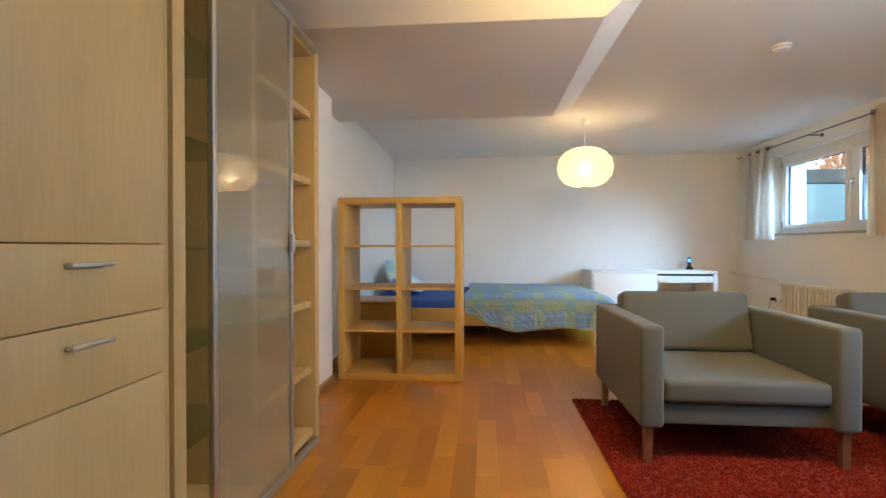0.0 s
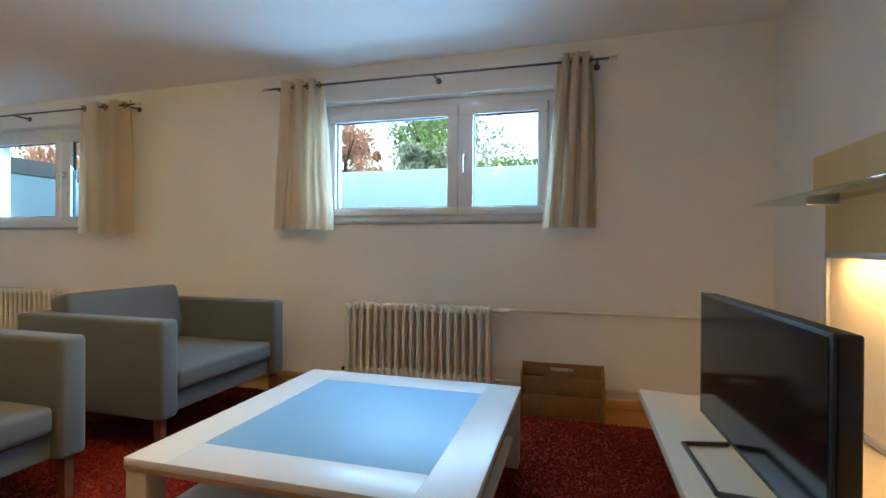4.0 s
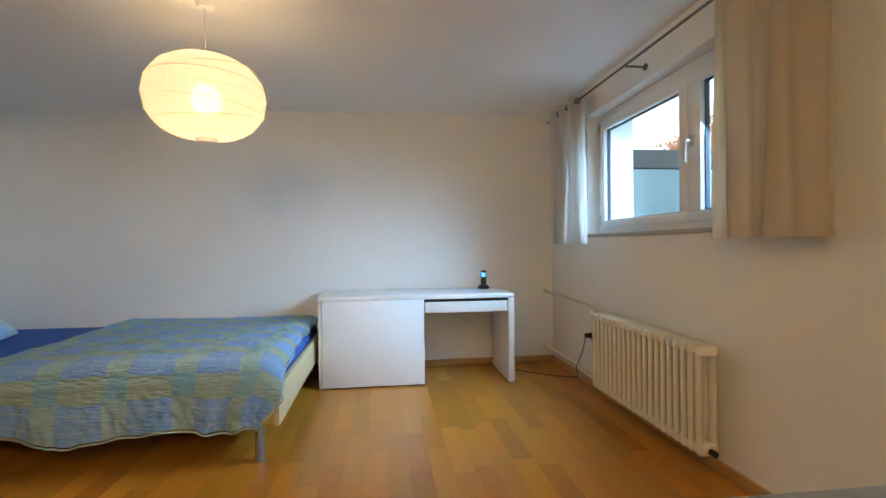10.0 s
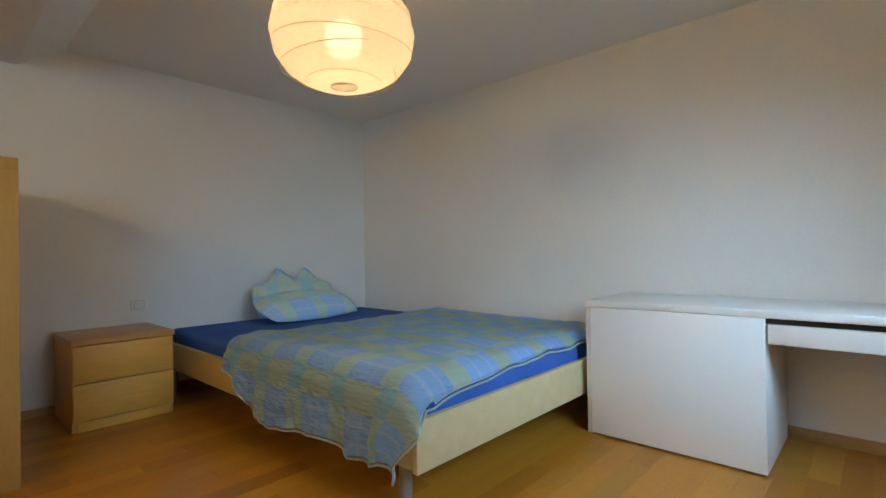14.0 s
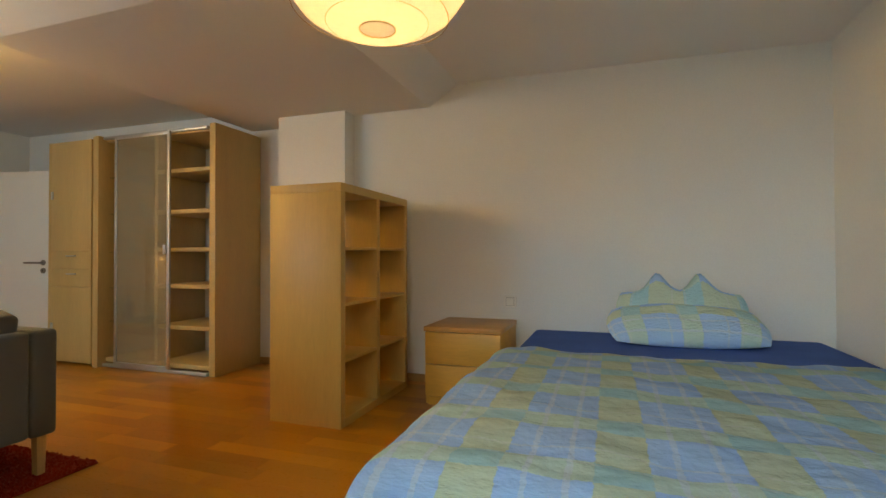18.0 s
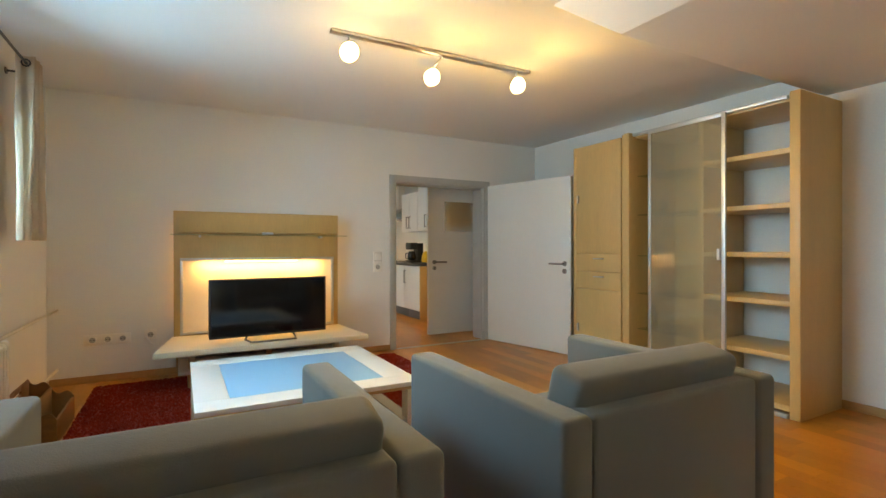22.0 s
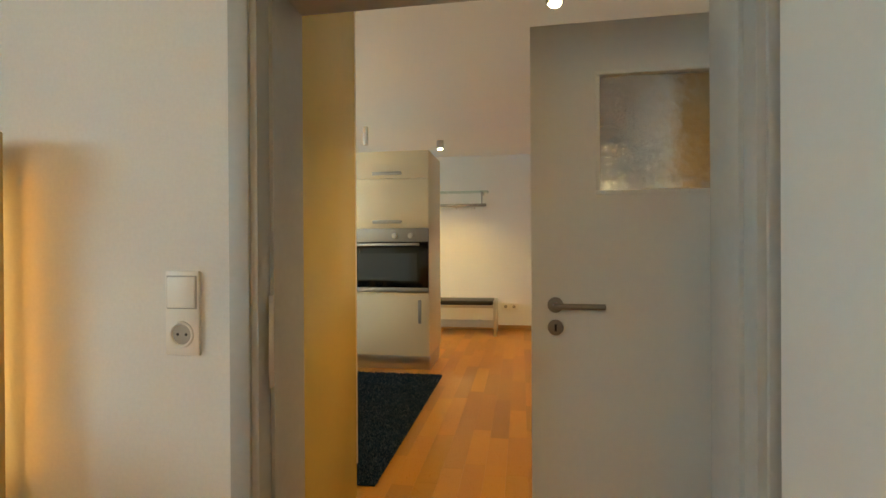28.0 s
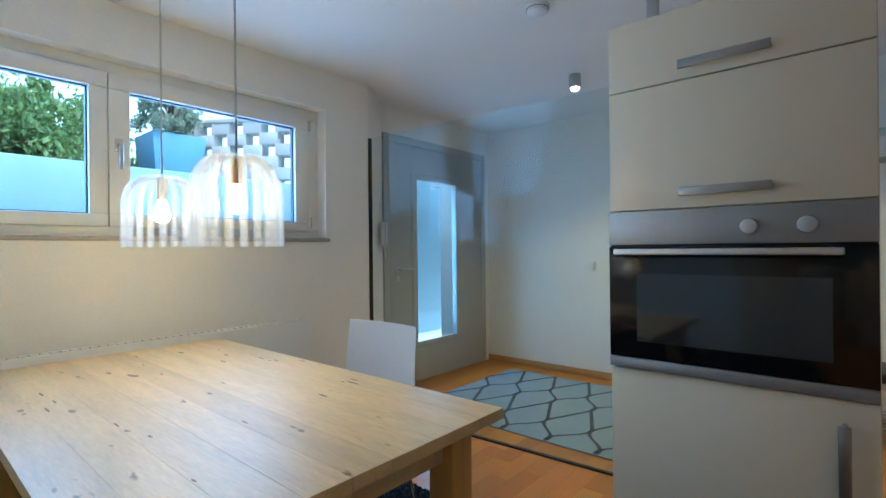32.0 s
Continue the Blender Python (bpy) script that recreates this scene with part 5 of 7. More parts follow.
# ---- lamps of the living room ----
def paper_lantern():
    cx, cy, cz = 1.73, 6.01, 1.925
    ob = thing("paper_pendant_lamp", "oval white rice paper pendant lamp, lit", "pendant lamp", cx, cy, cz)
    prof = []
    for k in range(33):
        a = -math.pi / 2 + math.pi * k / 32
        r = 0.288 * math.cos(a) ** 0.72 if 0 < k < 32 else 0.0
        z = 0.208 * math.sin(a)
        if r > (0.050 if k < 16 else 0.030):
            prof.append((r + 0.004 * (k % 4 == 0), z))
    bm = bmesh.new()
    seg = 48
    rings = [[bm.verts.new((r * math.cos(2 * math.pi * j / seg), r * math.sin(2 * math.pi * j / seg), z)) for j in range(seg)] for r, z in prof]
    for a, b in zip(rings, rings[1:]):
        for j in range(seg):
            bm.faces.new((a[j], a[(j + 1) % seg], b[(j + 1) % seg], b[j]))
    part("shade", bm, M_PAPER, ob, "ribbed rice paper shade", smooth=80)
    for k in range(9):
        a = -1.15 + 2.3 * k / 8
        r, z = 0.290 * math.cos(a) ** 0.72, 0.208 * math.sin(a)
        tl = 0.03 * math.sin(2.4 * k)
        part("rib", tube([(r * math.cos(2 * math.pi * j / 40), r * math.sin(2 * math.pi * j / 40), z + tl * math.cos(2 * math.pi * j / 40 + k)) for j in range(41)], 0.0016, 5), M_RIB, ob)
    part("lower_ring", tube([(prof[0][0] * math.cos(j * math.pi / 16), prof[0][0] * math.sin(j * math.pi / 16), prof[0][1]) for j in range(33)], 0.0022, 6), M_RIB, ob)
    # bulb enlarged so its shape gives the soft bright core behind the paper
    bulb = part("bulb", lathe([(0.0, -0.085), (0.032, -0.079), (0.058, -0.060), (0.073, -0.028), (0.075, 0.0), (0.066, 0.032), (0.042, 0.056), (0.018, 0.068), (0.0, 0.07)], 28), M_GLOBE, ob, "lit bulb, enlarged to the size of its glow")
    bulb.visible_shadow = False
    part("socket", cyl((0, 0, 0.07), (0, 0, 0.13), 0.02, seg=14), M_PVC, ob)
    part("cord", cyl((0, 0, 0.13), (0, 0, 2.437 - cz), 0.0035, seg=8), M_PVC, ob)
    part("ceiling_rose", lathe([(0.0, 0.0), (0.035, 0.0), (0.047, 0.02), (0.05, 0.055), (0.0, 0.055)], 24), M_PVC, ob).matrix_basis = Matrix.Translation((0, 0, 2.437 - cz - 0.052))
    lamp("pendant_light", "POINT", Matrix.Translation((cx, cy, cz - 0.02)), P_PENDANT, (1.0, 0.65, 0.32), radius=0.075)


M_GLOBE = glow("enlarged_bulb_glow", (1.0, 0.80, 0.55), 1.5)
M_RIB = mat("bamboo_rib", (0.38, 0.27, 0.14), 0.7, vary=0.1, bump=0)
P_PENDANT, WARM2 = 24.0, (1.0, 0.61, 0.20)
paper_lantern()


def spot_rail():
    x0, x1, y, zc = 1.03, 2.525, 2.235, 2.478
    ob = thing("ceiling_spot_rail", "brushed steel ceiling rail with three lit spotlights", "ceiling lamp", 0, 0, 0)
    part("rail", bx(x0, x1, y - 0.026, y + 0.026, zc - 0.022, zc - 0.002, 0.004), M_STEEL, ob)
    part("ceiling_box", bx(1.70, 1.92, y - 0.03, y + 0.03, zc - 0.0018, zc + 0.012, 0.002), M_STEEL, ob)
    for x, yy in ((2.41, 2.21), (1.765, 2.06), (1.13, 2.21)):
        head = part("spot_head", lathe([(0.0, 0.05), (0.022, 0.05), (0.030, 0.03), (0.052, -0.012), (0.066, -0.034), (0.062, -0.034), (0.028, 0.0), (0.0, 0.01)], 28), M_CHROME, ob, "chrome spotlight head")
        head.matrix_basis = pose(x, yy, 2.375, 58, 4)
        part("arm", tube([(x, y, zc - 0.022), (x, y - 0.004, 2.44), (x, yy - 0.03, 2.402)], 0.006, 8), M_STEEL, ob)
        lens = part("bulb", lathe([(0.0, -0.080), (0.030, -0.076), (0.052, -0.058), (0.060, -0.034), (0.050, -0.014), (0.0, -0.008)], 24), M_SPOTB, head, "lit halogen bulb")
        lens.visible_shadow = False
        lamp("spot_light", "SPOT", look((x, yy + 0.09, 2.29), (x, yy + 1.0, 1.72)), P_SPOT, WARM2, radius=0.04, cone=(150, 1.0))
        lamp("spot_spill", "POINT", Matrix.Translation((x, yy + 0.09, 2.12)), P_SPILL, WARM2, radius=0.03)


M_SPOTB = glow("lit_halogen", (1.0, 0.80, 0.48), 3.0)
P_SPOT, P_SPILL = 53.0, 5.0
spot_rail()
lamp("tv_panel_light", "AREA", look((2.62, 0.205, 1.035), (2.62, 0.10, 0.70)), 9.5, (1.0, 0.52, 0.17), size=(1.1, 0.03))


def smoke_alarm(x, y, z):
    ob = thing("smoke_alarm", "round white smoke alarm on the ceiling", "smoke alarm", x, y, z, group="smoke alarms")
    part("base", lathe([(0.0, 0.0), (0.062, 0.0), (0.062, -0.012), (0.0, -0.012)], 32), M_PVC, ob)
    part("cover", lathe([(0.0, -0.044), (0.025, -0.044), (0.052, -0.034), (0.058, -0.0125), (0.0, -0.0125)], 32), M_PVC, ob)
    part("grille", lathe([(0.053, -0.020), (0.0592, -0.020), (0.0592, -0.016), (0.053, -0.016)], 32), M_GREYP, ob)


smoke_alarm(2.685, 4.245, 2.457)
smoke_alarm(2.652, -3.634, CEIL_K - 0.001)

# ---- kitchen ----
M_PULL = mat("satin_grey_metal", (0.40, 0.39, 0.38), 0.38, 1.0, vary=0.03, bump=0)
def pull(parent, p, q, out, label="satin bar handle"):
    """A flat bow handle between p and q that stands off along out."""
    p, q, o = Vector(p), Vector(q), Vector(out)
    d = (q - p).normalized()
    bm = bmesh.new()
    fuse(bm, tube([p, p + o * 0.028, p + o * 0.032 + d * 0.006], 0.007, 8))
    fuse(bm, tube([q, q + o * 0.028, q + o * 0.032 - d * 0.006], 0.007, 8))
    m = (p + q) / 2 + o * 0.034
    half = (q - p).length / 2 + 0.006
    side = d.cross(o)
    bar = bx(-half, half, -0.016, 0.016, -0.005, 0.005, 0.003)
    turn = Matrix((d, side, o)).transposed().to_4x4()
    bmesh.ops.transform(bar, matrix=Matrix.Translation(m) @ turn, verts=bar.verts)
    fuse(bm, bar)
    return part("handle", bm, M_PULL, parent, label)


def oven_tower():
    x0, x1, yf, yb = 1.335, 2.142, -3.288, -3.94
    ob = thing("oven_tower", "tall cream kitchen cabinet with a built-in oven", "cabinet", 0, 0, 0)
    part("plinth", bx(x0 + 0.012, x1 - 0.012, yb + 0.02, yf - 0.085, 0.0, 0.145, 0.002), M_STEEL, ob, "grey plinth board")
    part("carcass", bx(x0, x1, yb, yf - 0.022, 0.1455, 2.103, 0.002), M_CREAM, ob)
    d = part("door", bx(x0 + 0.002, x1 - 0.002, yf - 0.0215, yf, 0.149, 0.752, 0.003), M_CREAM, ob, "cream lower door")
    pull(d, (x0 + 0.085, yf, 0.47), (x0 + 0.085, yf, 0.675), (0, 1, 0), "dark bow handle")
    f = part("flap", bx(x0 + 0.002, x1 - 0.002, yf - 0.0215, yf, 1.368, 1.835, 0.003), M_CREAM, ob, "cream flap door")
    pull(f, (1.60, yf, 1.425), (1.87, yf, 1.425), (0, 1, 0))
    f = part("flap", bx(x0 + 0.002, x1 - 0.002, yf - 0.0215, yf, 1.840, 2.101, 0.003), M_CREAM, ob, "cream flap door")
    pull(f, (1.60, yf, 1.885), (1.87, yf, 1.885), (0, 1, 0))
    ov = part("oven", bx(x0 + 0.004, x1 - 0.004, yf - 0.0215, yf + 0.004, 0.757, 1.362, 0.002), M_BLACK, ob)
    part("control_panel", bx(x0 + 0.003, x1 - 0.003, yf + 0.0045, yf + 0.020, 1.235, 1.362, 0.003), M_OVSTEEL, ov, "brushed steel control panel")
    part("door_glass", bx(x0 + 0.003, x1 - 0.003, yf + 0.0045, yf + 0.018, 0.800, 1.228, 0.003), M_SCREEN, ov, "black glass oven door")
    part("inner_window", bx(x0 + 0.11, x1 - 0.11, yf + 0.0182, yf + 0.0195, 0.865, 1.125), M_OVENW, ov, "smoked oven window")
    part("lower_trim", bx(x0 + 0.003, x1 - 0.003, yf + 0.0045, yf + 0.018, 0.757, 0.797, 0.002), M_OVSTEEL, ov, "brushed steel trim")
    part("oven_handle", bx(x0 + 0.08, x1 - 0.035, yf + 0.045, yf + 0.060, 1.196, 1.220, 0.005, 3), M_ALU, ov, "long flat bar handle")
    for x in (x0 + 0.11, x1 - 0.065):
        part("handle_post", cyl((x, yf + 0.018, 1.208), (x, yf + 0.046, 1.208), 0.008, seg=10), M_ALU, ov)
    for x in (1.505, 1.660):
        part("knob", cyl((x, yf + 0.020, 1.292), (x, yf + 0.046, 1.292), 0.028, 0.025, seg=28, bevel=0.003), M_ALU, ov, "round oven knob")
    part("maker_mark", bx(1.76, 1.83, yf + 0.0201, yf + 0.0206, 1.330, 1.336), M_GREYP, ov)
    return ob


M_OVSTEEL = mat("satin_oven_steel", (0.36, 0.36, 0.35), 0.55, 1.0, vary=0.03, grain=90, bump=0.003, stretch=(12, 1, 1))
M_OVENW = mat("smoked_window", (0.010, 0.014, 0.018), 0.08, vary=0.05, bump=0, spec=0.8)
oven_tower()
single("ceiling_tube", cyl((2.148, -3.886, 2.30), (2.148, -3.886, CEIL_K - 0.0005), 0.03, seg=20, bevel=0.003), M_STEEL, "unlit steel tube fitting under the ceiling", "ceiling fitting")


def ceiling_spot(x, y, power):
    ob = thing("ceiling_spotlight", "small cylindrical steel ceiling spotlight, lit", "ceiling lamp", x, y, CEIL_K, group="kitchen ceiling spotlights")
    part("body", lathe([(0.0, 0.0), (0.043, 0.0), (0.043, -0.10), (0.037, -0.10), (0.037, -0.085), (0.0, -0.085)], 28), M_STEEL, ob)
    part("bulb", lathe([(0.0, -0.112), (0.026, -0.112), (0.034, -0.10), (0.03, -0.086), (0.0, -0.086)], 24), M_SPOTK, ob, "lit spotlight bulb").visible_shadow = False
    lamp("ceiling_spot_light", "SPOT", look((x, y, CEIL_K - 0.12), (x, y, 0)), power, WARM2, radius=0.03, cone=(120, 0.7))


M_SPOTK = glow("lit_kitchen_spot", (1.0, 0.82, 0.56), 10.0)
ceiling_spot(2.95, -4.71, 78.0)
ceiling_spot(1.46, -4.71, 78.0)
# added spotlight, out of view, to brighten the kitchen near the doorway
ceiling_spot(0.30, -1.30, 50.0)

# tall cabinet by the doorway
M_IVORY = mat("ivory_gloss", (0.66, 0.49, 0.135), 0.24, vary=0.012, scale=2, bump=0)
tc = thing("tall_cabinet", "tall ivory lacquered cabinet beside the doorway", "cabinet", 0, 0, 0)
part("side_panel", bx(1.247, 1.265, -1.003, -WT - 0.032, 0.0, 2.42, 0.002), M_IVORY, tc, "glossy ivory side panel")
part("carcass", bx(1.2655, 2.05, -1.003, -WT - 0.032, 0.0, 2.42, 0.002), M_CREAM, tc)
part("door", bx(1.249, 1.647, -1.027, -1.0035, 0.15, 1.30, 0.003), M_CREAM, tc)
part("door", bx(1.651, 2.048, -1.027, -1.0035, 0.15, 1.30, 0.003), M_CREAM, tc)
part("door", bx(1.249, 2.048, -1.027, -1.0035, 1.304, 2.418, 0.003), M_CREAM, tc)


def base_unit(y0, y1, fronts, name="base_cabinet", label="white kitchen base cabinet with bow handles"):
    xf, xb = 0.012, KX0 + 0.02
    ob = thing(name, label, "cabinet", 0, 0, 0, group="white base units under the worktop")
    part("carcass", bx(xb, xf - 0.022, y0 + 0.001, y1 - 0.001, 0.15, 0.868, 0.002), M_WHITE, ob)
    part("plinth", bx(xb, xf - 0.085, y0 + 0.001, y1 - 0.001, 0.0, 0.1495, 0.002), M_PLINTH, ob, "dark plinth board")
    z = 0.864
    for h in fronts:
        f = part("drawer_front" if h < 0.5 else "door", bx(xf - 0.0215, xf, y0 + 0.003, y1 - 0.003, z - h + 0.003, z, 0.003), M_WHITE, ob)
        yc = (y0 + y1) / 2
        if h < 0.5:
            pull(f, (xf, yc - 0.085, z - 0.055), (xf, yc + 0.085, z - 0.055), (1, 0, 0))
        else:
            pull(f, (xf, y0 + 0.07, z - 0.28), (xf, y0 + 0.07, z - 0.08), (1, 0, 0))
        z -= h
    return ob


M_PLINTH = mat("grey_plinth", (0.16, 0.16, 0.16), 0.4, 0.3, vary=0.05)
base_unit(-3.965, -3.51, (0.13, 0.255, 0.326))
base_unit(-3.51, -2.96, (0.13, 0.581))
base_unit(-2.96, -2.34, (0.711,))
base_unit(-2.34, -1.745, (0.711,))
single("base_end_panel", bx(KX0 + 0.02, 0.012, -1.744, -1.722, 0.0, 0.868, 0.002), M_MAPLE, "light wooden end panel of the kitchen units", "panel")
single("worktop", bx(KX0 + 0.001, 0.045, -4.01, -1.715, 0.869, 0.909, 0.004), M_COUNTER, "long dark grey kitchen worktop", "worktop")
single("hob", bx(-0.62, -0.08, -4.0 + 0.32, -2.98, 0.9095, 0.914, 0.002), M_SCREEN, "black glass hob set in the worktop", "hob")


def upper_unit(y0, y1):
    xf, xb = -0.335, KX0 + 0.001
    ob = thing("wall_cabinet", "white kitchen wall cabinet with two doors", "cabinet", 0, 0, 0, group="white wall units over the worktop")
    part("carcass", bx(xb, xf - 0.022, y0, y1, 1.455, 2.145, 0.002), M_WHITE, ob)
    yc = (y0 + y1) / 2
    for a, b, s in ((y0 + 0.002, yc - 0.0015, -1), (yc + 0.0015, y1 - 0.002, 1)):
        d = part("door", bx(xf - 0.0215, xf, a, b, 1.452, 2.147, 0.003), M_WHITE, ob)
        pull(d, (xf, yc + s * 0.055, 1.52), (xf, yc + s * 0.055, 1.72), (1, 0, 0))


upper_unit(-3.23, -2.55)
upper_unit(-2.545, -1.74)
single("wall_unit_end_panel", bx(KX0 + 0.001, -0.335, -1.7395, -1.7205, 1.452, 2.147, 0.002), M_MAPLE, "light wooden end panel of the wall units", "panel")


def hood():
    ob = thing("cooker_hood", "steel chimney cooker hood with lit lamps", "cooker hood", 0, 0, 0)
    y0, y1, x0, x1 = -4.00, -3.25, KX0 + 0.001, -0.16
    bm = bmesh.new()
    lo = [(x0, y0, 1.70), (x1, y0, 1.70), (x1, y1, 1.70), (x0, y1, 1.70)]
    mid = [(x, y, 1.735) for x, y, _ in lo]
    hi = [(x0, -3.78, 1.93), (x0 + 0.30, -3.78, 1.93), (x0 + 0.30, -3.47, 1.93), (x0, -3.47, 1.93)]
    rings = [[bm.verts.new(p) for p in r] for r in (lo, mid, hi)]
    for a, b in zip(rings, rings[1:]):
        for k in range(4):
            bm.faces.new((a[k], a[(k + 1) % 4], b[(k + 1) % 4], b[k]))
    bm.faces.new(rings[0])
    bm.faces.new(rings[-1])
    bmesh.ops.recalc_face_normals(bm, faces=bm.faces)
    bmesh.ops.bevel(bm, geom=bm.edges[:], offset=0.003, segments=1, affect="EDGES")
    part("canopy", bm, M_STEEL, ob)
    part("chimney", bx(x0, x0 + 0.29, -3.775, -3.475, 1.9305, CEIL_K - 0.001, 0.003), M_STEEL, ob)
    for y in (-3.85, -3.40):
        part("lamp_lens", cyl((-0.27, y, 1.702), (-0.27, y, 1.694), 0.033, seg=20), M_SPOTK, ob, "lit hood lamp")
        lamp("hood_light", "SPOT", look((-0.27, y, 1.685), (-0.27, y, 0)), 14.0, WARM2, radius=0.03, cone=(130, 0.6))


hood()


def coffee_maker():
    ob = thing("coffee_maker", "black filter coffee maker with a glass jug", "coffee maker", -0.30, -2.60, 0.9095, 90)
    part("base", bx(-0.11, 0.11, -0.13, 0.13, 0.0, 0.035, 0.012, 3), M_BLACK, ob)
    part("tower", bx(-0.10, 0.10, 0.03, 0.13, 0.0355, 0.33, 0.012, 3), M_BLACK, ob)
    part("head", bx(-0.105, 0.105, -0.125, 0.029, 0.22, 0.34, 0.02, 3), M_BLACK, ob)
    j = part("jug", lathe([(0.0, 0.0), (0.062, 0.0), (0.075, 0.04), (0.068, 0.10), (0.05, 0.145), (0.052, 0.155), (0.0, 0.155)], 28), M_SCREEN, ob, "dark glass jug")
    j.matrix_basis = Matrix.Translation((0, -0.05, 0.036))
    part("jug_handle", tube([(0.0, -0.115, 0.16), (0.0, -0.165, 0.15), (0.0, -0.165, 0.07), (0.0, -0.122, 0.06)], 0.008, 8), M_BLACK, j).matrix_basis = Matrix.Translation((0, 0.05, -0.036))


coffee_maker()
single("yellow_kettle", lathe([(0.0, 0.0), (0.075, 0.0), (0.082, 0.03), (0.07, 0.12), (0.05, 0.17), (0.02, 0.19), (0.0, 0.19)], 28), mat("yellow_enamel", (0.72, 0.50, 0.03), 0.3, vary=0.03, bump=0), "yellow enamel pot on the worktop", "pot", -0.43, -2.40, 0.9095)


def dining_table():
    x0, x1, y0, y1, h = 2.195, 4.05, -2.585, -1.565, 0.75
    ob = thing("dining_table", "solid light wood dining table with square legs", "table", 0, 0, 0.0)
    n = 9
    w = (y1 - y0) / n
    for k in range(n):
        part("top_stave", bx(x0, x1, y0 + k * w + 0.0001, y0 + (k + 1) * w - 0.0001, h - 0.032, h, 0.0004, 1), M_PINE, ob)
    rnd = random.Random(3)
    knots = bmesh.new()
    for _ in range(22):
        x, y = rnd.uniform(x0 + 0.1, x1 - 0.1), rnd.uniform(y0 + 0.05, y1 - 0.05)
        r = rnd.uniform(0.003, 0.007)
        k = lathe([(0.0, 0.0), (r, 0.0), (r * 0.8, 0.0006), (0.0, 0.0006)], 10)
        bmesh.ops.scale(k, vec=(rnd.uniform(2.0, 6.0), 0.7, 1), verts=k.verts)
        bmesh.ops.translate(k, vec=(x, y, h - 0.0002), verts=k.verts)
        fuse(knots, k)
    part("knots", knots, M_KNOT, ob, "dark knots in the wood")["kind"] = "stuff"
    lw = 0.09
    for a in (x0 + 0.058, x1 - 0.058 - lw):
        for b in (y0 + 0.08, y1 - 0.08 - lw):
            part("leg", bx(a, a + lw, b, b + lw, 0.018 if b > -2.4 else 0.018, h - 0.0325, 0.004), M_PINEV, ob)
    for b in (y0 + 0.11, y1 - 0.135):
        part("apron", bx(x0 + 0.150, x1 - 0.150, b, b + 0.025, h - 0.13, h - 0.0325, 0.002), M_PINE, ob)
    for a in (x0 + 0.09, x1 - 0.115):
        part("apron", bx(a, a + 0.025, y0 + 0.172, y1 - 0.172, h - 0.13, h - 0.0325, 0.002), M_PINE, ob)


M_KNOT = mat("dark_knot", (0.30, 0.17, 0.08), 0.5, vary=0.2)
M_PINEV = mat("oiled_leg_wood", (0.66, 0.33, 0.06), 0.4, vary=0.1, scale=3, grain=22, stretch=(7, 7, 0.7))
dining_table()


def shell_chair(x, y, rz, label):
    ob = thing("dining_chair", label, "chair", x, y, 0.0, rz, group="white chairs at the dining table")

    def place(u, v):
        a = 2 * u - 1
        if v < 0.5:
            q = v / 0.5
            yy, zz = 0.22 - 0.40 * q, 0.455 - 0.02 * math.sin(q * math.pi)
        else:
            q = (v - 0.5) / 0.5
            bend = min(1.0, q / 0.25)
            yy = -0.18 - 0.035 * math.sin(bend * math.pi / 2) - 0.05 * q
            zz = 0.455 + 0.405 * q ** 1.15
        w = 0.248 - 0.016 * abs(v - 0.62) * 2
        return (w * a, yy + 0.03 * a * a * (v > 0.5) * min(1, (v - 0.5) * 4), zz + 0.012 * a * a * (v < 0.5))

    part("shell", sheet(14, 26, place, thick=0.010), M_CHAIRW, ob, "one-piece white seat shell", smooth=70)
    for s in (-1, 1):
        part("leg_frame", tube([(s * 0.17, 0.13, 0.435), (s * 0.215, 0.19, 0.22), (s * 0.225, 0.205, 0.022), (s * 0.225, 0.15, 0.020), (s * 0.225, -0.20, 0.020), (s * 0.22, -0.235, 0.03), (s * 0.20, -0.19, 0.24), (s * 0.17, -0.12, 0.435)], 0.008, 8), M_CHROME, ob, "thin chrome sled leg")
    part("crossbar", tube([(-0.17, 0.10, 0.432), (0.17, 0.10, 0.432)], 0.007, 8), M_CHROME, ob)
    part("crossbar", tube([(-0.17, -0.10, 0.432), (0.17, -0.10, 0.432)], 0.007, 8), M_CHROME, ob)


shell_chair(3.20, -2.78, 2, "white plastic shell chair pushed up to the table")
shell_chair(2.98, -1.42, 180, "white plastic shell chair on the near side of the table")
rug("blue_rug", "dark blue shaggy pile rug under the dining table", 1.19, 3.72, -3.16, -1.10, M_RUGB, 0.022, 42000)


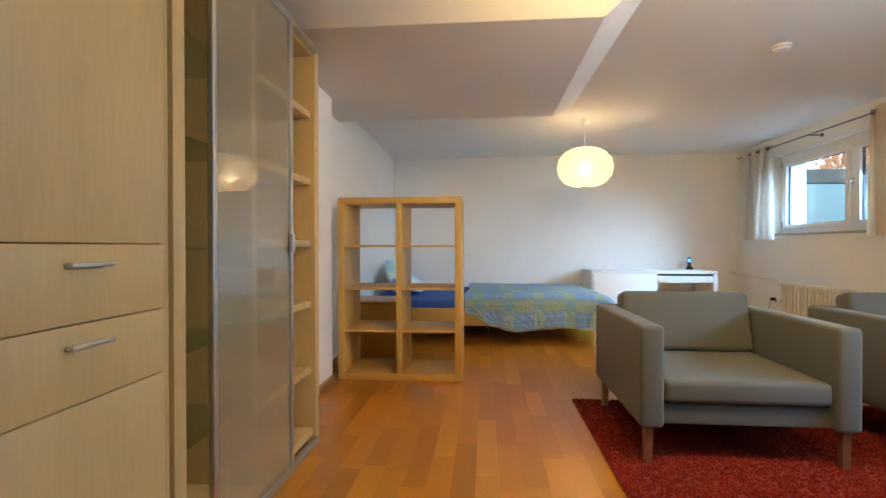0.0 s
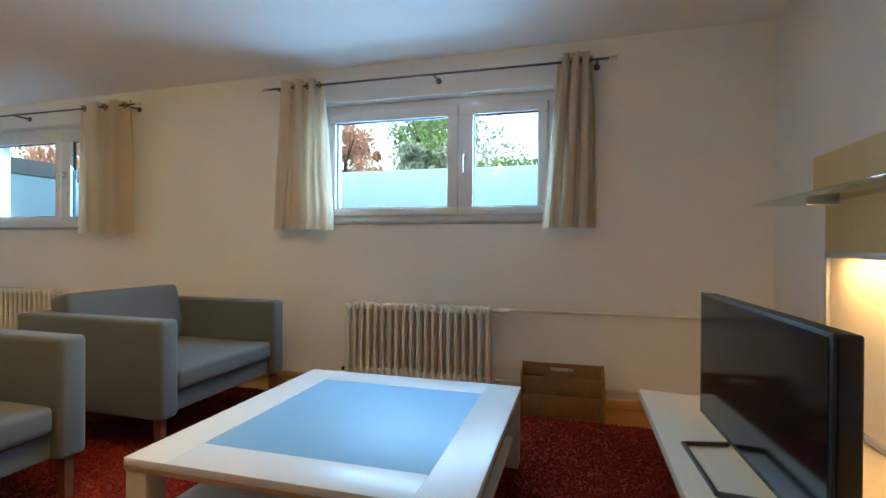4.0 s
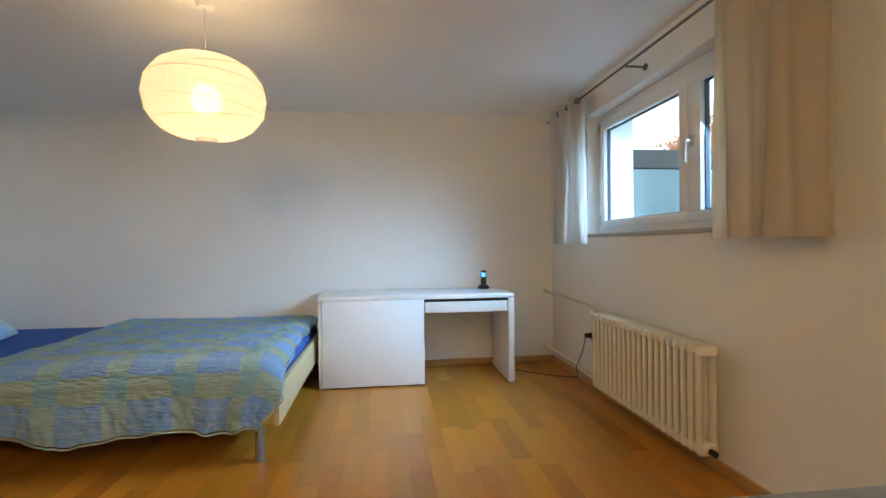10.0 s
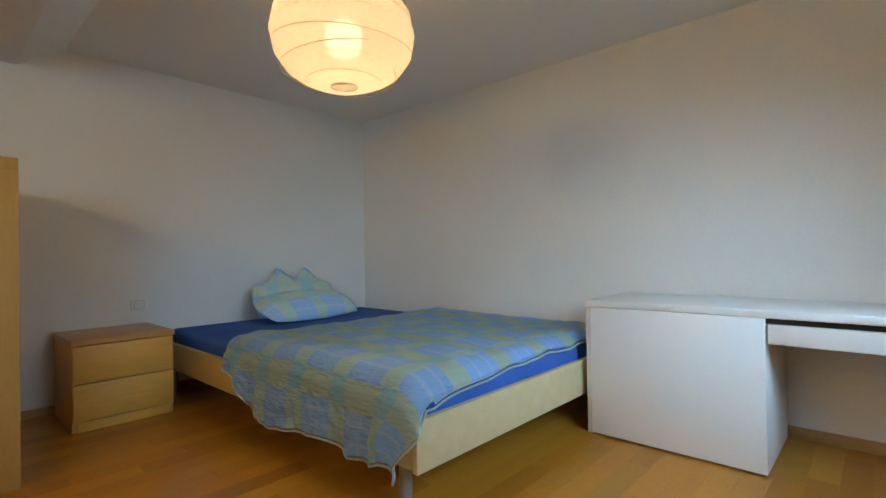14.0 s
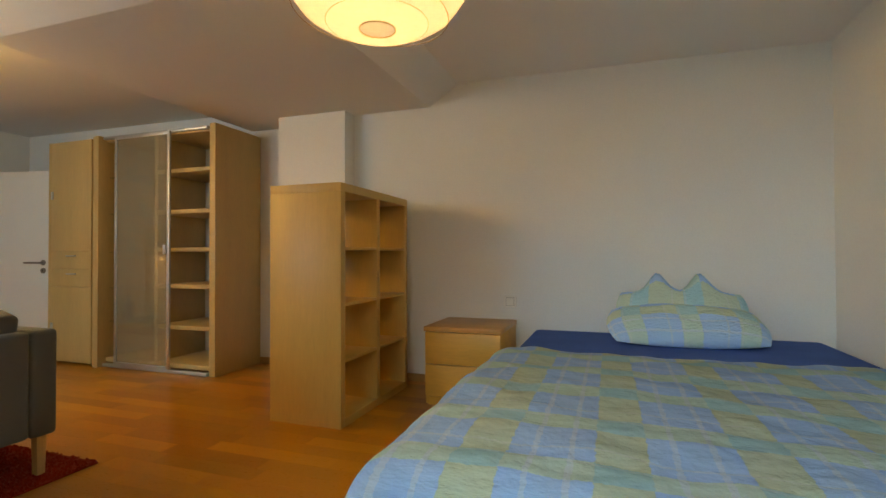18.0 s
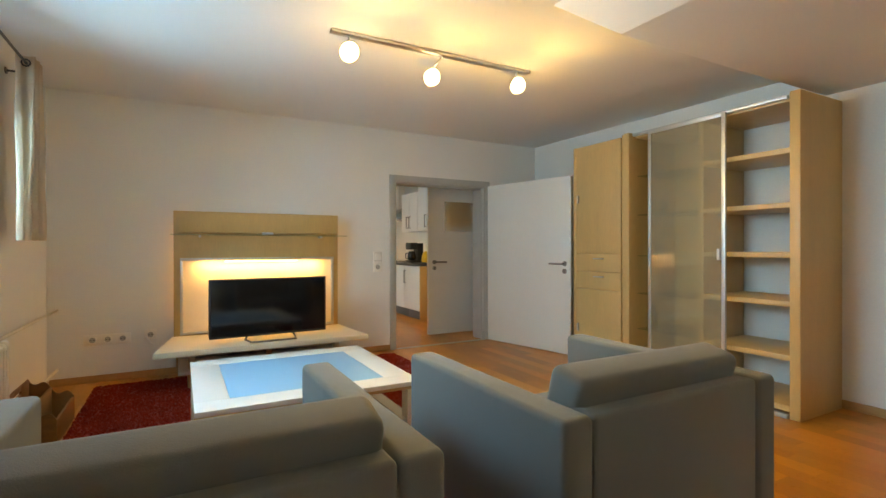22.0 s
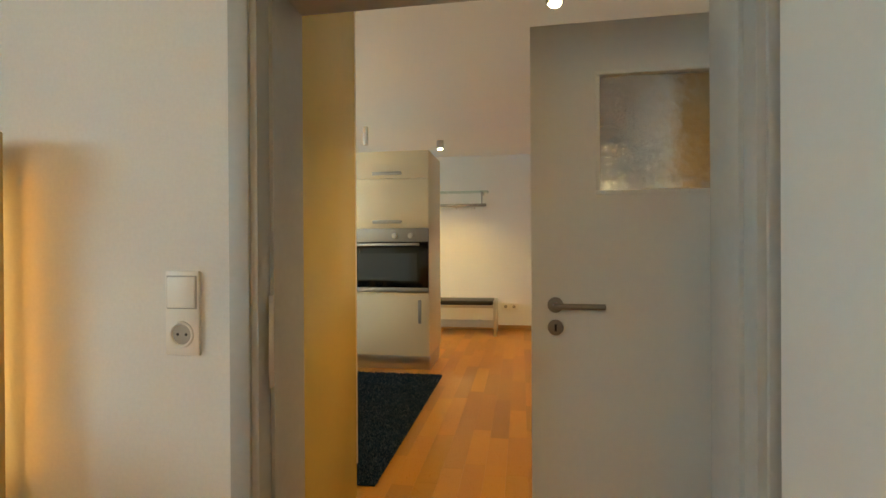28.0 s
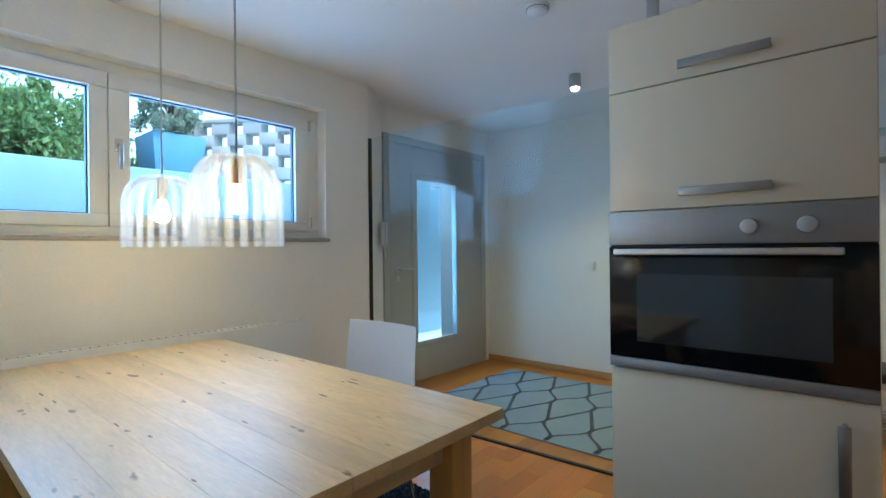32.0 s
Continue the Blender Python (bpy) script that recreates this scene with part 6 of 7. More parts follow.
def table_pendant(x, y, z0, z1, label):
    ob = thing("pendant_lamp", label, "pendant lamp", x, y, 0, group="ribbed acrylic pendants over the table")
    n = 20
    for k in range(n):
        a = 2 * math.pi * k / n
        pts = []
        for j in range(8):
            turn = j / 7 * math.pi / 2
            pts.append((0.052 + 0.080 * math.sin(turn), z1 - 0.115 * (1 - math.cos(turn))))
        pts += [(0.134, z1 - 0.17), (0.137, z0)]
        pts = [(r * math.cos(a), r * math.sin(a), z) for r, z in pts]
        strip = tube(pts, 0.0125, 8)
        rib = part("rib", strip, M_ACRYL, ob, "clear acrylic rib")
        rib.visible_shadow = False
    part("cap", lathe([(0.0, z1 + 0.012), (0.03, z1 + 0.010), (0.052, z1 - 0.004), (0.0, z1 - 0.004)], 24), M_ACRYL, ob).visible_shadow = False
    part("socket", cyl((0, 0, z1 - 0.085), (0, 0, z1 + 0.005), 0.02, seg=16), M_BRASS, ob, "brass lamp socket")
    part("bulb", lathe([(0.0, z1 - 0.185), (0.022, z1 - 0.178), (0.033, z1 - 0.155), (0.026, z1 - 0.12), (0.014, z1 - 0.086), (0.0, z1 - 0.086)], 20), M_BULB, ob, "lit bulb").visible_shadow = False
    part("cord", cyl((0, 0, z1 + 0.01), (0, 0, CEIL_K - 0.03), 0.004, seg=8), M_ALU, ob)
    part("ceiling_cup", lathe([(0.0, CEIL_K - 0.0305), (0.045, CEIL_K - 0.0305), (0.05, CEIL_K - 0.001), (0.0, CEIL_K - 0.001)], 24), M_STEEL, ob)
    lamp("table_pendant_light", "POINT", Matrix.Translation((x, y, z1 - 0.15)), P_TABLE, WARM2, radius=0.03)


M_ACRYL = seen_through(glass("clear_acrylic", (0.97, 0.98, 0.99), rough=0.05, share=0.07), (0.9, 0.92, 0.94), 0.06)
M_BRASS = mat("brass", (0.60, 0.38, 0.14), 0.3, 1.0, vary=0.05, bump=0)
P_TABLE = 10.0
table_pendant(2.936, -2.14, 1.242, 1.532, "clear ribbed acrylic pendant lamp, lit, over the table")
table_pendant(3.571, -2.137, 1.248, 1.529, "clear ribbed acrylic pendant lamp, lit, over the table")


def panel_radiator():
    ob = thing("panel_radiator", "long low white panel radiator under the kitchen window", "radiator", 0, 0, 0)
    x0, x1, y0, y1, z0, z1 = 4.09, 4.18, -3.19, -0.95, 0.20, 0.785
    part("panel", bx(x0, x0 + 0.025, y0, y1, z0, z1 - 0.006, 0.005), M_WHITE, ob)
    part("rear_panel", bx(x1 - 0.025, x1, y0, y1, z0, z1 - 0.006, 0.005), M_WHITE, ob)
    part("end_cap", bx(x0 + 0.0255, x1 - 0.0255, y0, y0 + 0.01, z0, z1, 0.002), M_WHITE, ob)
    bm = bmesh.new()
    n = 60
    for k in range(n):
        y = y0 + 0.02 + (y1 - y0 - 0.04) * k / n
        bx(x0 + 0.026, x1 - 0.026, y, y + 0.018, z1 - 0.008, z1 - 0.002, bm=bm)
    part("grille", bm, M_WHITE, ob)
    for y in (-2.9, -1.3):
        part("bracket", bx(x1 + 0.0005, KX1 - 0.0005, y - 0.02, y + 0.02, 0.3, 0.6), M_WHITE, ob)


panel_radiator()


def coat_rack():
    ob = thing("coat_rack", "wall coat rack with a glass shelf and steel rail", "coat rack", 0, 0, 0)
    y = YK
    x0, x1 = 0.955, 2.30
    part("glass_shelf", bx(x0 - 0.03, x1, y + 0.02, y + 0.30, 1.955, 1.963, 0.001), M_SHELFG, ob, "clear glass shelf").visible_shadow = False
    part("rail", bx(x0, x1, y + 0.215, y + 0.235, 1.750, 1.790, 0.005), M_PULL, ob, "flat steel hanging rail")
    for x in (x0 + 0.06, x1 - 0.1):
        part("bracket", tube([(x, y + 0.002, 1.945), (x, y + 0.225, 1.945), (x, y + 0.225, 1.785)], 0.009, 8), M_PULL, ob)
        part("wall_plate", cyl((x, y + 0.0005, 1.945), (x, y + 0.008, 1.945), 0.022, seg=16), M_STEEL, ob)
    for k in range(5):
        x = x0 + 0.16 + 0.26 * k
        part("hook", tube([(x, y + 0.225, 1.745), (x, y + 0.225, 1.725), (x, y + 0.25, 1.715), (x, y + 0.262, 1.735)], 0.006, 8), M_STEEL, ob)


coat_rack()


def shoe_bench():
    ob = thing("shoe_bench", "steel bench with a black padded seat and shoe rack", "bench", 0, 0, 0)
    x0, x1, y0, y1 = 0.80, 2.02, -5.60, -5.17
    part("seat", bx(x0 + 0.045, x1 - 0.045, y0, y1, 0.41, 0.468, 0.018, 3), M_LEATHER, ob, "black padded seat")
    for a in (x0, x1 - 0.04):
        bm = bmesh.new()
        for p in ((a, a + 0.04, y0, y0 + 0.03, 0, 0.468), (a, a + 0.04, y1 - 0.03, y1, 0, 0.468), (a, a + 0.04, y0 + 0.03, y1 - 0.03, 0.435, 0.467), (a, a + 0.04, y0 + 0.03, y1 - 0.03, 0.06, 0.09)):
            bx(*p, 0.002, bm=bm)
        part("end_frame", bm, M_STEEL, ob)
    for k in range(7):
        y = y0 + 0.05 + 0.055 * k
        part("rack_bar", cyl((x0 + 0.04, y, 0.155 - 0.006 * k), (x1 - 0.04, y, 0.155 - 0.006 * k), 0.007, seg=8), M_ALU, ob)
    part("front_rail", bx(x0 + 0.0405, x1 - 0.0405, y1 - 0.028, y1 - 0.004, 0.375, 0.408, 0.002), M_STEEL, ob)


shoe_bench()


def pattern_rug():
    """A pale flat rug with a grey trellis."""
    x0, x1, y0, y1 = 2.40, 4.05, -5.52, -4.10
    ob = thing("patterned_rug", "pale blue flat rug with a grey trellis pattern", "rug", 0, 0, 0)
    part("ground", bx(x0, x1, y0, y1, 0.0005, 0.010, 0.003), M_RUGP, ob)
    bm = bmesh.new()
    nx, ny = 5, 4
    px, py = (x1 - x0) / nx, (y1 - y0) / ny
    for i in range(-1, nx + 1):
        for s in (-1, 1):
            pts = []
            for k in range(ny * 16 + 1):
                t = k / 16
                wob = 0.5 - 0.5 * math.cos(math.pi * t)
                shape = wob + 0.10 * math.sin(2 * math.pi * t) * (1 if s > 0 else 1)
                x = x0 + (i + 0.5 + s * 0.5 * shape * 0.96) * px
                pts.append((min(max(x, x0 + 0.004), x1 - 0.004), y0 + t * py))
            for (xa, ya), (xb, yb) in zip(pts, pts[1:]):
                if xa == xb and (xa <= x0 + 0.005 or xa >= x1 - 0.005):
                    continue
                v = [bm.verts.new(p) for p in ((xa - 0.014, ya, 0.0118), (xa + 0.014, ya, 0.0118), (xb + 0.014, yb, 0.0118), (xb - 0.014, yb, 0.0118))]
                bm.faces.new(v)
    part("trellis", bm, M_RUGL, ob, "grey woven trellis lines")


pattern_rug()

# ---- switches, sockets, small things ----
M_PLATE = mat("ivory_switch_plastic", (0.86, 0.83, 0.76), 0.35, vary=0.01, bump=0)


# shade in socket wells and round rockers, painted as a darker grey
M_WELL = mat("painted_recess_shade", (0.42, 0.40, 0.36), 0.5, vary=0.05, bump=0)


def plate(name, label, category, x, y, z, rz, w, h, parts_):
    ob = thing(name, label, category, x, y, z, rz)
    part("plate", bx(-w / 2, w / 2, 0.0005, 0.012, -h / 2, h / 2, 0.003), M_PLATE, ob)
    for kind_, cx, cz, r in parts_:
        if kind_ == "rocker":
            part("rocker_gap", bx(cx - r - 0.003, cx + r + 0.003, 0.0121, 0.0124, cz - r - 0.003, cz + r + 0.003), M_WELL, ob)
            part("rocker", bx(cx - r, cx + r, 0.0122, 0.017, cz - r, cz + r, 0.003), M_PLATE, ob)
        else:
            part("socket_ring", tube([(cx + r * 0.88 * math.cos(j * math.pi / 12), 0.013, cz + r * 0.88 * math.sin(j * math.pi / 12)) for j in range(25)], r * 0.13, 6), M_PLATE, ob)
            part("socket_well", cyl((cx, 0.0121, cz), (cx, 0.0126, cz), r * 0.76, seg=24), M_WELL, ob)
            for s in (-1, 1):
                part("contact_hole", cyl((cx + s * r * 0.35, 0.0126, cz), (cx + s * r * 0.35, 0.0132, cz), 0.004, seg=8), M_BLACK, ob)
    return ob


plate("light_switch", "white light switch with a socket below it", "switch", 1.378, 0, 1.004, 0, 0.10, 0.228, [("rocker", 0, 0.057, 0.042), ("socket", 0, -0.057, 0.036)])
plate("wall_socket", "white triple wall socket strip", "socket", 3.88, 0, 0.366, 0, 0.34, 0.09, [("socket", -0.11, 0, 0.032), ("socket", 0, 0, 0.032), ("socket", 0.11, 0, 0.032)])
plate("antenna_socket", "white aerial socket beside the power sockets", "socket", 3.56, 0, 0.38, 0, 0.10, 0.09, [("socket", 0, 0, 0.032)])
plate("bedside_socket", "small white wall plate above the nightstand", "socket", XBED, 5.925, 0.682, -90, 0.10, 0.085, [("rocker", 0, 0, 0.03)])
plate("desk_socket", "white double wall socket by the radiator", "socket", XWIN, 7.05, 0.40, 90, 0.19, 0.085, [("socket", -0.045, 0, 0.032), ("socket", 0.045, 0, 0.032)])
plate("kitchen_socket", "white double wall socket above the skirting", "socket", 0.64, YK, 0.325, 0, 0.24, 0.09, [("socket", -0.06, 0, 0.032), ("socket", 0.06, 0, 0.032)])
plate("entrance_switch", "white light switch beside the entrance", "switch", 3.30, YK, 1.05, 0, 0.09, 0.09, [("rocker", 0, 0, 0.03)])
single("power_plug", fuse(cyl((4.289, 7.12, 0.42), (4.235, 7.12, 0.42), 0.022, 0.018, seg=16), tube([(4.24, 7.12, 0.41), (4.22, 7.13, 0.30), (4.19, 7.20, 0.14), (4.23, 7.25, 0.05), (4.1, 7.45, 0.012), (3.95, 7.6, 0.008), (3.80, 7.75, 0.008), (3.78, 7.9, 0.02)], 0.004, 6)), M_BLACK, "black plug with a thin cable to the floor", "plug")
single("tv_cable", tube([(3.60, 0.02, 0.37), (3.55, 0.05, 0.30), (3.45, 0.09, 0.27), (3.36, 0.09, 0.30)], 0.004, 6), M_PVC, "white cable hanging between sockets and unit", "cable")


def magazine_rack():
    """Three stepped boards between two end boards with wavy tops."""
    ob = thing("magazine_rack", "brown wooden magazine rack with a handle slot, on the floor", "magazine rack", 3.96, 1.267, 0.0)
    w, d, t = 0.535, 0.25, 0.014
    steps = ((0.0, 0.150), (0.118, 0.232), (d - t, 0.298))
    for x, h in steps[:2]:
        part("pocket_board", bx(x, x + t, -w / 2 + t, w / 2 - t, 0.012, h, 0.003), M_BROWN, ob)
    x, h = steps[2]
    bm = bx(x, x + t, -w / 2 + t, -0.075, 0.012, h, 0.003)
    bx(x, x + t, 0.075, w / 2 - t, 0.012, h, 0.003, bm=bm)
    bx(x, x + t, -0.076, 0.076, 0.012, h - 0.052, 0.002, bm=bm)
    bx(x, x + t, -0.076, 0.076, h - 0.028, h, 0.002, bm=bm)
    part("slot_board", bm, M_BROWN, ob, "rear board with a handle slot")
    for y in (-w / 2, w / 2 - t + 0.0005):
        bm = bmesh.new()
        top = []
        for k in range(25):
            u = k / 24
            top.append((d * u, 0.152 + 0.148 * u + 0.022 * math.sin(4 * math.pi * u)))
        pts = [(0.0, 0.0)] + top + [(d, 0.0)]
        near, far = [bm.verts.new((p, y, q)) for p, q in pts], [bm.verts.new((p, y + t - 0.001, q)) for p, q in pts]
        bm.faces.new(near)
        bm.faces.new(far)
        for k in range(len(pts)):
            j = (k + 1) % len(pts)
            bm.faces.new((near[k], near[j], far[j], far[k]))
        bmesh.ops.recalc_face_normals(bm, faces=bm.faces)
        part("end_board", bm, M_BROWN, ob, "curved end board")
    part("bottom", bx(0.0, d, -w / 2 + t, w / 2 - t, 0.0, 0.0115), M_BROWN, ob)


magazine_rack()
single("remote_control", bx(-0.05, 0.05, -0.02, 0.02, 0, 0.025, 0.006, 3), M_PVC, "small white receiver on the glass shelf", "receiver", 2.585, 0.24, 1.2845)


# glasses and a bottle in the wardrobe's glass bay
def drinking_glass(y, x, z, r, h):
    ob = single("drinking_glass", lathe([(0.0, 0.0), (r * 0.8, 0.0), (r, h), (r * 0.94, h), (r * 0.74, 0.006), (0.0, 0.006)], 20), M_PART, "clear drinking glass on a glass shelf", "glass", x, y, z, group="glasses in the wall unit")
    ob.visible_shadow = False


for yy, xx, zz in ((2.10, -0.50, 1.4585), (2.17, -0.60, 1.4585), (2.12, -0.66, 1.4585), (2.20, -0.48, 1.0885), (2.10, -0.60, 1.0885), (2.14, -0.50, 1.8085), (2.10, -0.62, 1.8085)):
    drinking_glass(yy, xx, zz, 0.036, 0.13)
single("green_bottle", lathe([(0.0, 0.0), (0.04, 0.0), (0.042, 0.01), (0.042, 0.13), (0.018, 0.18), (0.015, 0.22), (0.0, 0.22)], 20), mat("green_bottle_glass", (0.01, 0.03, 0.012), 0.1, vary=0.1, bump=0), "dark green bottle on a glass shelf", "bottle", -0.50, 2.13, 0.4285)


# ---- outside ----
# pale concrete, coloured with the blue it takes on in open shade
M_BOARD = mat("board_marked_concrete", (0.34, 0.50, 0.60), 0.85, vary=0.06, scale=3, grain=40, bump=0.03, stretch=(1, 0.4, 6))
ground = tagged(new("ground", mesh_of("ground", bx(7.2, 400, -300, 300, 1.3, 2.02), M_SOIL)), "garden soil with fallen leaves", "ground", kind="structure")
tagged(new("ground_lightwell", mesh_of("ground_lightwell", bx(4.71, 7.0, -3.95, 16, 0.4, 0.75), M_CONC)), "paved light well outside the windows", "ground", kind="structure")
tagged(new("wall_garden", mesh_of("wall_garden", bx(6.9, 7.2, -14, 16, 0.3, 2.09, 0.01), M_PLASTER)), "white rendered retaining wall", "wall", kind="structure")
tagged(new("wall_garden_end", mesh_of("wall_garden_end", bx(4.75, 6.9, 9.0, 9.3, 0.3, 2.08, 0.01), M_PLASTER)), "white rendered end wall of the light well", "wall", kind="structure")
tagged(new("ground_yard", mesh_of("ground_yard", bx(4.96, 6.495, -12, -3.955, -0.4, -0.06), M_CONC)), "paved yard outside the entrance door", "ground", kind="structure")
single("timber_sleeper", bx(4.80, 7.1, 8.98, 9.25, 2.0905, 2.32, 0.012), M_BEAM, "weathered grey timber sleeper on the garden wall", "timber")
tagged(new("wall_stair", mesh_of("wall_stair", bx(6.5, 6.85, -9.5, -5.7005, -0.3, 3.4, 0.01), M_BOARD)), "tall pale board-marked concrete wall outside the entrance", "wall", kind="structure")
# unseen wall, added to keep the sun off the yard and garden wall
tagged(new("wall_sun_shade", mesh_of("wall_sun_shade", bx(4.42, 4.70, -9.5, 9.3, 2.81, 5.0, 0.01), M_PLASTER)), "plain unseen wall added above the windows to block the sun", "wall", kind="structure")
for k in range(9):
    single("board_mark", bx(6.493, 6.4995, -8.6, -4.3, 0.06 + 0.19 * k, 0.067 + 0.19 * k), M_BOARD, "thin board joint in the concrete wall", "joint", group="board joints outside the door")


def foliage(name, label, category, centre, size, n, leaf, material, seed, trunk=True):
    """A shrub: stem with limbs and many leaves in uneven clumps."""
    rnd = random.Random(seed)
    ob = thing(name, label, category, *centre)
    if trunk:
        bm = cyl((0, 0, 0), (0, 0, size[2] * 0.6), 0.05, 0.02, seg=8)
        for k in range(6):
            a = rnd.uniform(0, 6.28)
            fuse(bm, cyl((0, 0, size[2] * (0.15 + 0.07 * k)), (size[0] * 0.4 * math.cos(a), size[1] * 0.4 * math.sin(a), size[2] * (0.5 + 0.08 * k)), 0.02, 0.006, seg=6))
        part("trunk", bm, M_BARK, ob)
    verts, faces = [], []
    clumps = [(rnd.uniform(-0.9, 0.9), rnd.uniform(-0.9, 0.9), rnd.uniform(0.15, 0.95), rnd.uniform(0.12, 0.38)) for _ in range(26)]
    for _ in range(n):
        c = rnd.choice(clumps)
        d = Vector((rnd.gauss(0, 1), rnd.gauss(0, 1), rnd.gauss(0, 1))).normalized() * c[3] * rnd.uniform(0.3, 1.15)
        p = Vector((size[0] * (c[0] * (1.1 - 0.5 * c[2]) + d.x) * 0.5, size[1] * (c[1] * (1.1 - 0.5 * c[2]) + d.y) * 0.5, max(0.02, size[2] * (c[2] + d.z * 0.6))))
        q = Euler((rnd.uniform(0, 6.28), rnd.uniform(0, 6.28), rnd.uniform(0, 6.28))).to_matrix()
        k, s = len(verts), leaf * rnd.uniform(0.6, 1.3)
        for v in ((-s, 0, 0), (0, -s * 0.5, s * 0.15), (s, 0, 0), (0, s * 0.5, s * 0.15)):
            verts.append(tuple(p + q @ Vector(v)))
        faces.append((k, k + 1, k + 2, k + 3))
    me = bpy.data.meshes.new("crown")
    me.from_pydata(verts, [], faces)
    me.materials.append(material)
    cr = new("crown", me)
    cr.parent = ob
    return ob


foliage("shrub", "dark green round garden shrub behind the wall", "shrub", (9.6, 3.95, 2.02), (2.0, 1.8, 1.55), 3600, 0.05, M_LEAF, 1)
foliage("shrub", "pale grey-green shrub behind the wall", "shrub", (8.7, 3.5, 2.02), (1.6, 1.6, 0.8), 5000, 0.045, M_LEAFL, 2)
foliage("shrub", "red and orange autumn shrub behind the wall", "shrub", (9.2, 5.45, 2.02), (1.6, 1.5, 1.25), 3600, 0.05, M_LEAFR, 3)
foliage("hedge", "long clipped green hedge at the garden's edge", "hedge", (12.0, 1.2, 2.02), (1.6, 6.5, 1.0), 12000, 0.06, M_LEAF, 4)
foliage("hedge", "dense dark green hedge above the wall", "hedge", (8.9, -1.2, 2.02), (1.6, 5.0, 1.0), 14000, 0.05, M_LEAF, 5)
foliage("garden_tree", "sparse leafy garden tree against the sky", "tree", (14.0, 5.0, 2.02), (4.0, 4.0, 4.6), 6000, 0.07, M_LEAFL, 6)
foliage("garden_tree", "tall green garden tree beyond the hedge", "tree", (18.0, -4.0, 2.02), (4.0, 4.0, 4.0), 7000, 0.09, M_LEAF, 7)
foliage("shrub", "autumn shrub seen past the sleepers", "shrub", (8.3, 10.6, 2.02), (2.0, 2.0, 1.3), 5000, 0.05, M_LEAFR, 8)


M_HAZE = glow("bright_overcast_sky", (0.66, 0.88, 1.0), 0.70)
single("sky_backdrop", sheet(12, 2, lambda u, v: (60 - 18 * (2 * u - 1) ** 2, -70 + 150 * u, -4 + 50 * v)), M_HAZE, "bright white overcast sky beyond the garden", "sky", kind="structure")


def planter():
    ob = thing("planter", "blue-grey square planter with a small shrub", "planter", 7.65, -3.66, 2.02)
    bm = bx(-0.30, 0.30, -0.30, 0.30, 0.0, 0.58, 0.012)
    for v in bm.verts:
        k = 0.80 + 0.20 * v.co.z / 0.58
        v.co.x, v.co.y = v.co.x * k, v.co.y * k
    part("tub", bm, M_PLANTER, ob)
    part("soil", bx(-0.27, 0.27, -0.27, 0.27, 0.5805, 0.59), M_SOIL, ob)


planter()
foliage("potted_shrub", "small green shrub growing in the planter", "shrub", (7.65, -3.66, 2.6105), (0.8, 0.8, 0.62), 4000, 0.03, M_LEAFL, 9)


def pierced_wall():
    ob = thing("pierced_wall", "pale concrete screen wall of offset blocks with gaps", "wall", 8.55, -4.10, 2.02, 32)
    me = mesh_of("block", bx(-0.135, 0.135, -0.10, 0.10, 0.0005, 0.158, 0.005), M_CONC, 40)
    for r in range(6):
        for k in range(9):
            piece("block", me, ob, Matrix.Translation((-(k + (0.5 if r % 2 else 0)) * 0.46, 0, r * 0.158)))
    part("cap", bx(-4.2, 0.2, -0.12, 0.12, 0.9485, 1.0, 0.006), M_CONC, ob)


pierced_wall()


def litter():
    """Fallen leaves on the bank under the hedge."""
    rnd = random.Random(21)
    verts, faces = [], []
    for _ in range(2600):
        x, y = rnd.uniform(7.25, 8.7), rnd.uniform(-3.2, 1.4)
        z = 2.03 + 0.16 * (x - 7.25) + rnd.uniform(0, 0.05)
        q = Euler((rnd.uniform(-0.8, 0.8), rnd.uniform(-0.8, 0.8), rnd.uniform(0, 6.28))).to_matrix()
        k, s = len(verts), rnd.uniform(0.03, 0.07)
        for v in ((-s, 0, 0), (0, -s * 0.6, s * 0.2), (s, 0, 0), (0, s * 0.6, s * 0.2)):
            verts.append(tuple(Vector((x, y, z)) + q @ Vector(v)))
        faces.append((k, k + 1, k + 2, k + 3))
    me = bpy.data.meshes.new("leaf_litter")
    me.from_pydata(verts, [], faces)
    me.materials.append(M_LITTER)
    tagged(new("leaf_litter", me), "brown fallen leaves on the bank", "leaves", kind="stuff")


M_LITTER = mat("fallen_leaves", (0.34, 0.22, 0.13), 0.8, vary=0.4, island=0.5, bump=0)
tagged(new("ground_bank", mesh_of("ground_bank", sheet(4, 8, lambda u, v: (7.21 + 2.0 * u, -3.3 + 5.0 * v, 2.021 + 0.32 * u)), M_SOIL)), "leaf-strewn bank under the hedge", "ground", kind="structure")
litter()

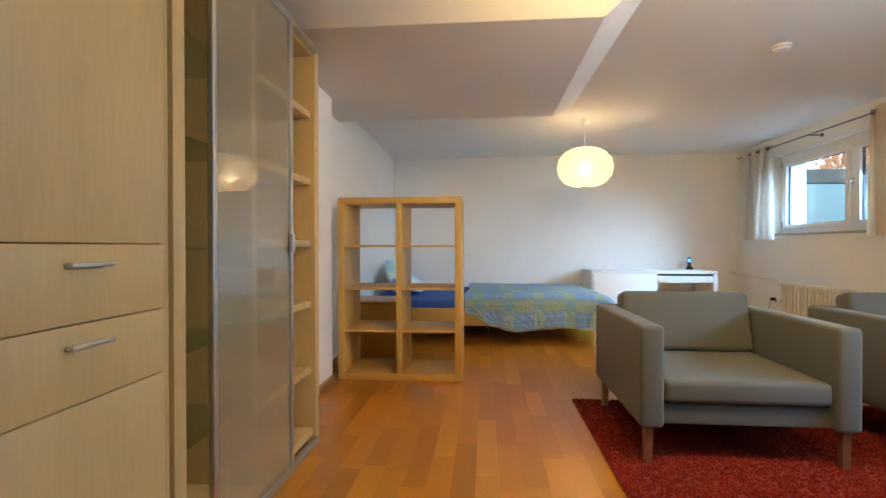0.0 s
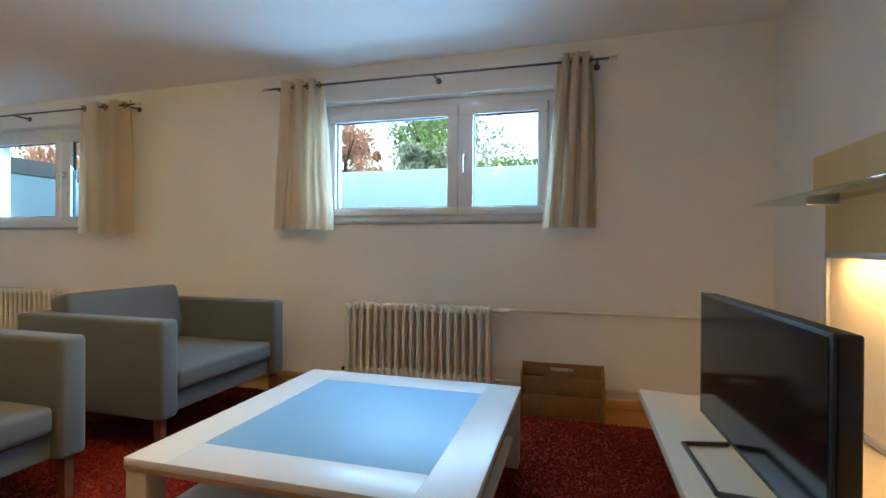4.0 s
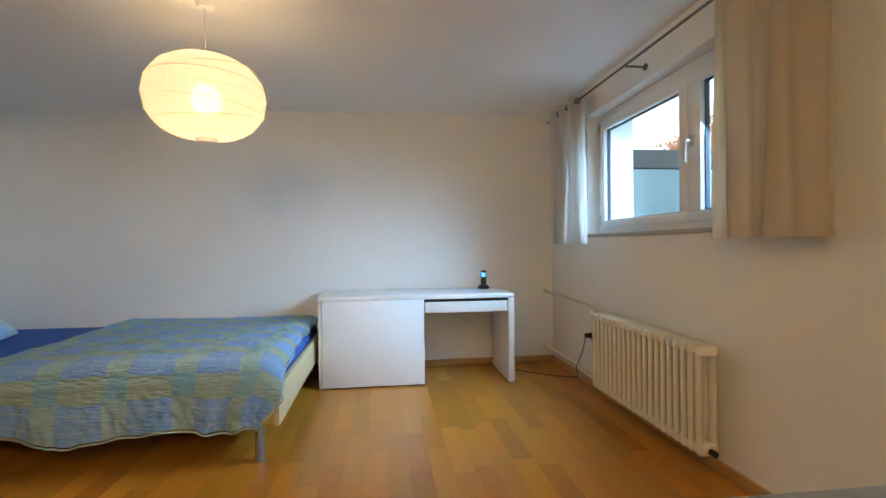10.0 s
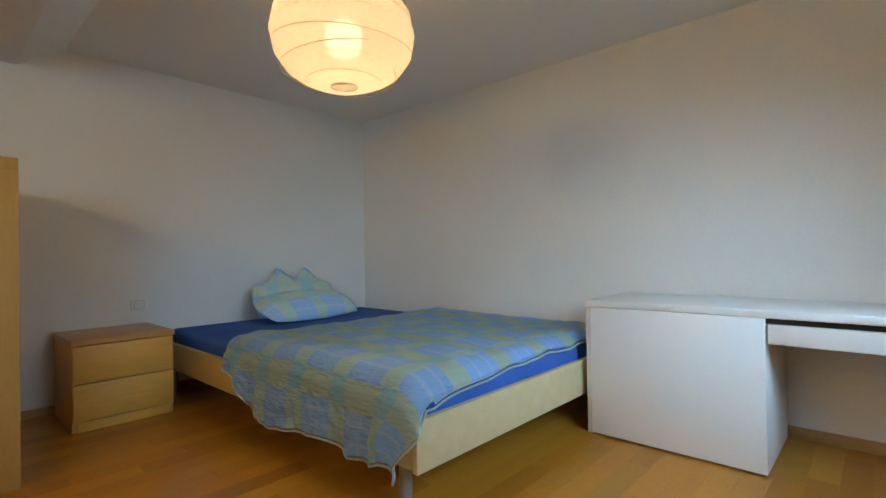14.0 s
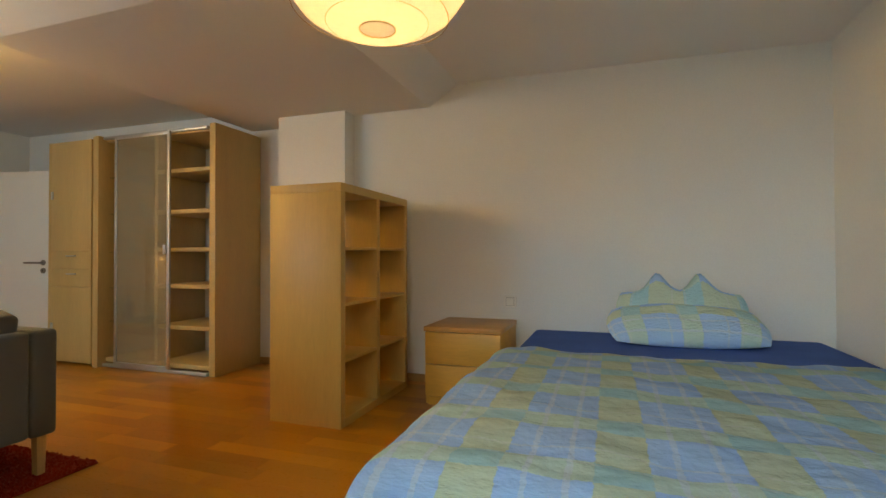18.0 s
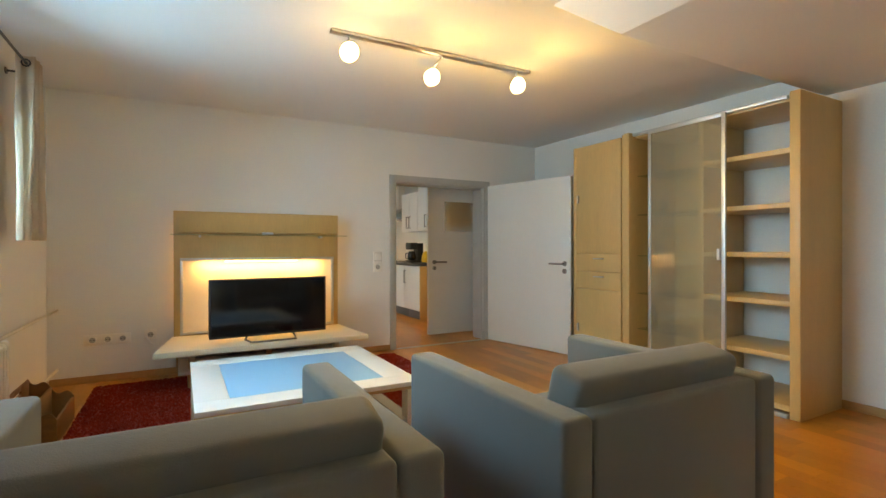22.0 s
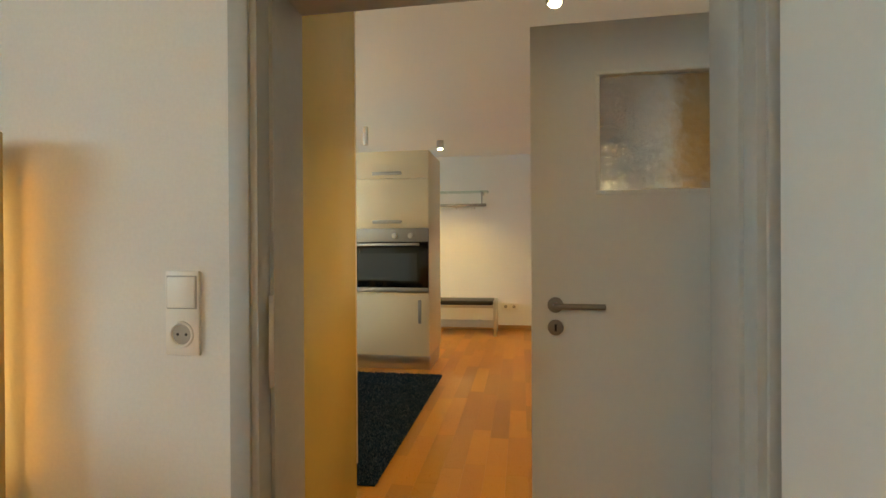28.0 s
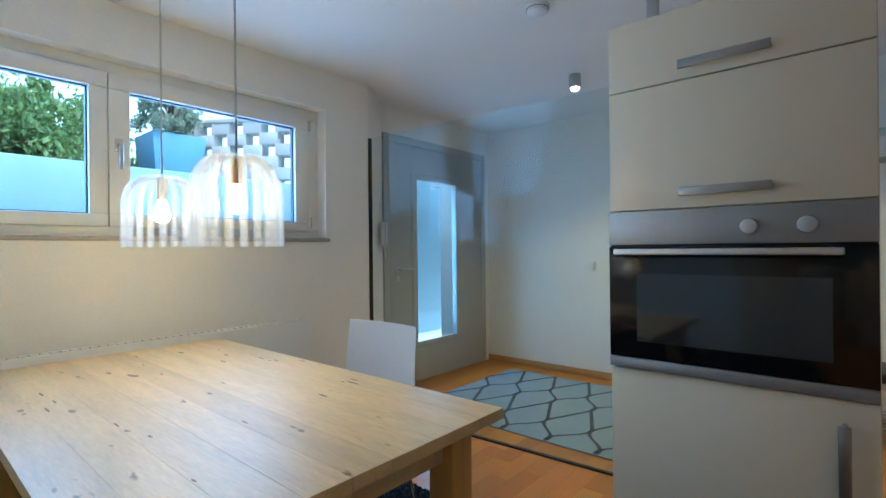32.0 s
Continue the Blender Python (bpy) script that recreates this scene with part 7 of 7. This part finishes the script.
# intercom and switch beside the entrance
ic = thing("intercom", "white wall intercom with handset beside the entrance", "intercom", 4.39, -4.082, 1.36, -41)
part("body", bx(-0.05, 0.05, -0.03, -0.004, -0.10, 0.10, 0.006, 3), M_PVC, ic)
part("handset", bx(-0.035, 0.005, -0.055, -0.0305, -0.09, 0.09, 0.01, 3), M_PVC, ic)
part("cord", tube([(0.0, -0.03, -0.09), (0.02, -0.04, -0.20), (0.03, -0.03, -0.12), (0.03, -0.02, -0.09)], 0.004, 6), M_PVC, ic)


# ---- oak strips of the floors ----
def strips(parent, x0, x1, y0, y1, near, seed, width=0.112):
    """Staggered oak strips along y; those inside the near box are objects, the rest one mesh."""
    rnd = random.Random(seed)
    lengths = (0.50, 0.62, 0.76)
    shared = {}
    for length in lengths:
        shared[length] = mesh_of("strip", bx(-width / 2 + 0.0002, width / 2 - 0.0002, 0.0003, length - 0.0003, -0.006, 0.0, 0.0003, 1), M_PARQ)
    verts, faces, count = [], [], 0
    n = int((x1 - x0) / width) + 1
    for k in range(n):
        x = x0 + (k + 0.5) * width
        y = y0 - rnd.uniform(0, 0.5)
        while y < y1:
            length = rnd.choice(lengths)
            whole = y >= y0 and y + length <= y1
            if whole and count < 300 and near[0] < x < near[1] and near[2] < y < near[3]:
                piece("strip", shared[length], parent, Matrix.Translation((x, y, 0)))
                count += 1
            else:
                a, b, c, d = x - width / 2 + 0.0002, x + width / 2 - 0.0002, max(y, y0) + 0.0003, min(y + length, y1) - 0.0003
                i = len(verts)
                for z, e in ((-0.006, 0.0), (-0.0003, 0.0), (0.0, 0.0003)):
                    verts.extend(((a + e, c + e, z), (b - e, c + e, z), (b - e, d - e, z), (a + e, d - e, z)))
                for q in (0, 4):
                    for j in range(4):
                        faces.append((i + q + j, i + q + (j + 1) % 4, i + q + 4 + (j + 1) % 4, i + q + 4 + j))
                faces.append((i + 8, i + 9, i + 10, i + 11))
            y += length
    me = bpy.data.meshes.new("strips")
    me.from_pydata(verts, [], faces)
    me.materials.append(M_PARQ)
    rest = new("strips", me)
    rest.parent = parent
    tagged(rest, kind="stuff")


strips(floor, -0.95, 4.36, 0.0, 8.06, (-0.9, 2.2, 1.2, 6.6), 11)
strips(floor_k, -0.90, 4.70, -5.82, 0.0, (-0.1, 2.0, -5.8, -0.2), 12)
